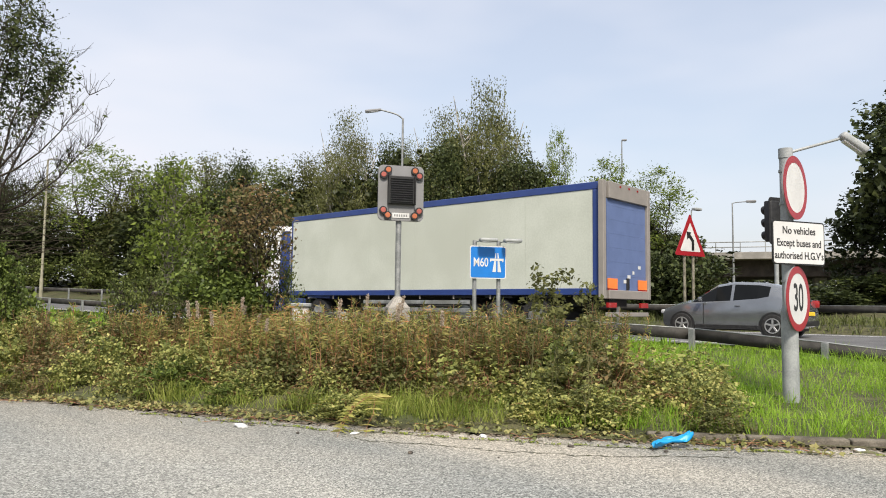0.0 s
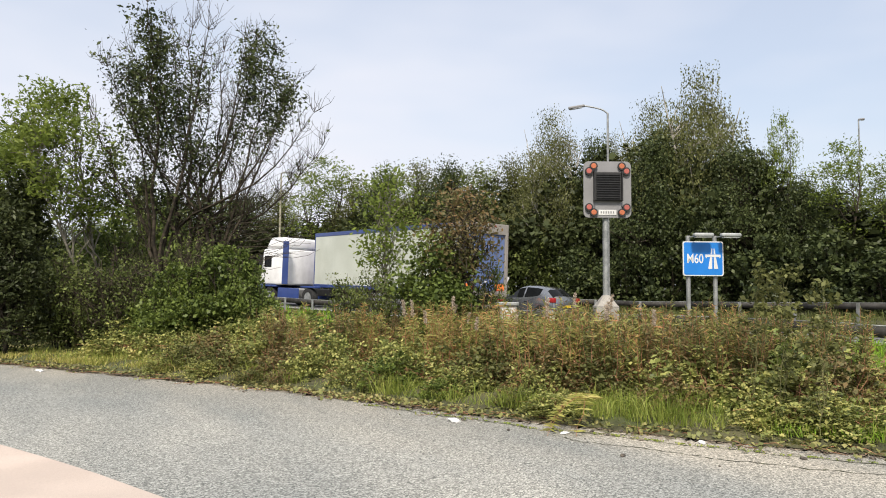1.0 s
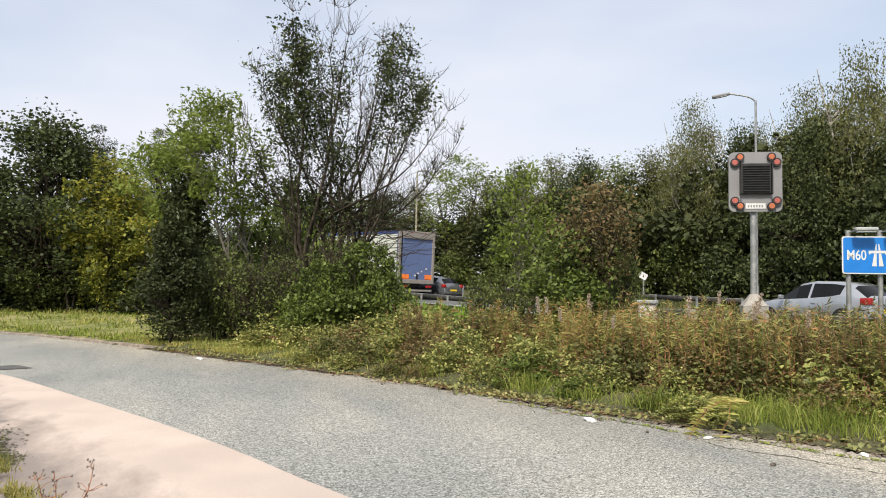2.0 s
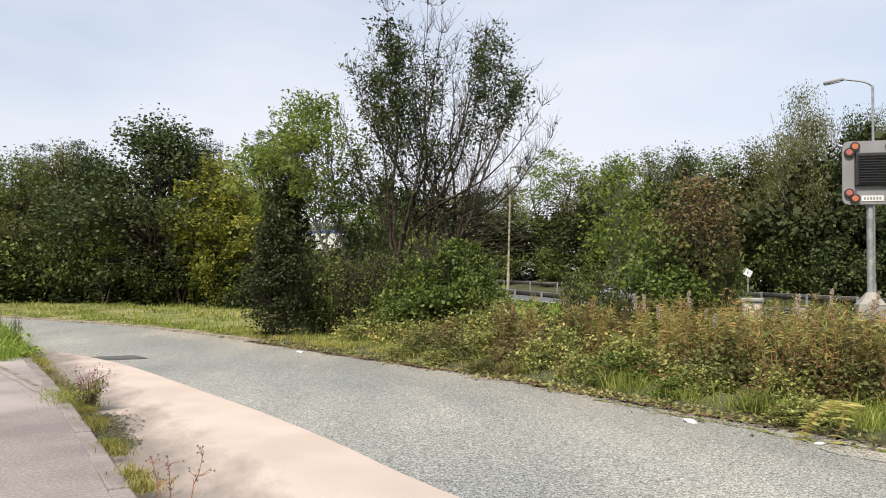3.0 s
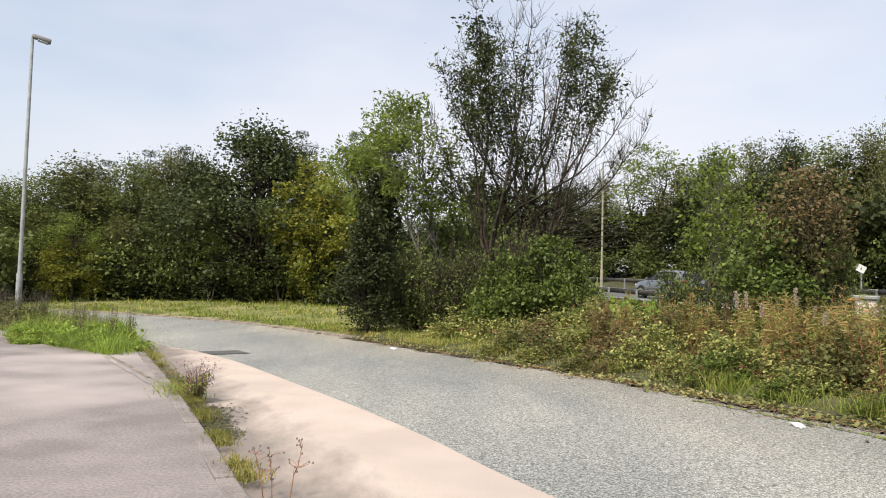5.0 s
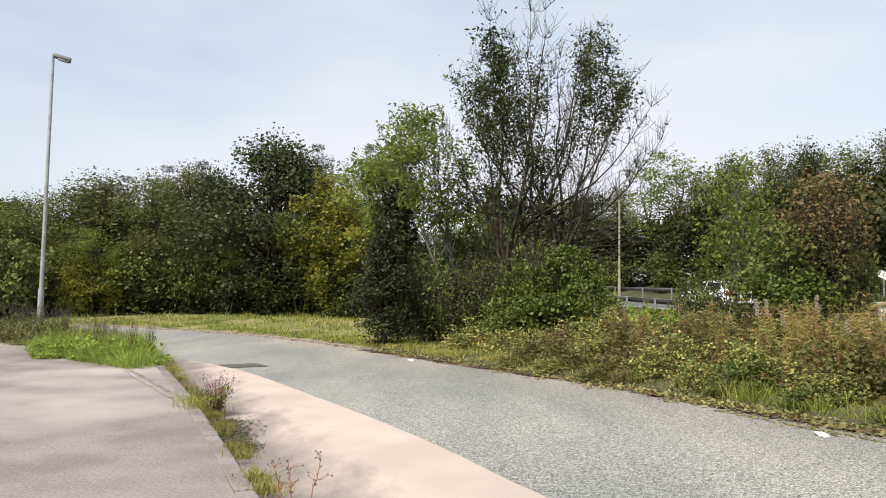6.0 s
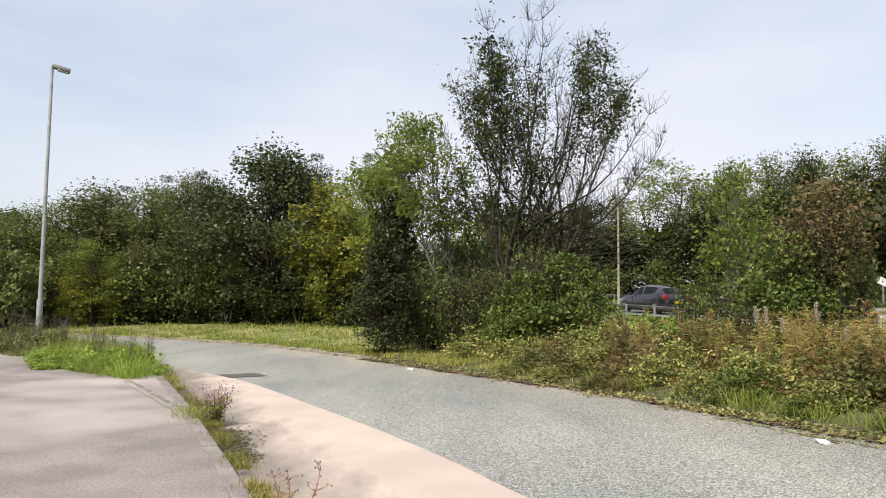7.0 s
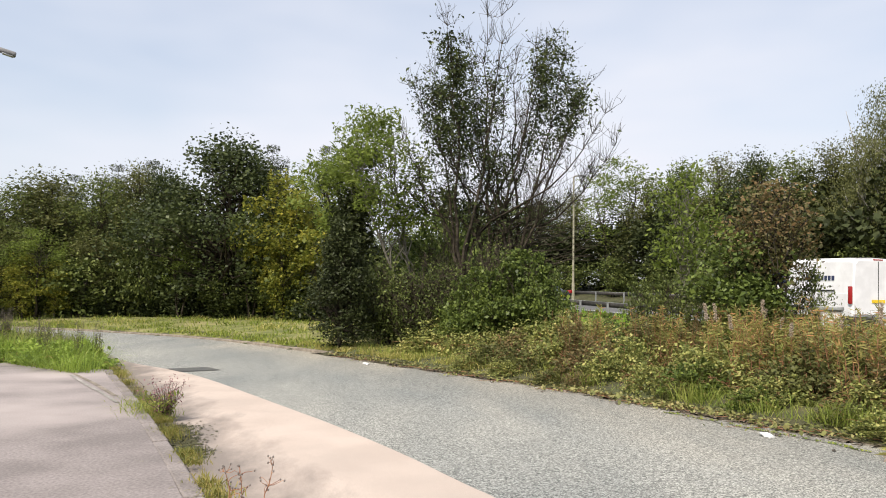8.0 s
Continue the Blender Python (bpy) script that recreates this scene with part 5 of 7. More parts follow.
def barrier(name, label, m, s0, s1, top, step, dz=0.0, ramp=None, double=False):
    """A beam barrier on posts along the carriageway."""
    t = thing(name, label, "crash barrier", None, "", "structure")
    prof = [(-0.03, -0.15), (0.05, -0.15), (0.05, 0.06), (-0.03, 0.06)]
    ss = np.arange(s0, s1 + 0.1, step)

    def height(s):
        return top - (np.interp(s, *ramp) if ramp else 0.0)
    k = 0
    for i in range(0, len(ss) - 1, 2):
        seg = ss[i:i + 3]
        for lvl in ((0.0, -0.32) if double else (0.0,)):
            V, F = [], []
            for j, s in enumerate(seg):
                for a, b in prof:
                    x, y, z = main_pt(s + (0.004 if j == 0 else 0), m + a, dz)
                    V.append((x, y, z + height(s) - 0.1 + b + lvl))
                if j:
                    o = 4 * j
                    F += [(o - 4 + c, o - 4 + (c + 1) % 4, o + (c + 1) % 4, o + c) for c in range(4)]
            o = 4 * (len(seg) - 1)
            F += [(3, 2, 1, 0), (o, o + 1, o + 2, o + 3)]
            # the beam's shaded face is painted by its dark colour
            beam = raw_part("beam", V, F, RAIL_SHADED, t, "beam with the shade of its face put into the colour")
            V = np.array(V).reshape(-1, 4, 3)
            # thin bright strip added to stand for light along the top
            lip = np.concatenate([V[:, 3:4] + [0, 0, 0.002], V[:, 2:3] + [0, 0, 0.002], V[:, 2:3] + [0, 0, 0.022], V[:, 3:4] + [0, 0, 0.022]], 1)
            raw_part("lit_edge", lip.reshape(-1, 3), F, GALV, beam, "bright steel strip added as the lit top edge")
        k += 1
    for s in ss:
        x, y, z = main_pt(s, m - 0.12, dz)
        g0 = gz(x, y)
        b = box_bm(x - 0.03, x + 0.05, y - 0.055, y + 0.055, g0 - 0.1, max(z + height(s) - 0.03, g0 + 0.1), 0.006, 1)
        part("post", b, GALV, t)
    return t


barrier("barrier_near", "galvanised steel crash barrier dipping towards its end", -2.5, 3.0, 62, 0.5, 2.4, 0.0, ([3.0, 4.0, 6.5, 11.0, 20, 40], [0.52, 0.46, 0.17, 0.0, -0.05, -0.1]))
barrier("barrier_far", "grey double-rail crash barrier on the far verge", 9.7, -20, 76, 0.93, 2.4)


# ---- signs and posts ----


def face_turn(az):
    """Turn (degrees) of a thing whose front is -y, so that the front looks along the bearing az."""
    return 180.0 - az


def text_mesh(txt, size, mat, parent, x, z, y, name="lettering", squeeze=1.0, align="CENTER"):
    cu = bpy.data.curves.new(name, "FONT")
    cu.body, cu.size, cu.align_x, cu.align_y, cu.extrude = txt, size, align, "CENTER", 0.0012
    cu.offset = 0.012 * size
    ob = bpy.data.objects.new(name, cu)
    me = bpy.data.meshes.new_from_object(ob)
    bpy.data.objects.remove(ob)
    me.materials.clear()
    me.materials.append(mat)
    o = new(name, me)
    o.parent = parent
    o.matrix_basis = Matrix.Translation((x, y, z)) @ Matrix.Rotation(radians(90), 4, "X") @ Matrix.Diagonal((squeeze, 1, 1, 1))
    return o


def set_at(t, az, r, front, z=None):
    x, y = polar(az, r)
    t.matrix_basis = pose(x, y, gz(x, y) if z is None else z, 0, 0, face_turn(front))
    return t, x, y


def hgv_sign():
    t = thing("restriction_sign_post", "grey post with two red-ring signs and text plate", "road sign")
    t, x, y = set_at(t, 67.35, 9.8, 177)
    g = gz(x, y)
    D = 0.775

    def lift(el):
        return 1.25 + 9.8 * math.tan(radians(el)) - g
    top = lift(11.4)
    b = cyl_bm((0, 0, -0.3), (0, 0, 1.08), 0.095, None, 20)
    cyl_bm((0, 0, 1.08), (0, 0, 1.14), 0.095, 0.073, 20, b)
    part("post_base", b, GREYPOST, t, "", True)
    b = cyl_bm((0, 0, 1.14), (0, 0, top - 0.05), 0.073, None, 20)
    part("post", b, GREYPOST, t, "", True)
    b = cyl_bm((0, 0, top - 0.12), (0, 0, top), 0.082, None, 20)
    part("post_cap", b, GREYPOST, t, "", True)
    z30 = lift(0.82)
    zno = lift(8.6)
    for z, ring in ((z30, "30"), (zno, "")):
        plate = part("sign_plate", outline_bm([(px, pz + z) for px, pz in circle_pts(D / 2)], 0.02), SIGNGREY, t)
        plate.location.y = -0.105
        b = outline_bm([(px, pz + z) for px, pz in circle_pts(D / 2 * 0.8)], 0.003)
        f = part("sign_face", b, WHITE, plate, "white reflective face")
        f.location.y = -0.0035
        b = ring_bm(D / 2 * 0.785, D / 2, 0.005, 48, 0, z)
        f = part("sign_ring", b, RED, plate, "red reflective ring")
        f.location.y = -0.0052
        if ring:
            text_mesh(ring, 0.46, SIGNBLACK, plate, 0, z, -0.005, "numerals", 0.72)
        for dz in (-0.2, 0.2):
            part("clip", ring_bm(0.075, 0.085, 0.03, 16, 0, 0), GALV, t).matrix_basis = Matrix.Translation((0, 0, z + dz)) @ Matrix.Rotation(radians(90), 4, "X")
    # the text plate is turned more towards the road
    zp = lift(4.72)
    w, h = 0.86, 0.53
    bm = outline_bm(round_rect(w, h, 0.04), 0.015)
    pl = part("text_plate", bm, SIGNBLACK, t, "white plate with black lettering")
    pl.matrix_basis = Matrix.Translation((0.02, -0.125, zp)) @ Matrix.Rotation(radians(-22), 4, "Z")
    f = part("plate_face", outline_bm(round_rect(w - 0.035, h - 0.035, 0.03), 0.003), WHITE, pl)
    f.location.y = -0.0035
    for i, (tx, sq) in enumerate((("No vehicles", 0.92), ("Except buses and", 0.84), ("authorised H.G.V's", 0.84))):
        text_mesh(tx, 0.125, SIGNBLACK, pl, 0, 0.145 - 0.15 * i, -0.005, "lettering", sq)
    # lantern on a bracket
    b = cyl_bm((0, 0, top - 0.06), (0.42, -0.55, top + 0.13), 0.018, None, 10)
    part("arm", b, GREYPOST, t, "", True)
    b = box_bm(-0.075, 0.075, -0.06, 0.3, -0.045, 0.045, 0.03, 3)
    for v in b.verts:
        v.co.x *= 1.0 + 0.25 * (v.co.y > 0.2)
    head = part("lantern", b, GREYPOST, t, "", True)
    head.matrix_basis = Matrix.Translation((0.42, -0.55, top + 0.13)) @ Matrix.Rotation(radians(-142), 4, "Z") @ Matrix.Rotation(radians(-38), 4, "X")
    b = box_bm(-0.055, 0.055, 0.0, 0.26, -0.06, -0.04, 0.01, 2)
    part("lens", b, LAMPCLEAR, head)
    return t


hgv_sign()


def matrix_sign():
    t = thing("matrix_signal", "grey motorway matrix signal with amber corner lamps", "traffic signal")
    r = 16.0
    t, x, y = set_at(t, 38.75, r, 207)
    g = gz(x, y)

    def lift(el):
        return 1.25 + r * math.tan(radians(el)) - g
    z0, z1 = lift(6.62), lift(10.9)
    zc, H, W = (z0 + z1) / 2, z1 - z0, 1.02
    part("pole", cyl_bm((-0.02, 0.12, lift(0.4)), (-0.02, 0.12, z1 - 0.1), 0.062, None, 18), GALV, t, "", True)
    b = bmesh.new()
    bmesh.ops.create_cone(b, cap_ends=True, segments=4, radius1=0.32, radius2=0.09, depth=0.24)
    bmesh.ops.transform(b, matrix=Matrix.Translation((-0.02, 0.12, lift(0.3))) @ Matrix.Rotation(radians(45), 4, "Z"), verts=b.verts)
    part("base_cover", b, CONC, t)
    part("base_cabinet", box_bm(-0.26, 0.22, -0.1, 0.34, -0.1, lift(0.3) - 0.1, 0.02), CONC, t)
    panel = part("panel", outline_bm(round_rect(W, H, 0.11, 6, 0, zc), 0.05, 0.006), SIGNGREY, t, "grey backing panel with rounded corners")
    hood = part("display", box_bm(-0.29, 0.29, -0.09, 0.0, zc - 0.25, zc + 0.37, 0.015), BLACK, t, "black matrix display")
    for i in range(11):
        part("louvre", box_bm(-0.25, 0.25, -0.125, -0.085, zc - 0.2 + 0.05 * i, zc - 0.186 + 0.05 * i), BLACK, hood)
    for dx in (-0.295, 0.295):
        part("hood_side", box_bm(dx - 0.012, dx + 0.012, -0.15, -0.002, zc - 0.26, zc + 0.38, 0.004, 1), BLACK, hood)
    for sx in (-1, 1):
        for sz in (-1, 1):
            for k, (ax, az_, mt) in enumerate(((0.30, 0.50, AMBER), (0.40, 0.39, REDLENS))):
                cx, cz = sx * ax, zc + sz * az_
                lamp = part("lamp", cyl_bm((cx, 0.0, cz), (cx, -0.06, cz), 0.085, None, 20), BLACK, t, "round lamp with dark rim", True)
                part("lens", cyl_bm((cx, -0.05, cz), (cx, -0.068, cz), 0.068, 0.05, 20), mt, lamp, "", True)
    part("label_plate", box_bm(-0.19, 0.19, -0.012, 0.0, zc - 0.55, zc - 0.44, 0.003, 1), WHITE, t, "white identification plate")
    for i in range(6):
        part("bar", box_bm(-0.15 + 0.052 * i, -0.12 + 0.052 * i, -0.014, -0.011, zc - 0.52, zc - 0.47), SIGNGREY, t)
    return t


matrix_sign()


def m60_sign():
    t = thing("motorway_sign", "blue motorway sign on two grey posts with lanterns", "road sign")
    r = 16.0
    t, x, y = set_at(t, 45.63, r, 208)
    g = gz(x, y)

    def lift(el):
        return 1.25 + r * math.tan(radians(el)) - g
    z0, z1 = lift(2.2), lift(4.75)
    zc, H, W = (z0 + z1) / 2, z1 - z0, 0.83
    for sx in (-0.28, 0.27):
        part("post", cyl_bm((sx, 0.09, -0.2), (sx, 0.09, z1 + 0.12), 0.045, None, 14), GALV, t, "", True)
        part("arm", cyl_bm((sx, 0.09, z1 + 0.08), (sx + 0.12, -0.2, z1 + 0.11), 0.014, None, 8), GALV, t, "", True)
        head = part("lantern", box_bm(sx + 0.02, sx + 0.42, -0.3, -0.14, z1 + 0.07, z1 + 0.15, 0.03, 3), GREYPOST, t, "pale sign lantern", True)
        part("lens", box_bm(sx + 0.06, sx + 0.38, -0.28, -0.16, z1 + 0.055, z1 + 0.072, 0.006, 1), LAMPCLEAR, head)
    plate = part("sign_plate", outline_bm(round_rect(W, H, 0.05, 5, 0, zc), 0.02), WHITE, t, "white-edged blue panel")
    f = part("sign_face", outline_bm(round_rect(W - 0.045, H - 0.045, 0.04, 5, 0, zc), 0.003), SIGNBLUE, plate)
    f.location.y = -0.0035
    text_mesh("M60", 0.27, WHITE, plate, -0.165, zc - 0.01, -0.0045, "lettering", 0.72)
    # the two lanes under a bridge
    cx = 0.2
    s = part("symbol", outline_bm([(cx - 0.155, zc + 0.035), (cx + 0.155, zc + 0.035), (cx + 0.155, zc + 0.085), (cx - 0.155, zc + 0.085)], 0.003), WHITE, plate, "white motorway symbol")
    s.location.y = -0.0065
    for k in (-1, 1):
        s = part("symbol", outline_bm([(cx + k * 0.018, zc + 0.03), (cx + k * 0.06, zc + 0.03), (cx + k * 0.1, zc - 0.21), (cx + k * 0.02, zc - 0.21)][::k], 0.003), WHITE, plate)
        s.location.y = -0.0065
        s = part("symbol", outline_bm([(cx + k * 0.014, zc + 0.21), (cx + k * 0.03, zc + 0.21), (cx + k * 0.05, zc + 0.09), (cx + k * 0.016, zc + 0.09)][::k], 0.003), WHITE, plate)
        s.location.y = -0.0065
        s = part("symbol", outline_bm([(cx + k * 0.155, zc + 0.035), (cx + k * 0.125, zc + 0.035), (cx + k * 0.135, zc + 0.005)][::-k], 0.003), WHITE, plate)
        s.location.y = -0.0065
    return t


m60_sign()


def bend_sign():
    t = thing("bend_warning_sign", "red triangular bend warning sign on two posts", "road sign")
    r = far_r(60.8, 10.4)
    t, x, y = set_at(t, 60.8, r, 188)
    g = gz(x, y)

    def lift(el):
        return 1.25 + r * math.tan(radians(el)) - g
    z0, z1 = lift(3.95), lift(7.1)
    H = z1 - z0
    W = H * 1.12

    def tri(k):
        c = z0 + H / 3
        pts = []
        for px, pz, a0 in ((0, z1 - 0.1, 60), (-W / 2 + 0.09, z0 + 0.05, 150 + 30), (W / 2 - 0.09, z0 + 0.05, 270)):
            for i in range(6):
                a = radians(a0 + (60 if px == 0 else 90) * i / 5 + (0 if px == 0 else 0))
                pts.append((px * k + 0.05 * math.cos(a), c + (pz - c) * k + 0.05 * math.sin(a)))
        return pts
    for sx in (-0.26, 0.26):
        part("post", cyl_bm((sx, 0.09, -0.2), (sx, 0.09, z0 + 0.5), 0.055, None, 12), BARKM, t, "", True)
    plate = part("sign_plate", outline_bm(tri(1.0), 0.025), RED, t, "red-edged triangle")
    f = part("sign_face", outline_bm(tri(0.66), 0.003), WHITE, plate)
    f.location.y = -0.004
    c = z0 + H / 3
    pts = [(0.22, c - 0.34), (0.07, c - 0.34), (0.07, c + 0.0), (-0.09, c + 0.15), (-0.19, c + 0.07), (-0.22, c + 0.38), (0.05, c + 0.36), (0.0, c + 0.27), (0.22, c + 0.06)]
    f = part("arrow", outline_bm(pts, 0.003), SIGNBLACK, plate, "black bent arrow")
    f.location.y = -0.008
    part("lantern", box_bm(0.08, 0.5, -0.2, 0.0, z1 + 0.12, z1 + 0.22, 0.03), GREYPOST, t)
    part("lantern_stem", cyl_bm((0.12, 0.05, z1 - 0.5), (0.12, 0.02, z1 + 0.13), 0.025, None, 10), GREYPOST, t)
    return t


bend_sign()


def signal_back():
    r = far_r(66.6, 10.0)
    t = thing("traffic_light", "black traffic light seen from behind", "traffic signal")
    t, x, y = set_at(t, 66.6, r, 20)
    zc = 1.25 + r * math.tan(radians(6.35)) - gz(x, y)
    part("pole", cyl_bm((0, 0, -0.2), (0, 0, zc), 0.075, None, 14), GREYPOST, t, "", True)
    b = box_bm(-0.26, 0.26, -0.28, 0.05, zc - 0.72, zc + 0.72, 0.06, 3)
    body = part("body", b, BLACK, t, "", True)
    part("backing_board", outline_bm(round_rect(0.62, 1.66, 0.12, 5, 0, zc), 0.02), BLACK, t)
    for dz in (-0.45, 0.0, 0.45):
        part("visor", cyl_bm((0, -0.25, zc + dz), (0, -0.5, zc + dz - 0.03), 0.16, None, 16, None, False), BLACK, body, "", True)
    return t


signal_back()


def lamp_post(name, label, az, r, top_el, arm_az, mat=GALV, rad=0.09, drop=0.0, head_len=0.75, arm=1.6, z_rise=0.25):
    t = thing(name, label, "street lamp")
    t, x, y = set_at(t, az, r, az + 180)
    zt = 1.25 + r * math.tan(radians(top_el)) - gz(x, y)
    b = cyl_bm((0, 0, -0.2), (0, 0, 1.3), rad, None, 14)
    part("base", b, mat, t, "", True)
    part("column", cyl_bm((0, 0, 1.3), (0, 0, zt), rad * 0.72, rad * 0.5, 14), mat, t, "", True)
    d = -1 if arm_az < az else 1
    if arm:
        P = catmull([(0, 0, zt - 0.02), (d * arm * 0.3, 0, zt + z_rise * 0.5), (d * arm, 0, zt + z_rise)], 10)
        V, F = tubes([(P, np.full(10, rad * 0.38))], 8)
        raw_part("arm", V, F, mat, t, "", True)
    x0 = d * arm
    b = box_bm(-0.02, head_len, -0.13, 0.13, -0.06, 0.07, 0.045, 3)
    for v in b.verts:
        v.co.y *= 0.65 + 0.5 * min(1, max(0, v.co.x / head_len))
    head = part("lantern", b, SIGNGREY, t, "", True)
    head.matrix_basis = Matrix.Translation((x0, 0, zt + (z_rise if arm else 0.0))) @ Matrix.Rotation(0 if d > 0 else math.pi, 4, "Z") @ Matrix.Rotation(radians(drop), 4, "Y")
    part("lens", box_bm(0.15, head_len - 0.06, -0.09, 0.09, -0.085, -0.055, 0.01, 1), LAMPCLEAR, head)
    return t


lamp_post("street_lamp", "slim grey steel lamp column with flat lantern", -28.72, 24.7, 16.05, 0, GREYPOST, 0.085, 12, 0.5, 0.0)
lamp_post("street_lamp", "tall grey street lamp across the carriageway", 38.8, far_r(38.8, 11), 14.5, 30, GALV, 0.11, 8, 0.85, 1.2, 0.45)
lamp_post("street_lamp", "distant street lamp above the trees", 55.9, 62, 12.7, 60, GALV, 0.1, 0, 0.4, 0.0, 0.0)
lamp_post("street_lamp", "grey street lamp before the bridge", 63.75, 46, 7.75, 70, GALV, 0.075, 0, 0.55, 0.75, 0.05)
lamp_post("lamp_column", "weathered yellowish lamp column by the barrier", 13.45, far_r(13.45, 9.2), 9.7, 20, surface("yellowed_paint", (0.24, 0.23, 0.16), (0.33, 0.31, 0.23), 3, 0.7), 0.12, 0, 0.5, 0.3, 0.1)


def cabinet():
    t = thing("roadside_cabinet", "pale weathered roadside cabinet among the weeds", "utility cabinet")
    t, x, y = set_at(t, 31.1, 13.0, 200)
    h = 1.25 + 13 * math.tan(radians(0.08)) - gz(x, y)
    part("body", box_bm(-0.15, 0.15, -0.13, 0.13, -0.05, h - 0.05, 0.015), CONC, t)
    part("lid", box_bm(-0.18, 0.18, -0.16, 0.16, h - 0.05, h + 0.01, 0.012), GALV, t)
    part("door", box_bm(-0.12, 0.12, -0.145, -0.13, 0.1, h - 0.1, 0.006, 1), surface("cabinet_door_paint", (0.42, 0.42, 0.40), (0.56, 0.56, 0.53), 6, 0.7, 0, 0.1, 50, (0.22, 0.21, 0.19)), t)
    part("handle", box_bm(0.07, 0.095, -0.17, -0.145, h * 0.5, h * 0.5 + 0.12, 0.006, 1), BLACK, t)
    return t


def marker_sign():
    r = far_r(30.9, 10.2)
    t = thing("marker_sign", "small pale sign plate on a post by the barrier", "road sign")
    t, x, y = set_at(t, 30.9, r, 235)
    zc = 1.25 + r * math.tan(radians(1.95)) - gz(x, y)
    part("post", cyl_bm((0, 0.06, -0.2), (0, 0.06, zc + 0.2), 0.05, None, 12), GALV, t, "", True)
    b = part("sign_plate", outline_bm(round_rect(0.5, 0.36, 0.04, 4, 0, 0), 0.02), WHITE, t)
    b.matrix_basis = Matrix.Translation((0, -0.01, zc)) @ Matrix.Rotation(radians(28), 4, "Y")
    return t


marker_sign()
cab = cabinet()
x, y = polar(34.3, 13.4)
c2 = copy_thing(cab, pose(x, y, gz(x, y) - 0.12, 0, 0, face_turn(190)))
c2.scale = (0.6, 0.7, 0.95)


def bridge():
    """The overpass beyond the bend: deck, parapet rail, piers."""
    t = thing("overpass", "concrete road bridge with metal parapet rail", "bridge", None, "", "structure")
    p0, p1 = Vector((*polar(60.5, 62), 0)), Vector((*polar(84, 66), 0))
    d = (p1 - p0).normalized()
    n = Vector((-d.y, d.x, 0))
    L = (p1 - p0).length
    m = Matrix(((d.x, n.x, 0, p0.x), (d.y, n.y, 0, p0.y), (0, 0, 1, 0), (0, 0, 0, 1)))
    t.matrix_basis = m
    part("deck", box_bm(-6, L, 0, 9, 5.2, 5.7, 0.04), CONC, t)
    part("edge_beam", box_bm(-6, L, -0.35, -0.004, 5.2, 5.75, 0.03), CONC, t)
    # shade below the deck is put into the girder's dark colour
    part("girder", box_bm(-6, L, 1.3, 8, 3.9, 5.196, 0.03), surface("girder_in_deck_shade", (0.05, 0.04, 0.035), (0.085, 0.07, 0.06), 2, 0.9), t)
    for k in range(5):
        part("pier", box_bm(2 + k * 7.5, 2.9 + k * 7.5, 3.6, 5.4, -0.5, 3.9, 0.05), CONC, t)
    for z in (6.15, 6.55):
        part("rail", cyl_bm((-6, -0.18, z), (L, -0.18, z), 0.04, None, 8), GALV, t)
    for k in range(18):
        part("rail_post", box_bm(-5 + k * 1.8, -4.93 + k * 1.8, -0.22, -0.14, 5.75, 6.55), GALV, t)
    part("abutment", box_bm(-9, -5.9, -1, 10, -0.5, 4.9, 0.05), CONC, t)
    return t


bridge()

# ---- things lying on the road ----


def blue_sheet():
    """A crumpled strip of blue plastic."""
    rng = np.random.default_rng(81)
    n, k = 26, 9
    V, F = [], []
    for i in range(n):
        u = i / (n - 1)
        w = 0.16 * (0.35 + 0.65 * math.sin(math.pi * min(1, u * 0.8 + 0.12)))
        for j in range(k):
            v = j / (k - 1) - 0.5
            fold = 0.028 * math.sin(j * 1.3 + i * 0.22) + 0.014 * math.sin(i * 0.55 + j * 0.9) + rng.normal() * 0.002
            V.append((u * 0.58 - 0.29, v * w * 1.0 + 0.05 * math.sin(u * 5), 0.055 + fold + 0.1 * u * u))
    for i in range(n - 1):
        for j in range(k - 1):
            a = i * k + j
            F.append((a, a + k, a + k + 1, a + 1))
    ob = raw_part("plastic_sheet", V, F, CLOTHBLUE, None, "", True)
    so = ob.modifiers.new("thick", "SOLIDIFY")
    so.thickness = 0.006
    ob.matrix_basis = pose(6.02, 3.58, 0.012, 0, 0, -14) @ Matrix.Scale(0.74, 4)
    return tagged(ob, "crumpled bright blue plastic sheet on the road edge", "litter")


blue_sheet()


def lump(name, label, category, x, y, sx, sy, sz, mat, seed, group=""):
    b = bmesh.new()
    bmesh.ops.create_icosphere(b, subdivisions=2, radius=0.5)
    for v in b.verts:
        v.co *= 1 + 0.35 * noise.noise(v.co * 2.6 + Vector((seed, 0, 0)))
        v.co = Vector((v.co.x * sx, v.co.y * sy, max(v.co.z, -0.3) * sz))
    ob = part(name, b, mat, None, "", False)
    ob.location = (x, y, 0.3 * sz)
    ob.rotation_euler.z = seed * 1.7
    return tagged(ob, label, category, group)


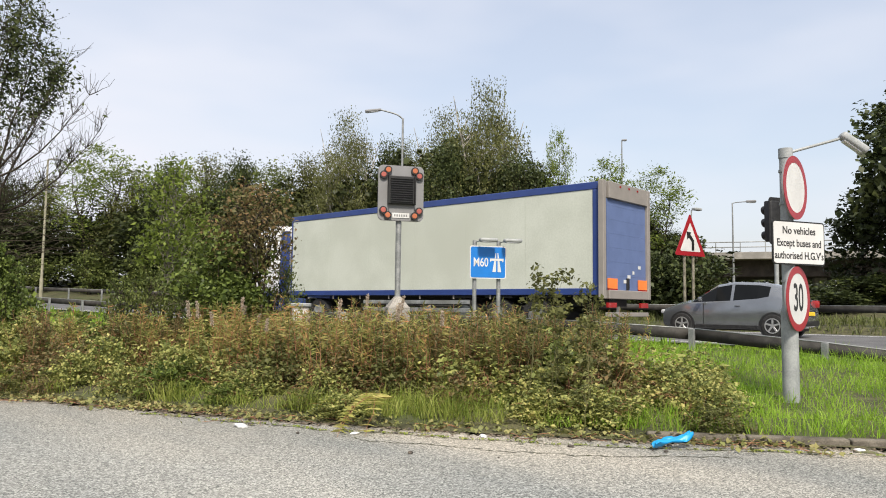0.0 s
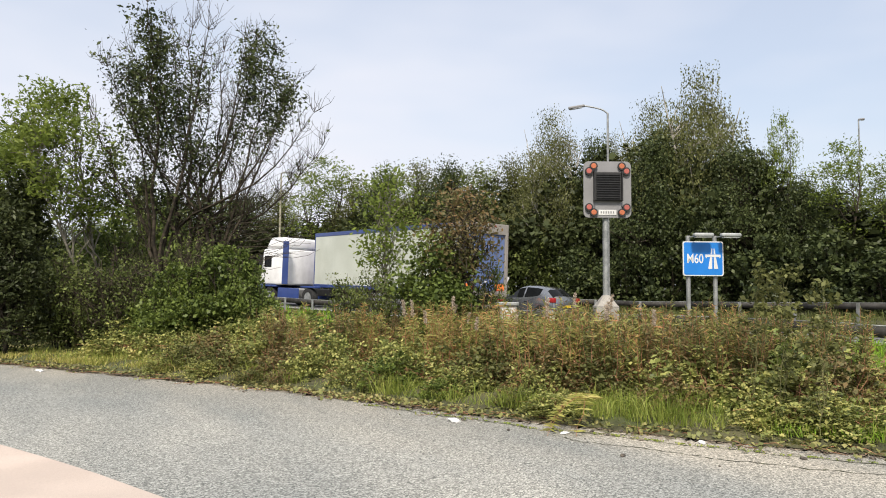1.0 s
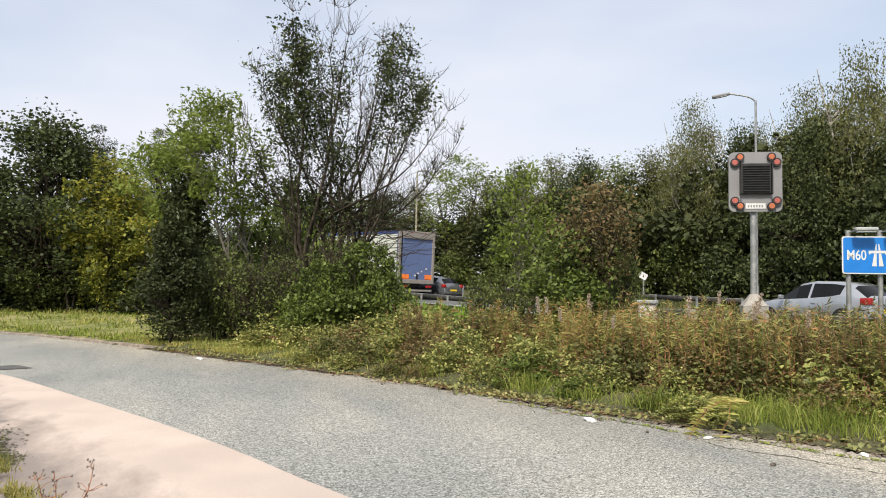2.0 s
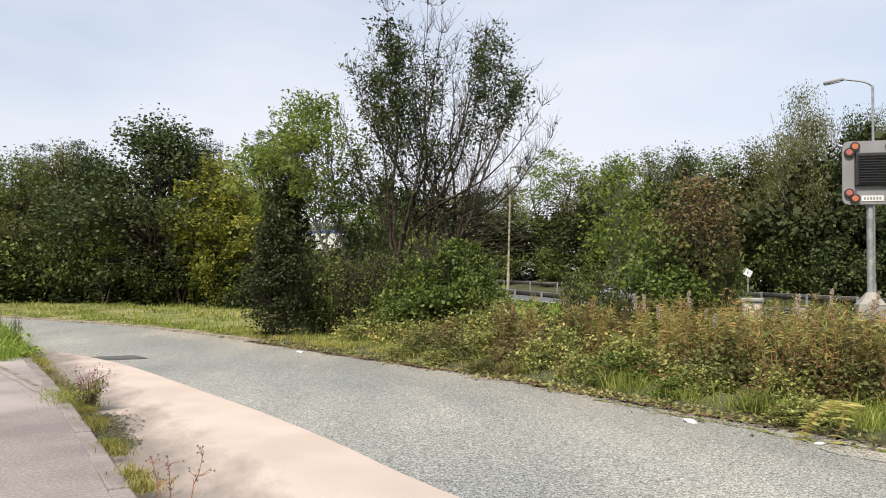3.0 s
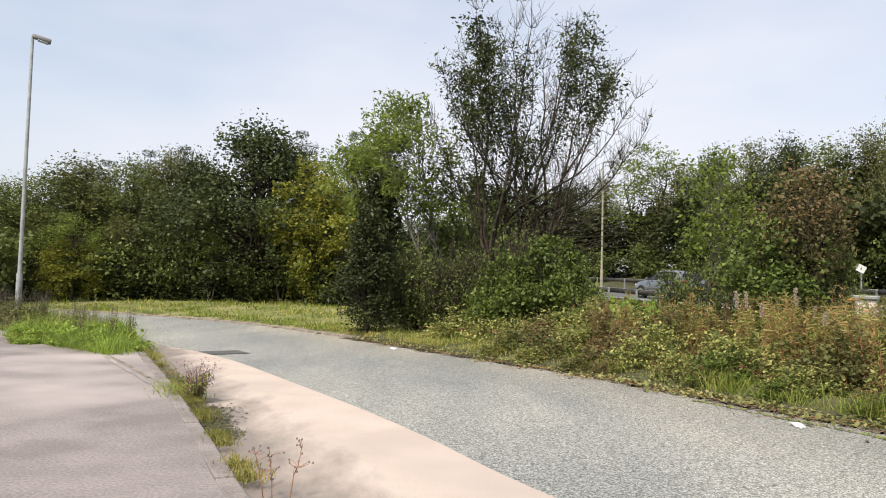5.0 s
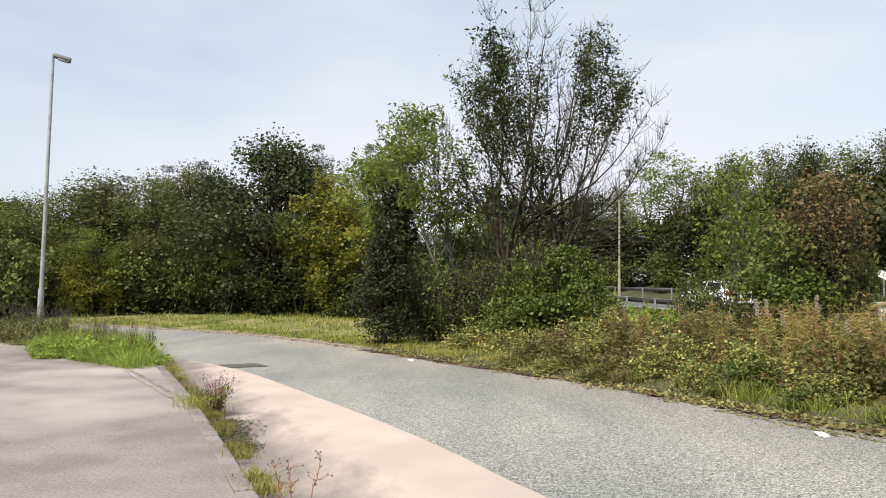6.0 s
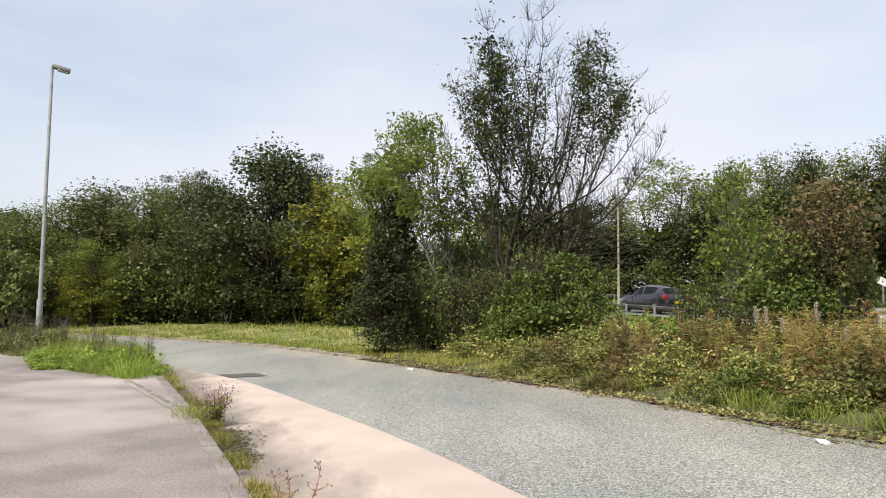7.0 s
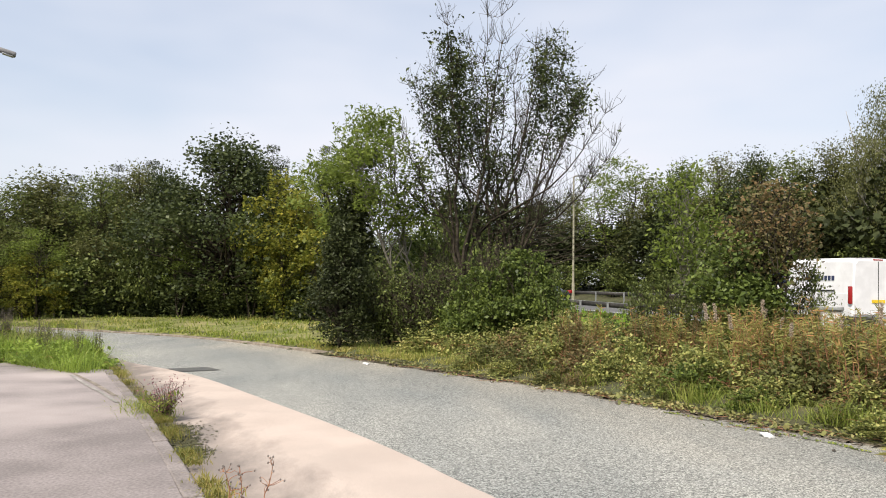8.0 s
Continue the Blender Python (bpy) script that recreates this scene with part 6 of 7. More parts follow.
lump("white_litter", "crumpled scrap of white paper on asphalt", "litter", 3.58, 7.0, 0.2, 0.1, 0.05, PAPER, 1)
lump("white_litter", "flattened white scrap beside the brambles", "litter", 4.25, 5.95, 0.12, 0.07, 0.03, PAPER, 2)
lump("white_litter", "small white scrap near the dry grass", "litter", -0.62, 14.5, 0.3, 0.1, 0.04, PAPER, 3)
R2 = random.Random(9)
for i in range(64):
    az = R2.uniform(2, 66)
    u = Vector(polar(az, 1.0))
    r = 3.0
    while r < 20 and float(nearest_line(np.array([u.x * r]), np.array([u.y * r]), FE)[0]) < -0.03:
        r += 0.1
    r -= abs(R2.gauss(0.0, 0.45)) + 0.04
    s = R2.uniform(0.015, 0.05)
    lump("stone", "small dark stone on the asphalt edge", "stone", u.x * r, u.y * r, s * 1.4, s, s * 0.7, R2.choice([STONE, STONE, KERB]), i, "loose stones")


def runners():
    """Trailing stems, fallen leaves and moss along the road edge."""
    rng = np.random.default_rng(83)
    C, paths = [], []
    s0, s1 = line_len(FE, 7.0, 3.0), line_len(FE, -1.2, 16.2)
    for _ in range(150):
        q = rng.uniform(s0, s1)
        x, y = np.interp(q, sFE, FE[:, 0]), np.interp(q, sFE, FE[:, 1])
        x2, y2 = np.interp(q + 0.5, sFE, FE[:, 0]), np.interp(q + 0.5, sFE, FE[:, 1])
        t = np.array([x2 - x, y2 - y]) / 0.5
        nrm = np.array([-t[1], t[0]])
        L = rng.uniform(0.2, 0.8)
        a = np.array([x, y]) + nrm * -0.1
        b = a + t * L * rng.choice([-1, 1]) + nrm * abs(rng.normal()) * 0.26
        P = wobble_path((*a, 0.03), (*b, 0.015), 6, 0.025, rng)
        P[:, 2] = np.abs(P[:, 2]) * 0.6 + 0.008
        paths.append((P, np.linspace(0.004, 0.002, 6)))
        k = rng.integers(0, 6, 26)
        C.append(P[k] + rng.normal(size=(26, 3)) * np.array([0.08, 0.08, 0.014]))
    C = np.vstack(C)
    C[:, 2] = np.abs(C[:, 2]) + 0.012
    t = thing("ivy_runners", "trailing bramble runners and fallen leaves", "creeper", None, "", "stuff")
    V, F = tubes(paths, 4)
    raw_part("stem_cluster", V, F, STEM, t)
    V, F = leaves(C, 0.048, 1.4, 0.75, rng)
    raw_part("leafage", V, F, foliage("trailing_leaf", [(0.09, 0.10, 0.035), (0.19, 0.20, 0.06), (0.30, 0.27, 0.10), (0.22, 0.15, 0.075)], 0.2), t)


runners()


def frond():
    """A dead yellow frond arching to the road."""
    rng = np.random.default_rng(84)
    t = thing("dead_frond", "yellowed dead fern fronds at the road edge", "fern")
    t.location = (4.72, 6.12, gz(4.72, 6.12))
    for a0, L in ((200, 0.75), (185, 0.6), (222, 0.62), (165, 0.5)):
        a = radians(a0)
        e = np.array([math.cos(a) * L, math.sin(a) * L * 0.8, 0.0])
        P = wobble_path((0, 0, 0.42), e + [0, 0, 0.12], 9, 0.008, rng, 0.16)
        V, F = tubes([(P, np.linspace(0.005, 0.002, 9))], 4)
        st = raw_part("frond", V, F, STEM, t)
        C, LV = [], []
        for i in range(1, 9):
            for u in (0.0, 0.5):
                p = P[i - 1] * (1 - u) + P[i] * u
                tn = P[i] - P[i - 1]
                sd = np.cross(tn, [0, 0, 1])
                sd /= np.linalg.norm(sd) + 1e-9
                for k in (-1, 1):
                    w_ = 0.12 * (1 - 0.06 * i)
                    C.append(p + sd * k * w_ * 0.5)
                    LV.append(sd * k * 4)
        V, F = leaves(np.array(C), 0.13, 0.6, 0.22, rng, 0.15, np.array(LV))
        raw_part("leafage", V, F, GRASS_DRY, st)


frond()


# ---- wear of the road surfaces ----


def ribbon(name, label, category, P, width, z, mat, rough_edge=0.0, seed=1):
    """A thin flat strip along a line, with an uneven edge."""
    rng = np.random.default_rng(seed)
    P = np.asarray(P, float)
    T = np.gradient(P, axis=0)
    T /= np.linalg.norm(T, axis=1)[:, None] + 1e-9
    N = np.stack([T[:, 1], -T[:, 0]], 1)
    n = len(P)
    a = width / 2 * (1 + rough_edge * rng.normal(size=n)).clip(0.15, 2.2)
    b = width / 2 * (1 + rough_edge * rng.normal(size=n)).clip(0.15, 2.2)
    V = np.empty((n, 2, 3))
    V[:, 0, :2], V[:, 1, :2] = P - N * a[:, None], P + N * b[:, None]
    V[:, :, 2] = z
    i = np.arange(n - 1) * 2
    return tagged(raw_part(name, V.reshape(-1, 3), np.stack([i, i + 1, i + 3, i + 2], 1), mat), label, category, "", "structure")


def edge_line(s0, s1, d, n, wob, seed):
    rng = np.random.default_rng(seed)
    q = np.linspace(s0, s1, n)
    P = np.stack([np.interp(q, sFE, FE[:, 0]), np.interp(q, sFE, FE[:, 1])], 1)
    T = np.gradient(P, axis=0)
    T /= np.linalg.norm(T, axis=1)[:, None]
    N = np.stack([T[:, 1], -T[:, 0]], 1)
    w_ = np.cumsum(rng.normal(size=n)) * wob
    w_ -= np.linspace(w_[0], w_[-1], n)
    return P + N * (d + w_)[:, None]


VERGE_A, VERGE_B = edge_line(line_len(FE, 8.3, 1.5), line_len(FE, -1.8, 17.2), -0.03, 300, 0.006, 89), edge_line(line_len(FE, 8.3, 1.5), line_len(FE, -1.8, 17.2), 0.8, 300, 0.0, 90)
tagged(strip("verge_soil", VERGE_A, VERGE_B, lambda x, y, u: 0.011 + 0.13 * u, SOIL, 3), "bare soil sloping up from the road edge", "soil", "", "structure")
TURF = surface("thin_turf", (0.11, 0.125, 0.035), (0.21, 0.21, 0.07), 2.2, 1.0, 0, 0.9, 45, (0.26, 0.235, 0.10), 0.7)
TURF_A, TURF_B = edge_line(line_len(FE, -1.6, 16.9), sFE[-1] - 0.5, 0.14, 160, 0.0, 87), edge_line(line_len(FE, -1.6, 16.9), sFE[-1] - 0.5, 8.2, 160, 0.0, 88)
tagged(strip("verge_turf", TURF_A, TURF_B, lambda x, y, u: 0.06 + 0.065 * min(1.0, 8 * u) + 0.24 * float(sstep(0.3, 5, 0.14 + 8.06 * u)), TURF, 10), "thin worn turf between the far kerb and wood", "grass verge", "", "structure")
CRACK = surface("crack_filling", (0.03, 0.028, 0.02), (0.08, 0.085, 0.04), 20, 1.0)
L0, L1 = line_len(FE, 8.3, 1.5), line_len(FE, -1.8, 17.2)
ribbon("edge_dirt", "soil and leaf litter washed onto the asphalt", "dirt", edge_line(L0, L1, -0.05, 1500, 0.008, 91), 0.3, 0.005, DIRT, 0.5, 92)
ribbon("road_crack", "mossy crack along the asphalt edge", "crack", edge_line(line_len(FE, 7.6, 2.2), line_len(FE, 3.6, 8.4), -0.42, 200, 0.014, 93), 0.012, 0.004, CRACK, 0.8, 94)
ribbon("road_crack", "dark crack in the worn asphalt", "crack", edge_line(line_len(FE, 6.6, 3.4), line_len(FE, 4.6, 6.3), -0.72, 120, 0.016, 95), 0.014, 0.004, CRACK, 0.7, 96)
ribbon("road_crack", "dark crack in the worn asphalt", "crack", np.stack([np.linspace(4.35, 5.0, 40), 6.0 - 0.5 * np.linspace(0, 1, 40) + 0.05 * np.sin(np.linspace(0, 9, 40))], 1), 0.014, 0.0045, CRACK, 0.7, 97)
ribbon("tar_patch", "dark rectangular tar patch in the road", "road patch", [(-3.78, 12.75), (-3.5, 12.95), (-3.2, 13.15)], 0.62, 0.009, DARK_PATCH)
ribbon("pavement_joint", "pale joint line across the pavement", "joint", [(-4.95, 11.5), (-4.0, 10.05), (-3.25, 8.8)], 0.05, 0.09, KERB, 0.2)
ribbon("kerb_dirt", "dark dirt collected beside the kerb", "dirt", along(KE, line_len(KE, -1.6, 5.6) / line_len(KE, *KE[-1]), line_len(KE, -3.9, 10.6) / line_len(KE, *KE[-1]), 900) + np.array([0.12, 0.05]), 0.13, 0.011, DIRT, 0.6, 98)
rngd = np.random.default_rng(99)
u_ = rngd.random(2600)
cr = np.stack([-2.12 + 0.55 * u_ + rngd.normal(size=2600) * 0.1 * (1.2 - 0.5 * u_), 7.3 - 1.5 * u_ + rngd.normal(size=2600) * 0.12, np.full(2600, 0.011)], 1)
V, F = leaves(cr, 0.03, 0.6, 0.8, rngd)
V[:, 2] = 0.0105 + np.abs(V[:, 2] - 0.011) * 0.35
tagged(raw_part("strip_dirt", V, F, SOIL), "dark soil crumbs washed over the pink strip", "dirt", "", "stuff")
ribbon("pavement_joint", "pale mortar joint across the pavement", "joint", np.stack([np.linspace(-4.74, -3.04, 120), np.linspace(11.04, 8.29, 120) + 0.012 * np.sin(np.linspace(0, 11, 120))], 1), 0.045, 0.091, CONC, 0.2, 100)
# dry leaves and grit washed along the road edge
rngl = np.random.default_rng(103)
el_ = edge_line(line_len(FE, 9.6, 0.0), line_len(FE, -1.2, 16.2), 0.0, 900, 0.0, 104)
el_n = np.gradient(el_, axis=0)
el_n = np.stack([-el_n[:, 1], el_n[:, 0]], 1) / np.linalg.norm(el_n, axis=1)[:, None]
pk = rngl.integers(0, 900, 5200)
li = el_[pk] + el_n[pk] * (np.abs(rngl.normal(size=5200)) * 0.26 * (0.5 + 0.5 * np.sin(pk * 0.05) ** 2) + 0.02)[:, None]
V, F = leaves(np.column_stack([li, np.full(5200, 0.012)]), 0.026, 1.6, 0.6, rngl)
V[:, 2] = 0.009 + np.abs(V[:, 2] - 0.012) * 0.5
tagged(raw_part("edge_litter", V, F, foliage("dry_leaf_litter", [(0.10, 0.075, 0.045), (0.24, 0.18, 0.11), (0.36, 0.28, 0.19), (0.16, 0.11, 0.06)], 0.1, 0.9, 1.0)), "dry leaves and grit along the road edge", "leaf litter", "", "stuff")
for k, (x, y) in enumerate(((7.55, 2.05), (7.35, 2.2), (8.2, 1.35), (8.35, 1.1), (5.0, 5.3))):
    px, py = fe_at(x, y, -0.14 - 0.03 * k)
    lump("pale_stone", "pale broken chip of stone by the kerb", "stone", float(px), float(py), 0.1, 0.06, 0.035, PAPER, 30 + k, "loose stones")
# moss in the cracks
rngm = np.random.default_rng(100)
cl = np.vstack([edge_line(line_len(FE, 7.6, 2.2), line_len(FE, 3.6, 8.4), -0.42, 200, 0.014, 93)[::1]] * 8)
cl = cl[rngm.random(len(cl)) < 0.22]
ms_ = np.repeat(cl, 3, 0) + rngm.normal(size=(len(cl) * 3, 2)) * 0.018
V, F = leaves(np.column_stack([ms_, np.full(len(ms_), 0.012)]), 0.022, 1.0, 0.7, rngm)
tagged(raw_part("moss", V, F, GRASS_MIX), "small green moss tufts in the cracks", "moss", "", "stuff")

# ---- vehicles on the carriageway (front is +y) ----


def loft_car(t, stations, paint, glass_side, glass_top, wheels, wr, track, scale, lamps=True, plate_z=0.62):
    """A car body lofted over its stations, with panes, lamps, arches and wheels as parts."""
    sx, sy, sz = scale
    rings = []
    for y, w, zb, belt, top, wt in stations:
        half = [(0, zb), (w - 0.1, zb), (w - 0.015, zb + 0.09), (w, zb * 0.55 + belt * 0.45), (w - 0.015, belt - 0.05), (w - 0.05, belt + 0.012), (wt + 0.035, top - 0.085), (wt - 0.09, top - 0.012), (0, top)]
        half = [(x * sx, z * sz) for x, z in half]
        ring = half + [(-x, z) for x, z in half[-2:0:-1]]
        rings.append([(x, y * sy, z) for x, z in ring])
    n = len(rings[0])
    V = np.array(rings).reshape(-1, 3)
    groups = {}
    for i in range(len(rings) - 1):
        for k in range(n):
            j = (k + 1) % n
            q = (i * n + k, i * n + j, (i + 1) * n + j, (i + 1) * n + k)
            kk = k if k < 8 else 15 - k
            key = "body"
            if kk == 5 and i in glass_side:
                key = ("side", i, k < 8)
            if kk in (6, 7) and i in glass_top:
                key = ("top", i)
            groups.setdefault(key, []).append(q)
    caps = [list(range(n))[::-1], [(len(rings) - 1) * n + k for k in range(n)]]
    me = bpy.data.meshes.new("body")
    me.from_pydata([tuple(v) for v in V], [], [tuple(q) for q in groups["body"]] + [tuple(c) for c in caps])
    me.materials.append(paint)
    smooth_all(me)
    body = new("body", me)
    body.parent = t
    es = body.modifiers.new("crisp", "EDGE_SPLIT")
    es.split_angle = radians(38)
    for key, qs in groups.items():
        if key == "body":
            continue
        idx = sorted({v for q in qs for v in q})
        mp = {v: a for a, v in enumerate(idx)}
        name = "window" if key[0] == "side" else "windscreen"
        raw_part(name, V[idx], [[mp[v] for v in q] for q in qs], GLASS, t)
    # inside and floor, so that openings never show daylight
    ys = [s[0] * sy for s in stations]
    part("underbody", box_bm(-0.7 * sx, 0.7 * sx, min(ys) + 0.25, max(ys) - 0.25, 0.16, 0.4, 0.03, 1), BLACK, t)
    ws = []
    for wy in wheels:
        for side in (-1, 1):
            x = side * track * sx
            a = part("wheel_arch", cyl_bm((x - side * 0.2, wy * sy, wr), (x + side * 0.012, wy * sy, wr), wr + 0.055, None, 24), BLACK, t)
            b = cyl_bm((-0.1, 0, 0), (0.1, 0, 0), wr * 0.66, None, 20)
            wh = part("wheel", b, BLACK, t)
            wh.matrix_basis = Matrix.Translation((x - side * 0.07, wy * sy, wr))
            ty = bmesh.new()
            rr = [(-0.1, wr * 0.66), (-0.1, wr * 0.93), (-0.075, wr), (0.075, wr), (0.1, wr * 0.93), (0.1, wr * 0.66)]
            rows = [[ty.verts.new((px, pr * math.cos(2 * math.pi * k / 28), pr * math.sin(2 * math.pi * k / 28))) for k in range(28)] for px, pr in rr]
            for r0 in range(5):
                for k in range(28):
                    ty.faces.new((rows[r0][k], rows[r0][(k + 1) % 28], rows[r0 + 1][(k + 1) % 28], rows[r0 + 1][k]))
            part("tyre", ty, RUBBER, wh, "", True)
            rm = bmesh.new()
            join_bm(rm, cyl_bm((side * 0.09, 0, 0), (side * 0.105, 0, 0), wr * 0.16, None, 12))
            for k in range(5):
                ang = 2 * math.pi * k / 5
                sp = box_bm(side * 0.097 - 0.008, side * 0.097 + 0.008, -wr * 0.085, wr * 0.085, wr * 0.1, wr * 0.63, 0.006, 1)
                bmesh.ops.transform(sp, matrix=Matrix.Rotation(ang, 4, "X"), verts=sp.verts)
                join_bm(rm, sp)
            rg = ring_bm(wr * 0.58, wr * 0.66, 0.02, 28)
            bmesh.ops.transform(rg, matrix=Matrix.Translation((side * 0.095 - 0.01, 0, 0)) @ Matrix.Rotation(radians(90), 4, "Z") @ Matrix.Translation((0, -0.01, 0)), verts=rg.verts)
            join_bm(rm, rg)
            part("rim", rm, ALLOY, wh, "", False)
            ws.append((wh, (x - side * 0.07, wy * sy, wr), wr))
    y0, y1 = min(ys), max(ys)
    for side in (-1, 1):
        part("tail_lamp", box_bm(side * 0.72 * sx - 0.1, side * 0.72 * sx + 0.1, y0 - 0.005, y0 + 0.28, 0.78 * sz, 0.98 * sz, 0.035, 2), LAMPRED, t, "red tail lamp", True)
        part("headlamp", box_bm(side * 0.6 * sx - 0.13, side * 0.6 * sx + 0.13, y1 - 0.25, y1 - 0.02, 0.58 * sz, 0.7 * sz, 0.04, 2), LAMPCLEAR, t, "clear headlamp", True)
        part("door_mirror", box_bm(side * 0.97 * sx - 0.08, side * 0.97 * sx + 0.08, 0.62 * sy, 0.72 * sy, 0.93 * sz, 1.05 * sz, 0.03, 2), paint, t, "", True)
        part("door_handle", box_bm(side * 0.862 * sx - 0.012, side * 0.862 * sx + 0.012, -0.4 * sy, -0.25 * sy, 0.8 * sz, 0.83 * sz, 0.006, 1), paint, t)
        part("sill_trim", box_bm(side * 0.85 * sx - 0.014, side * 0.85 * sx + 0.014, -0.85 * sy, 0.85 * sy, 0.22 * sz, 0.3 * sz, 0.006, 1), BLACK, t)
        part("door_gap", box_bm(side * 0.857 * sx - 0.006, side * 0.857 * sx + 0.006, 0.62 * sy, 0.632 * sy, 0.32 * sz, 0.86 * sz), BLACK, t)
    part("number_plate", box_bm(-0.26, 0.26, y0 - 0.018, y0 + 0.05, plate_z * sz - 0.055, plate_z * sz + 0.055, 0.008, 1), PLATE, t, "yellow rear number plate")
    part("rear_bumper", box_bm(-0.74 * sx, 0.74 * sx, y0 - 0.012, y0 + 0.2, 0.3 * sz, 0.45 * sz, 0.05, 2), BLACK, t, "", True)
    part("exhaust", cyl_bm((-0.45 * sx, y0 - 0.03, 0.27), (-0.45 * sx, y0 + 0.3, 0.27), 0.03, None, 12), ALLOY, t)
    return ws


HATCH = [(2.0, 0.56, 0.36, 0.6, 0.64, 0.46), (1.9, 0.74, 0.24, 0.68, 0.73, 0.56), (1.6, 0.82, 0.2, 0.78, 0.86, 0.6), (1.25, 0.85, 0.19, 0.85, 0.95, 0.63), (1.0, 0.855, 0.19, 0.89, 1.0, 0.66),
         (0.3, 0.86, 0.19, 0.92, 1.41, 0.58), (-0.12, 0.86, 0.19, 0.94, 1.475, 0.575), (-0.2, 0.86, 0.19, 0.945, 1.48, 0.575), (-0.85, 0.86, 0.19, 0.995, 1.455, 0.56), (-1.15, 0.855, 0.2, 1.05, 1.41, 0.545),
         (-1.42, 0.845, 0.22, 1.06, 1.335, 0.525), (-1.84, 0.8, 0.26, 0.97, 1.05, 0.6), (-1.95, 0.77, 0.3, 0.82, 0.88, 0.6), (-2.0, 0.68, 0.36, 0.68, 0.72, 0.52)]
SALOON = [(2.3, 0.56, 0.36, 0.58, 0.62, 0.46), (2.18, 0.76, 0.24, 0.66, 0.71, 0.56), (1.8, 0.84, 0.2, 0.76, 0.84, 0.6), (1.3, 0.87, 0.19, 0.83, 0.93, 0.63), (1.0, 0.875, 0.19, 0.87, 0.98, 0.66),
          (0.25, 0.88, 0.19, 0.9, 1.36, 0.58), (-0.12, 0.88, 0.19, 0.92, 1.42, 0.575), (-0.2, 0.88, 0.19, 0.925, 1.42, 0.575), (-0.85, 0.88, 0.19, 0.95, 1.38, 0.56), (-1.1, 0.87, 0.2, 0.97, 1.32, 0.55),
          (-1.3, 0.865, 0.22, 0.97, 1.25, 0.55), (-1.75, 0.85, 0.24, 0.94, 1.02, 0.62), (-2.2, 0.79, 0.3, 0.88, 0.96, 0.6), (-2.3, 0.7, 0.36, 0.74, 0.8, 0.52)]
CARS = {}


def car(key, name, label, paint, stations=HATCH, scale=(1, 1, 1), wheels=(1.26, -1.26), wr=0.31):
    t = thing(name, label, "car")
    CARS[key] = (t, loft_car(t, stations, paint, {4, 5, 7, 8}, {4, 10}, wheels, wr, 0.86, scale))
    return t


car("silver", "hatchback_car", "steel grey three-door hatchback driving on the carriageway", PAINT_STEEL, HATCH, (1.0, 1.0, 1.03))
car("pale", "hatchback_car", "pale silver car half hidden by the hedge", PAINT_SILVER, HATCH, (1.0, 1.04, 0.98))
car("grey", "estate_car", "steel grey family car passing on the carriageway", PAINT_STEEL, HATCH, (1.03, 1.08, 1.04))
car("white", "hatchback_car", "white hatchback with yellow rear plate", PAINT_WHITE, HATCH, (1.02, 1.0, 0.98))
car("dark", "crossover_car", "dark plum crossover car passing behind the hedge", PAINT_DARK, HATCH, (1.04, 1.06, 1.05))
car("saloon", "saloon_car", "dark grey saloon car with red tail lamps", PAINT_GREY, SALOON, (1, 1, 1), (1.42, -1.38))


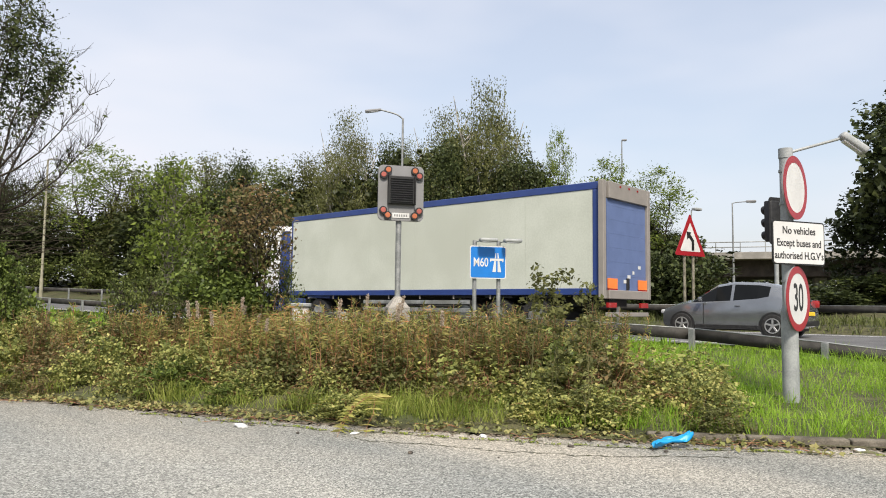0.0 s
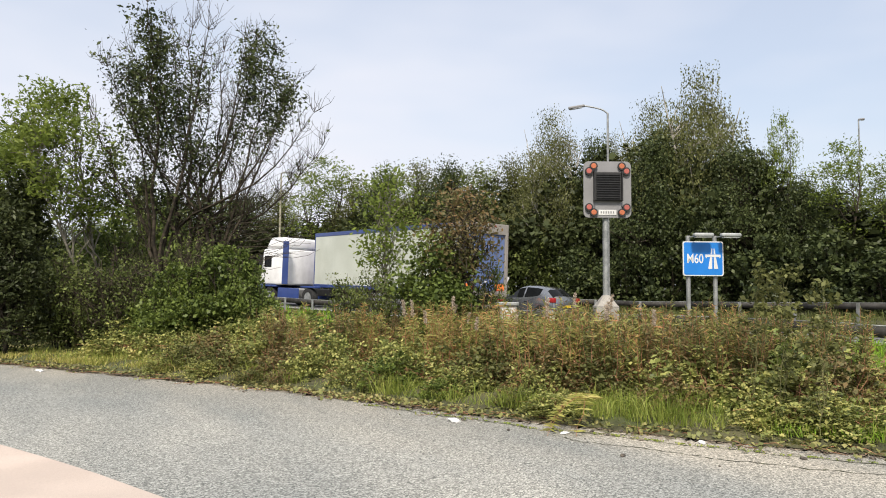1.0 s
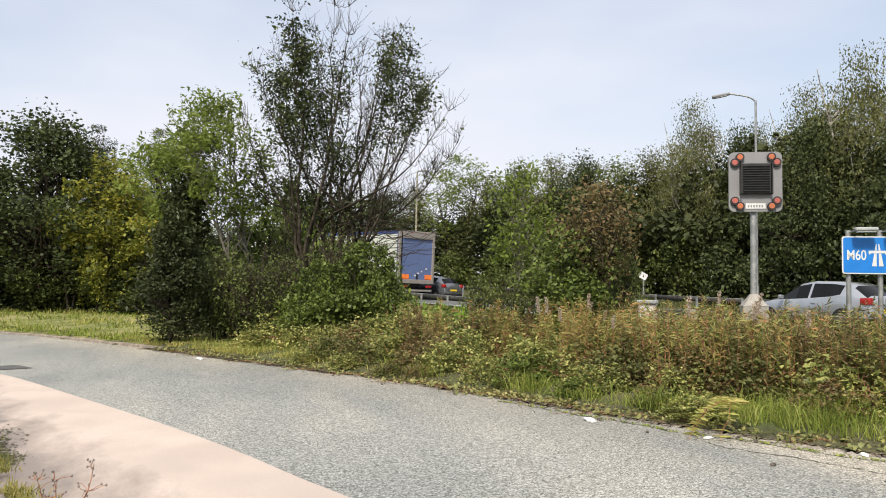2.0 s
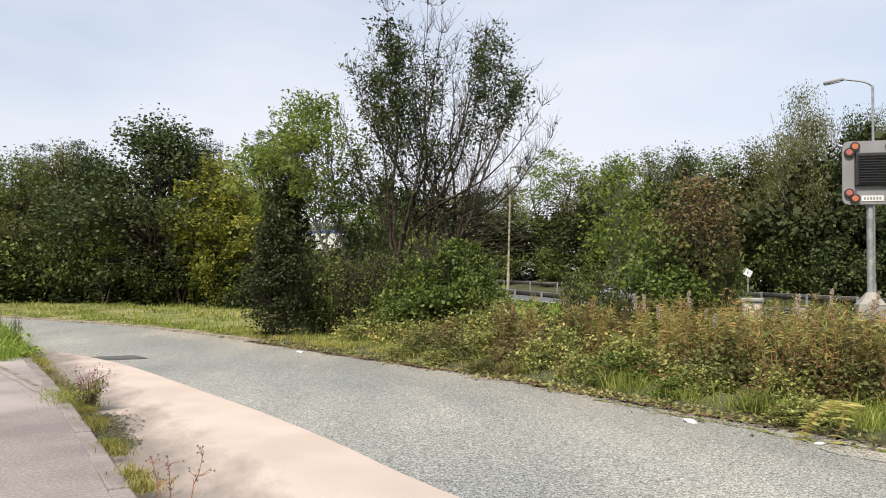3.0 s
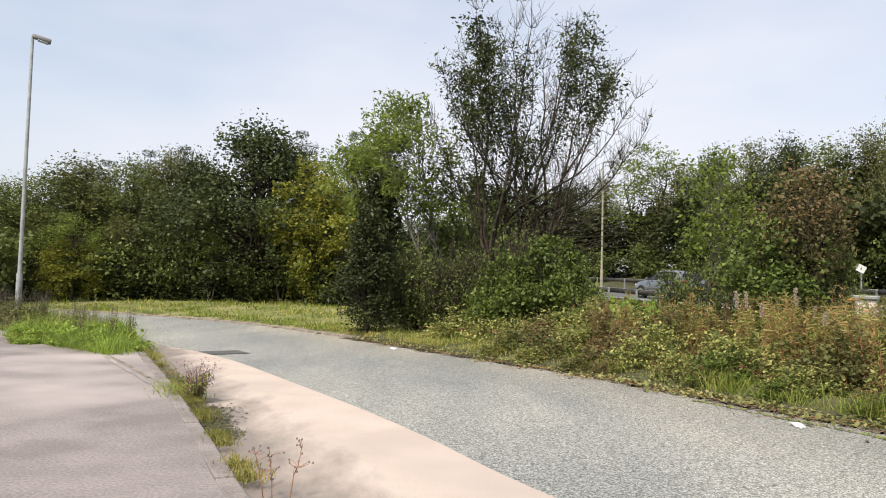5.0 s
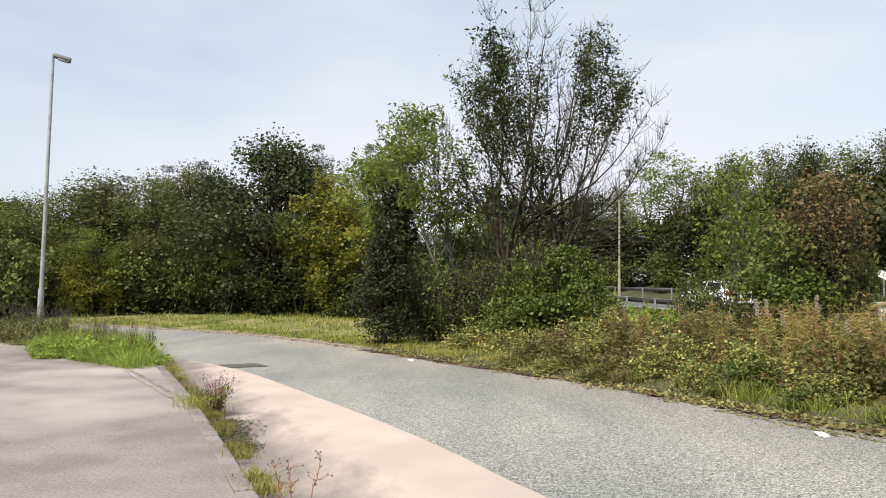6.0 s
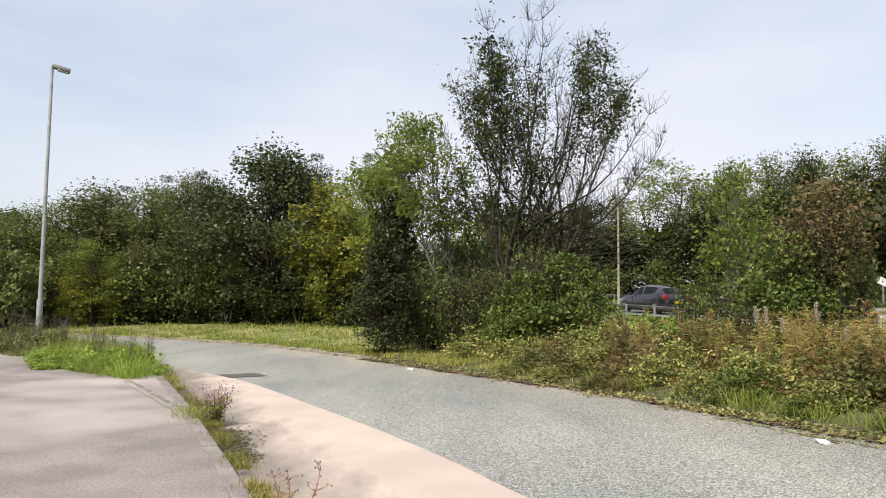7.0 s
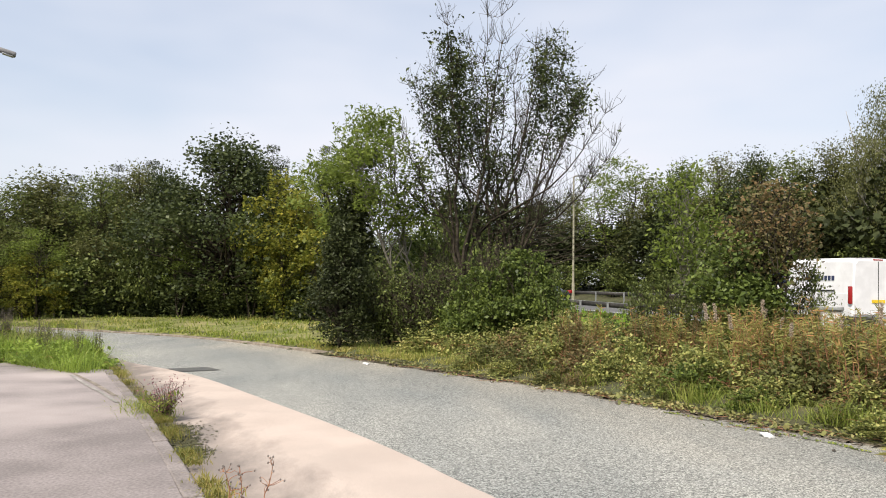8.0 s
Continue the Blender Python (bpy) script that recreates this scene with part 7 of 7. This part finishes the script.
def van():
    t = thing("panel_van", "tall white panel van with navy side stripe", "van")
    V = [(3.0, 0.7, 0.42, 0.75, 0.8, 0.6), (2.9, 0.88, 0.3, 0.95, 1.0, 0.72), (2.55, 0.97, 0.28, 1.12, 1.2, 0.76), (2.2, 1.0, 0.28, 1.22, 1.32, 0.8), (1.55, 1.02, 0.28, 1.28, 2.16, 0.78), (1.3, 1.02, 0.28, 1.3, 2.34, 0.8),
         (1.05, 1.02, 0.28, 1.3, 2.46, 0.84), (0.5, 1.025, 0.28, 1.3, 2.54, 0.86), (-2.7, 1.025, 0.28, 1.3, 2.54, 0.86), (-2.95, 1.02, 0.3, 1.3, 2.5, 0.84), (-3.0, 0.98, 0.34, 1.3, 2.44, 0.8)]
    CARS["van"] = (t, [])
    rings = []
    for y, w, zb, belt, top, wt in V:
        half = [(0, zb), (w - 0.08, zb), (w - 0.01, zb + 0.1), (w, 0.8), (w, belt), (w - 0.02, belt + 0.01), (wt + 0.1, top - 0.16), (wt - 0.02, top - 0.03), (0, top)]
        rings.append([(x, y, z) for x, z in half + [(-x, z) for x, z in half[-2:0:-1]]])
    n = 16
    P = np.array(rings).reshape(-1, 3)
    body, gl = [], {}
    for i in range(len(V) - 1):
        for k in range(n):
            q = (i * n + k, i * n + (k + 1) % n, (i + 1) * n + (k + 1) % n, (i + 1) * n + k)
            kk = k if k < 8 else 15 - k
            if kk == 5 and i in (3, 4):
                gl.setdefault(("s", k < 8), []).append(q)
            elif kk in (6, 7) and i == 3:
                gl.setdefault(("w",), []).append(q)
            else:
                body.append(q)
    me = bpy.data.meshes.new("body")
    me.from_pydata([tuple(v) for v in P], [], body + [tuple(range(n))[::-1], tuple((len(V) - 1) * n + k for k in range(n))])
    me.materials.append(PAINT_WHITE)
    smooth_all(me)
    b = new("body", me)
    b.parent = t
    b.modifiers.new("crisp", "EDGE_SPLIT").split_angle = radians(35)
    for key, qs in gl.items():
        idx = sorted({v for q in qs for v in q})
        mp = {v: a for a, v in enumerate(idx)}
        raw_part("door_window" if key[0] == "s" else "windscreen", P[idx], [[mp[v] for v in q] for q in qs], GLASS, t)
    for side in (-1, 1):
        x = side * 1.026
        part("tail_lamp", box_bm(x - 0.07, x + 0.012, -3.012, -2.86, 0.95, 1.55, 0.03, 2), LAMPRED, t, "tall red tail lamp", True)
        part("rub_strip", box_bm(x - 0.02, x + 0.014, -2.6, 2.0, 0.68, 0.82, 0.01, 1), SIGNGREY, t)
        part("slide_rail", box_bm(x - 0.01, x + 0.012, -2.2, -0.6, 1.36, 1.41, 0.005, 1), BLACK, t)
        part("door_mirror", box_bm(x + side * 0.1 - 0.1, x + side * 0.1 + 0.1, 1.95, 2.08, 1.25, 1.6, 0.03, 2), BLACK, t, "", True)
        s = part("side_stripe", outline_bm([(0.15, 1.55), (1.15, 1.55), (1.0, 2.05), (0.1, 2.05)], 0.004), NAVY, t, "navy blue flash behind the door")
        s.matrix_basis = Matrix.Translation((side * 0.995, 0, 0.0)) @ Matrix.Rotation(radians(90), 4, "Z") @ Matrix.Rotation(radians(0), 4, "X")
        for k in range(8):
            part("lettering_bar", box_bm(side * 1.0 - 0.008, side * 1.0 + 0.016, -0.95 - 0.17 * k, -0.84 - 0.17 * k, 1.74, 1.9), NAVY, t, "dark bar of unread lettering")
        for yy in (1.95, -1.75):
            wh = part("wheel", cyl_bm((side * 0.78, yy, 0.34), (side * 1.0, yy, 0.34), 0.22, None, 18), ALLOY, t)
            part("tyre", ring_tyre(side * 0.77, side * 1.01, yy, 0.34, 0.22), RUBBER, wh, "", True)
            part("wheel_arch", cyl_bm((side * 0.85, yy, 0.36), (side * 1.03, yy, 0.36), 0.4, None, 24), BLACK, t)
    part("rear_bumper", box_bm(-0.95, 0.95, -3.08, -2.95, 0.4, 0.62, 0.03, 2), SIGNGREY, t)
    part("number_plate", box_bm(-0.26, 0.26, -3.02, -2.99, 1.0, 1.11), PLATE, t)
    part("door_seam", box_bm(-0.012, 0.012, -3.008, -2.99, 0.6, 2.4), BLACK, t)
    part("high_brake_lamp", box_bm(-0.2, 0.2, -3.0, -2.93, 2.42, 2.48, 0.01, 1), LAMPRED, t)
    return t


def ring_tyre(x0, x1, y, z, r0, r=0.34):
    b = bmesh.new()
    pr = [(x0, r0), (x0, r * 0.94), (x0 * 0.8 + x1 * 0.2, r), (x0 * 0.2 + x1 * 0.8, r), (x1, r * 0.94), (x1, r0)]
    rows = [[b.verts.new((px, y + q * math.cos(2 * math.pi * k / 28), z + q * math.sin(2 * math.pi * k / 28))) for k in range(28)] for px, q in pr]
    for a in range(5):
        for k in range(28):
            b.faces.new((rows[a][k], rows[a][(k + 1) % 28], rows[a + 1][(k + 1) % 28], rows[a + 1][k]))
    return b


van()


def trailer():
    """A box trailer, 13.6 m; its rear end is at y = 0."""
    t = thing("box_trailer", "long cream box trailer with blue edges and shutter", "trailer")
    W, L, z0, z1 = 1.275, 13.6, 1.06, 4.12
    for side in (-1, 1):
        x = side * W
        for k in range(6):
            y0, y1 = 0.33 + k * 2.2, 0.33 + (k + 1) * 2.2 - 0.004
            part("side_panel", box_bm(x - 0.03, x + 0.0, y0, y1, z0 + 0.2, z1 - 0.2), CURTAIN, t, "cream side panel")
        part("top_rail", box_bm(x - 0.05, x + 0.012, 0.12, L, z1 - 0.2, z1, 0.012, 1), TRUCKBLUE, t, "blue top rail")
        part("bottom_rail", box_bm(x - 0.05, x + 0.012, 0.12, L, z0 + 0.02, z0 + 0.2, 0.012, 1), TRUCKBLUE, t, "blue bottom rail")
        part("corner_post", box_bm(x - 0.05, x + 0.014, 0.1, 0.33, z0 + 0.2, z1 - 0.2, 0.012, 1), TRUCKBLUE, t, "blue corner post")
        part("front_post", box_bm(x - 0.05, x + 0.014, L - 0.07, L, z0 + 0.2, z1 - 0.2, 0.01, 1), TRUCKBLUE, t)
        part("rear_frame_post", box_bm(x - 0.16, x + 0.002, -0.06, 0.1, z0 - 0.08, z1 + 0.02, 0.015, 1), FRAMEGREY, t)
        part("side_guard", box_bm(x - 0.04, x - 0.01, 4.6, 9.4, 0.55, 0.68, 0.01, 1), GALV, t)
        part("side_guard", box_bm(x - 0.04, x - 0.01, 4.6, 9.4, 0.8, 0.92, 0.01, 1), GALV, t)
        for k in range(9):
            part("strap", box_bm(x - 0.004, x + 0.016, 0.9 + 1.45 * k, 0.95 + 1.45 * k, z0 - 0.1, z0 + 0.16), FRAMEGREY, t)
        for k in range(3):
            yy = 2.2 + 1.32 * k
            wh = part("wheel", cyl_bm((x - side * 0.36, yy, 0.5), (x - side * 0.06, yy, 0.5), 0.29, None, 20), GALV, t)
            part("tyre", ring_tyre(x - side * 0.38, x - side * 0.03, yy, 0.5, 0.29, 0.5), RUBBER, wh, "", True)
            part("mudguard", box_bm(x - side * 0.2 - 0.19, x - side * 0.2 + 0.19, yy - 0.5, yy + 0.5, 1.0, 1.04), BLACK, t)
        part("tail_lamp", box_bm(side * 0.92 - 0.22, side * 0.92 + 0.22, -0.05, 0.04, 0.74, 0.88, 0.015, 1), LAMPRED, t)
        part("hazard_board", box_bm(side * 0.86 - 0.25, side * 0.86 + 0.25, -0.02, -0.012 + 0.02, z0 + 0.2, z0 + 0.47), ORANGE, t, "orange reflective board")
        part("red_board_edge", box_bm(side * 0.86 - 0.25, side * 0.86 + 0.25, -0.024, 0.0, z0 + 0.14, z0 + 0.195), LAMPRED, t)
    part("roof", box_bm(-W + 0.05, W - 0.05, 0.1, L, z1 - 0.05, z1 - 0.005), CURTAIN, t)
    part("headboard", box_bm(-W + 0.05, W - 0.05, L - 0.06, L, z0 + 0.2, z1 - 0.05), TRUCKBLUE, t)
    part("rear_header", box_bm(-W + 0.16, W - 0.16, -0.06, 0.1, z1 - 0.44, z1 + 0.02, 0.015, 1), FRAMEGREY, t)
    part("rear_sill", box_bm(-W + 0.16, W - 0.16, -0.06, 0.1, z0 - 0.08, z0 + 0.16, 0.015, 1), FRAMEGREY, t)
    for k in range(7):
        za, zb = z0 + 0.16 + 0.38 * k, z0 + 0.16 + 0.38 * (k + 1) - 0.002
        part("shutter_slat", box_bm(-W + 0.16, W - 0.16, 0.02, 0.06, za, min(zb, z1 - 0.44), 0.002, 1), SHUTTER, t, "blue shutter slat")
    for x, w_, z in ((0.1, 0.16, 0.5), (0.36, 0.1, 0.62), (-0.1, 0.2, 0.36), (0.72, 0.14, 0.78)):
        part("sticker", box_bm(x - w_ / 2, x + w_ / 2, 0.008, 0.02, z0 + z, z0 + z + 0.09), WHITE, t)
    part("latch", box_bm(-0.06, 0.06, -0.03, 0.02, z0 + 0.18, z0 + 0.5, 0.01, 1), BLACK, t)
    part("under_run_bar", box_bm(-1.15, 1.15, -0.05, 0.06, 0.5, 0.62, 0.015, 1), FRAMEGREY, t)
    part("chassis", box_bm(-0.5, 0.5, 0.3, L - 0.6, 0.78, z0 + 0.02), BLACK, t)
    part("axle", box_bm(-1.0, 1.0, 2.0, 5.1, 0.4, 0.62, 0.02, 1), BLACK, t)
    part("floor", box_bm(-W + 0.05, W - 0.05, 0.1, L, z0, z0 + 0.1), BLACK, t)
    for k in range(3):
        part("roof_bow_light", box_bm(-0.5 + 0.5 * k - 0.04, -0.5 + 0.5 * k + 0.04, -0.07, -0.05, z1 - 0.1, z1 - 0.05), LAMPRED, t)
    CARS["trailer"] = (t, [])


trailer()


def tractor():
    """The tractor unit; y = 0 is the back of its cab."""
    t = thing("tractor_unit", "white lorry cab with dark blue chassis skirts", "lorry")
    W = 1.22
    b = box_bm(-W, W, 0.0, 2.15, 1.15, 3.2, 0.12, 3)
    for v in b.verts:
        if v.co.y > 1.4:
            v.co.y -= max(0, v.co.z - 1.9) * 0.2
    part("cab", b, PAINT_WHITE, t, "white cab", True)
    b = box_bm(-W + 0.04, W - 0.04, 0.0, 1.75, 3.19, 3.85, 0.14, 3)
    for v in b.verts:
        if v.co.y > 0.9:
            v.co.y -= max(0, v.co.z - 3.2) * 0.75
    part("roof_fairing", b, PAINT_WHITE, t, "", True)
    for side in (-1, 1):
        x = side * W
        part("side_window", box_bm(x - 0.012, x + 0.006, 1.05, 1.72, 2.15, 2.8, 0.004, 1), GLASS, t)
        part("door_mirror", box_bm(x + side * 0.14 - 0.09, x + side * 0.14 + 0.09, 1.85, 1.98, 2.1, 2.8, 0.03, 2), BLACK, t)
        part("side_fairing", box_bm(x - 0.05, x + 0.0, -0.55, -0.02, 1.2, 3.6, 0.02, 1), TRUCKBLUE, t, "dark blue side fairing")
        part("skirt", box_bm(x - 0.05, x + 0.01, -1.6, 0.3, 0.38, 1.0, 0.03, 1), TRUCKBLUE, t)
        part("step", box_bm(x - 0.06, x + 0.012, 1.75, 2.15, 0.36, 1.14, 0.03, 1), TRUCKBLUE, t)
        for yy in (1.2, -2.3):
            part("wheel_arch", box_bm(x - side * 0.2 - 0.21, x - side * 0.2 + 0.21, yy - 0.62, yy + 0.62, 1.04, 1.14, 0.02, 1), TRUCKBLUE, t)
            wh = part("wheel", cyl_bm((x - side * 0.34, yy, 0.52), (x - side * 0.04, yy, 0.52), 0.3, None, 20), GALV, t)
            part("tyre", ring_tyre(x - side * 0.36, x - side * 0.02, yy, 0.52, 0.3, 0.52), RUBBER, wh, "", True)
    part("windscreen", box_bm(-1.05, 1.05, 1.98, 2.06, 2.15, 2.95, 0.01, 1), GLASS, t).matrix_basis = Matrix.Translation((0, 0.09, -0.1))
    part("bumper", box_bm(-W, W, 1.9, 2.22, 0.36, 1.14, 0.06, 2), TRUCKBLUE, t)
    part("chassis", box_bm(-0.45, 0.45, -3.2, 1.9, 0.62, 1.0, 0.02, 1), BLACK, t)
    part("fuel_tank", box_bm(-1.15, -0.6, -1.4, -0.3, 0.45, 1.0, 0.1, 3), ALLOY, t)
    CARS["tractor"] = (t, [])


tractor()


def motions():
    """Everything that drives: place along the carriageway, time by time."""
    def drive(key, s_at_0, speed, m, spin=True):
        t, wheels = CARS[key]
        rows = []
        for k in range(33):
            tt = 0.25 * k
            s = s_at_0 + speed * tt
            x, y, z = main_pt(s, m, 0.003)
            z2 = main_pt(s + 1.0, m)[2]
            rows.append((tt, pose(x, y, z, math.degrees(math.atan(z2 - z + 0.003)), 0, main_turn(s))))
        walk(t, rows)
        if spin:
            for wh, at, wr in wheels:
                # the five-spoked wheel looks the same every 72 degrees
                per = (math.degrees(speed / wr) / 30) % 72
                walk(wh, [(k / 30, pose(*at, -per * k)) for k in range(241)])

    drive("trailer", 11.5, 15.95, 1.83)
    drive("tractor", 11.5 + 14.25, 15.95, 1.83)
    drive("silver", 9.6, 17.8, 4.75)
    drive("pale", 32.8 - 15 * 3.0, 15.0, 1.83)
    drive("grey", 21.2 - 16.5 * 4.0, 16.5, 1.83)
    drive("white", 33.0 - 13.8 * 5.8, 13.8, 1.83)
    drive("dark", 27.0 - 17.0 * 6.2, 17.0, 1.83)
    drive("saloon", 27.3 - 17.0 * 6.85, 17.0, 1.83)
    drive("van", 21.6 - 17.0 * 7.7, 17.0, 1.83)


motions()
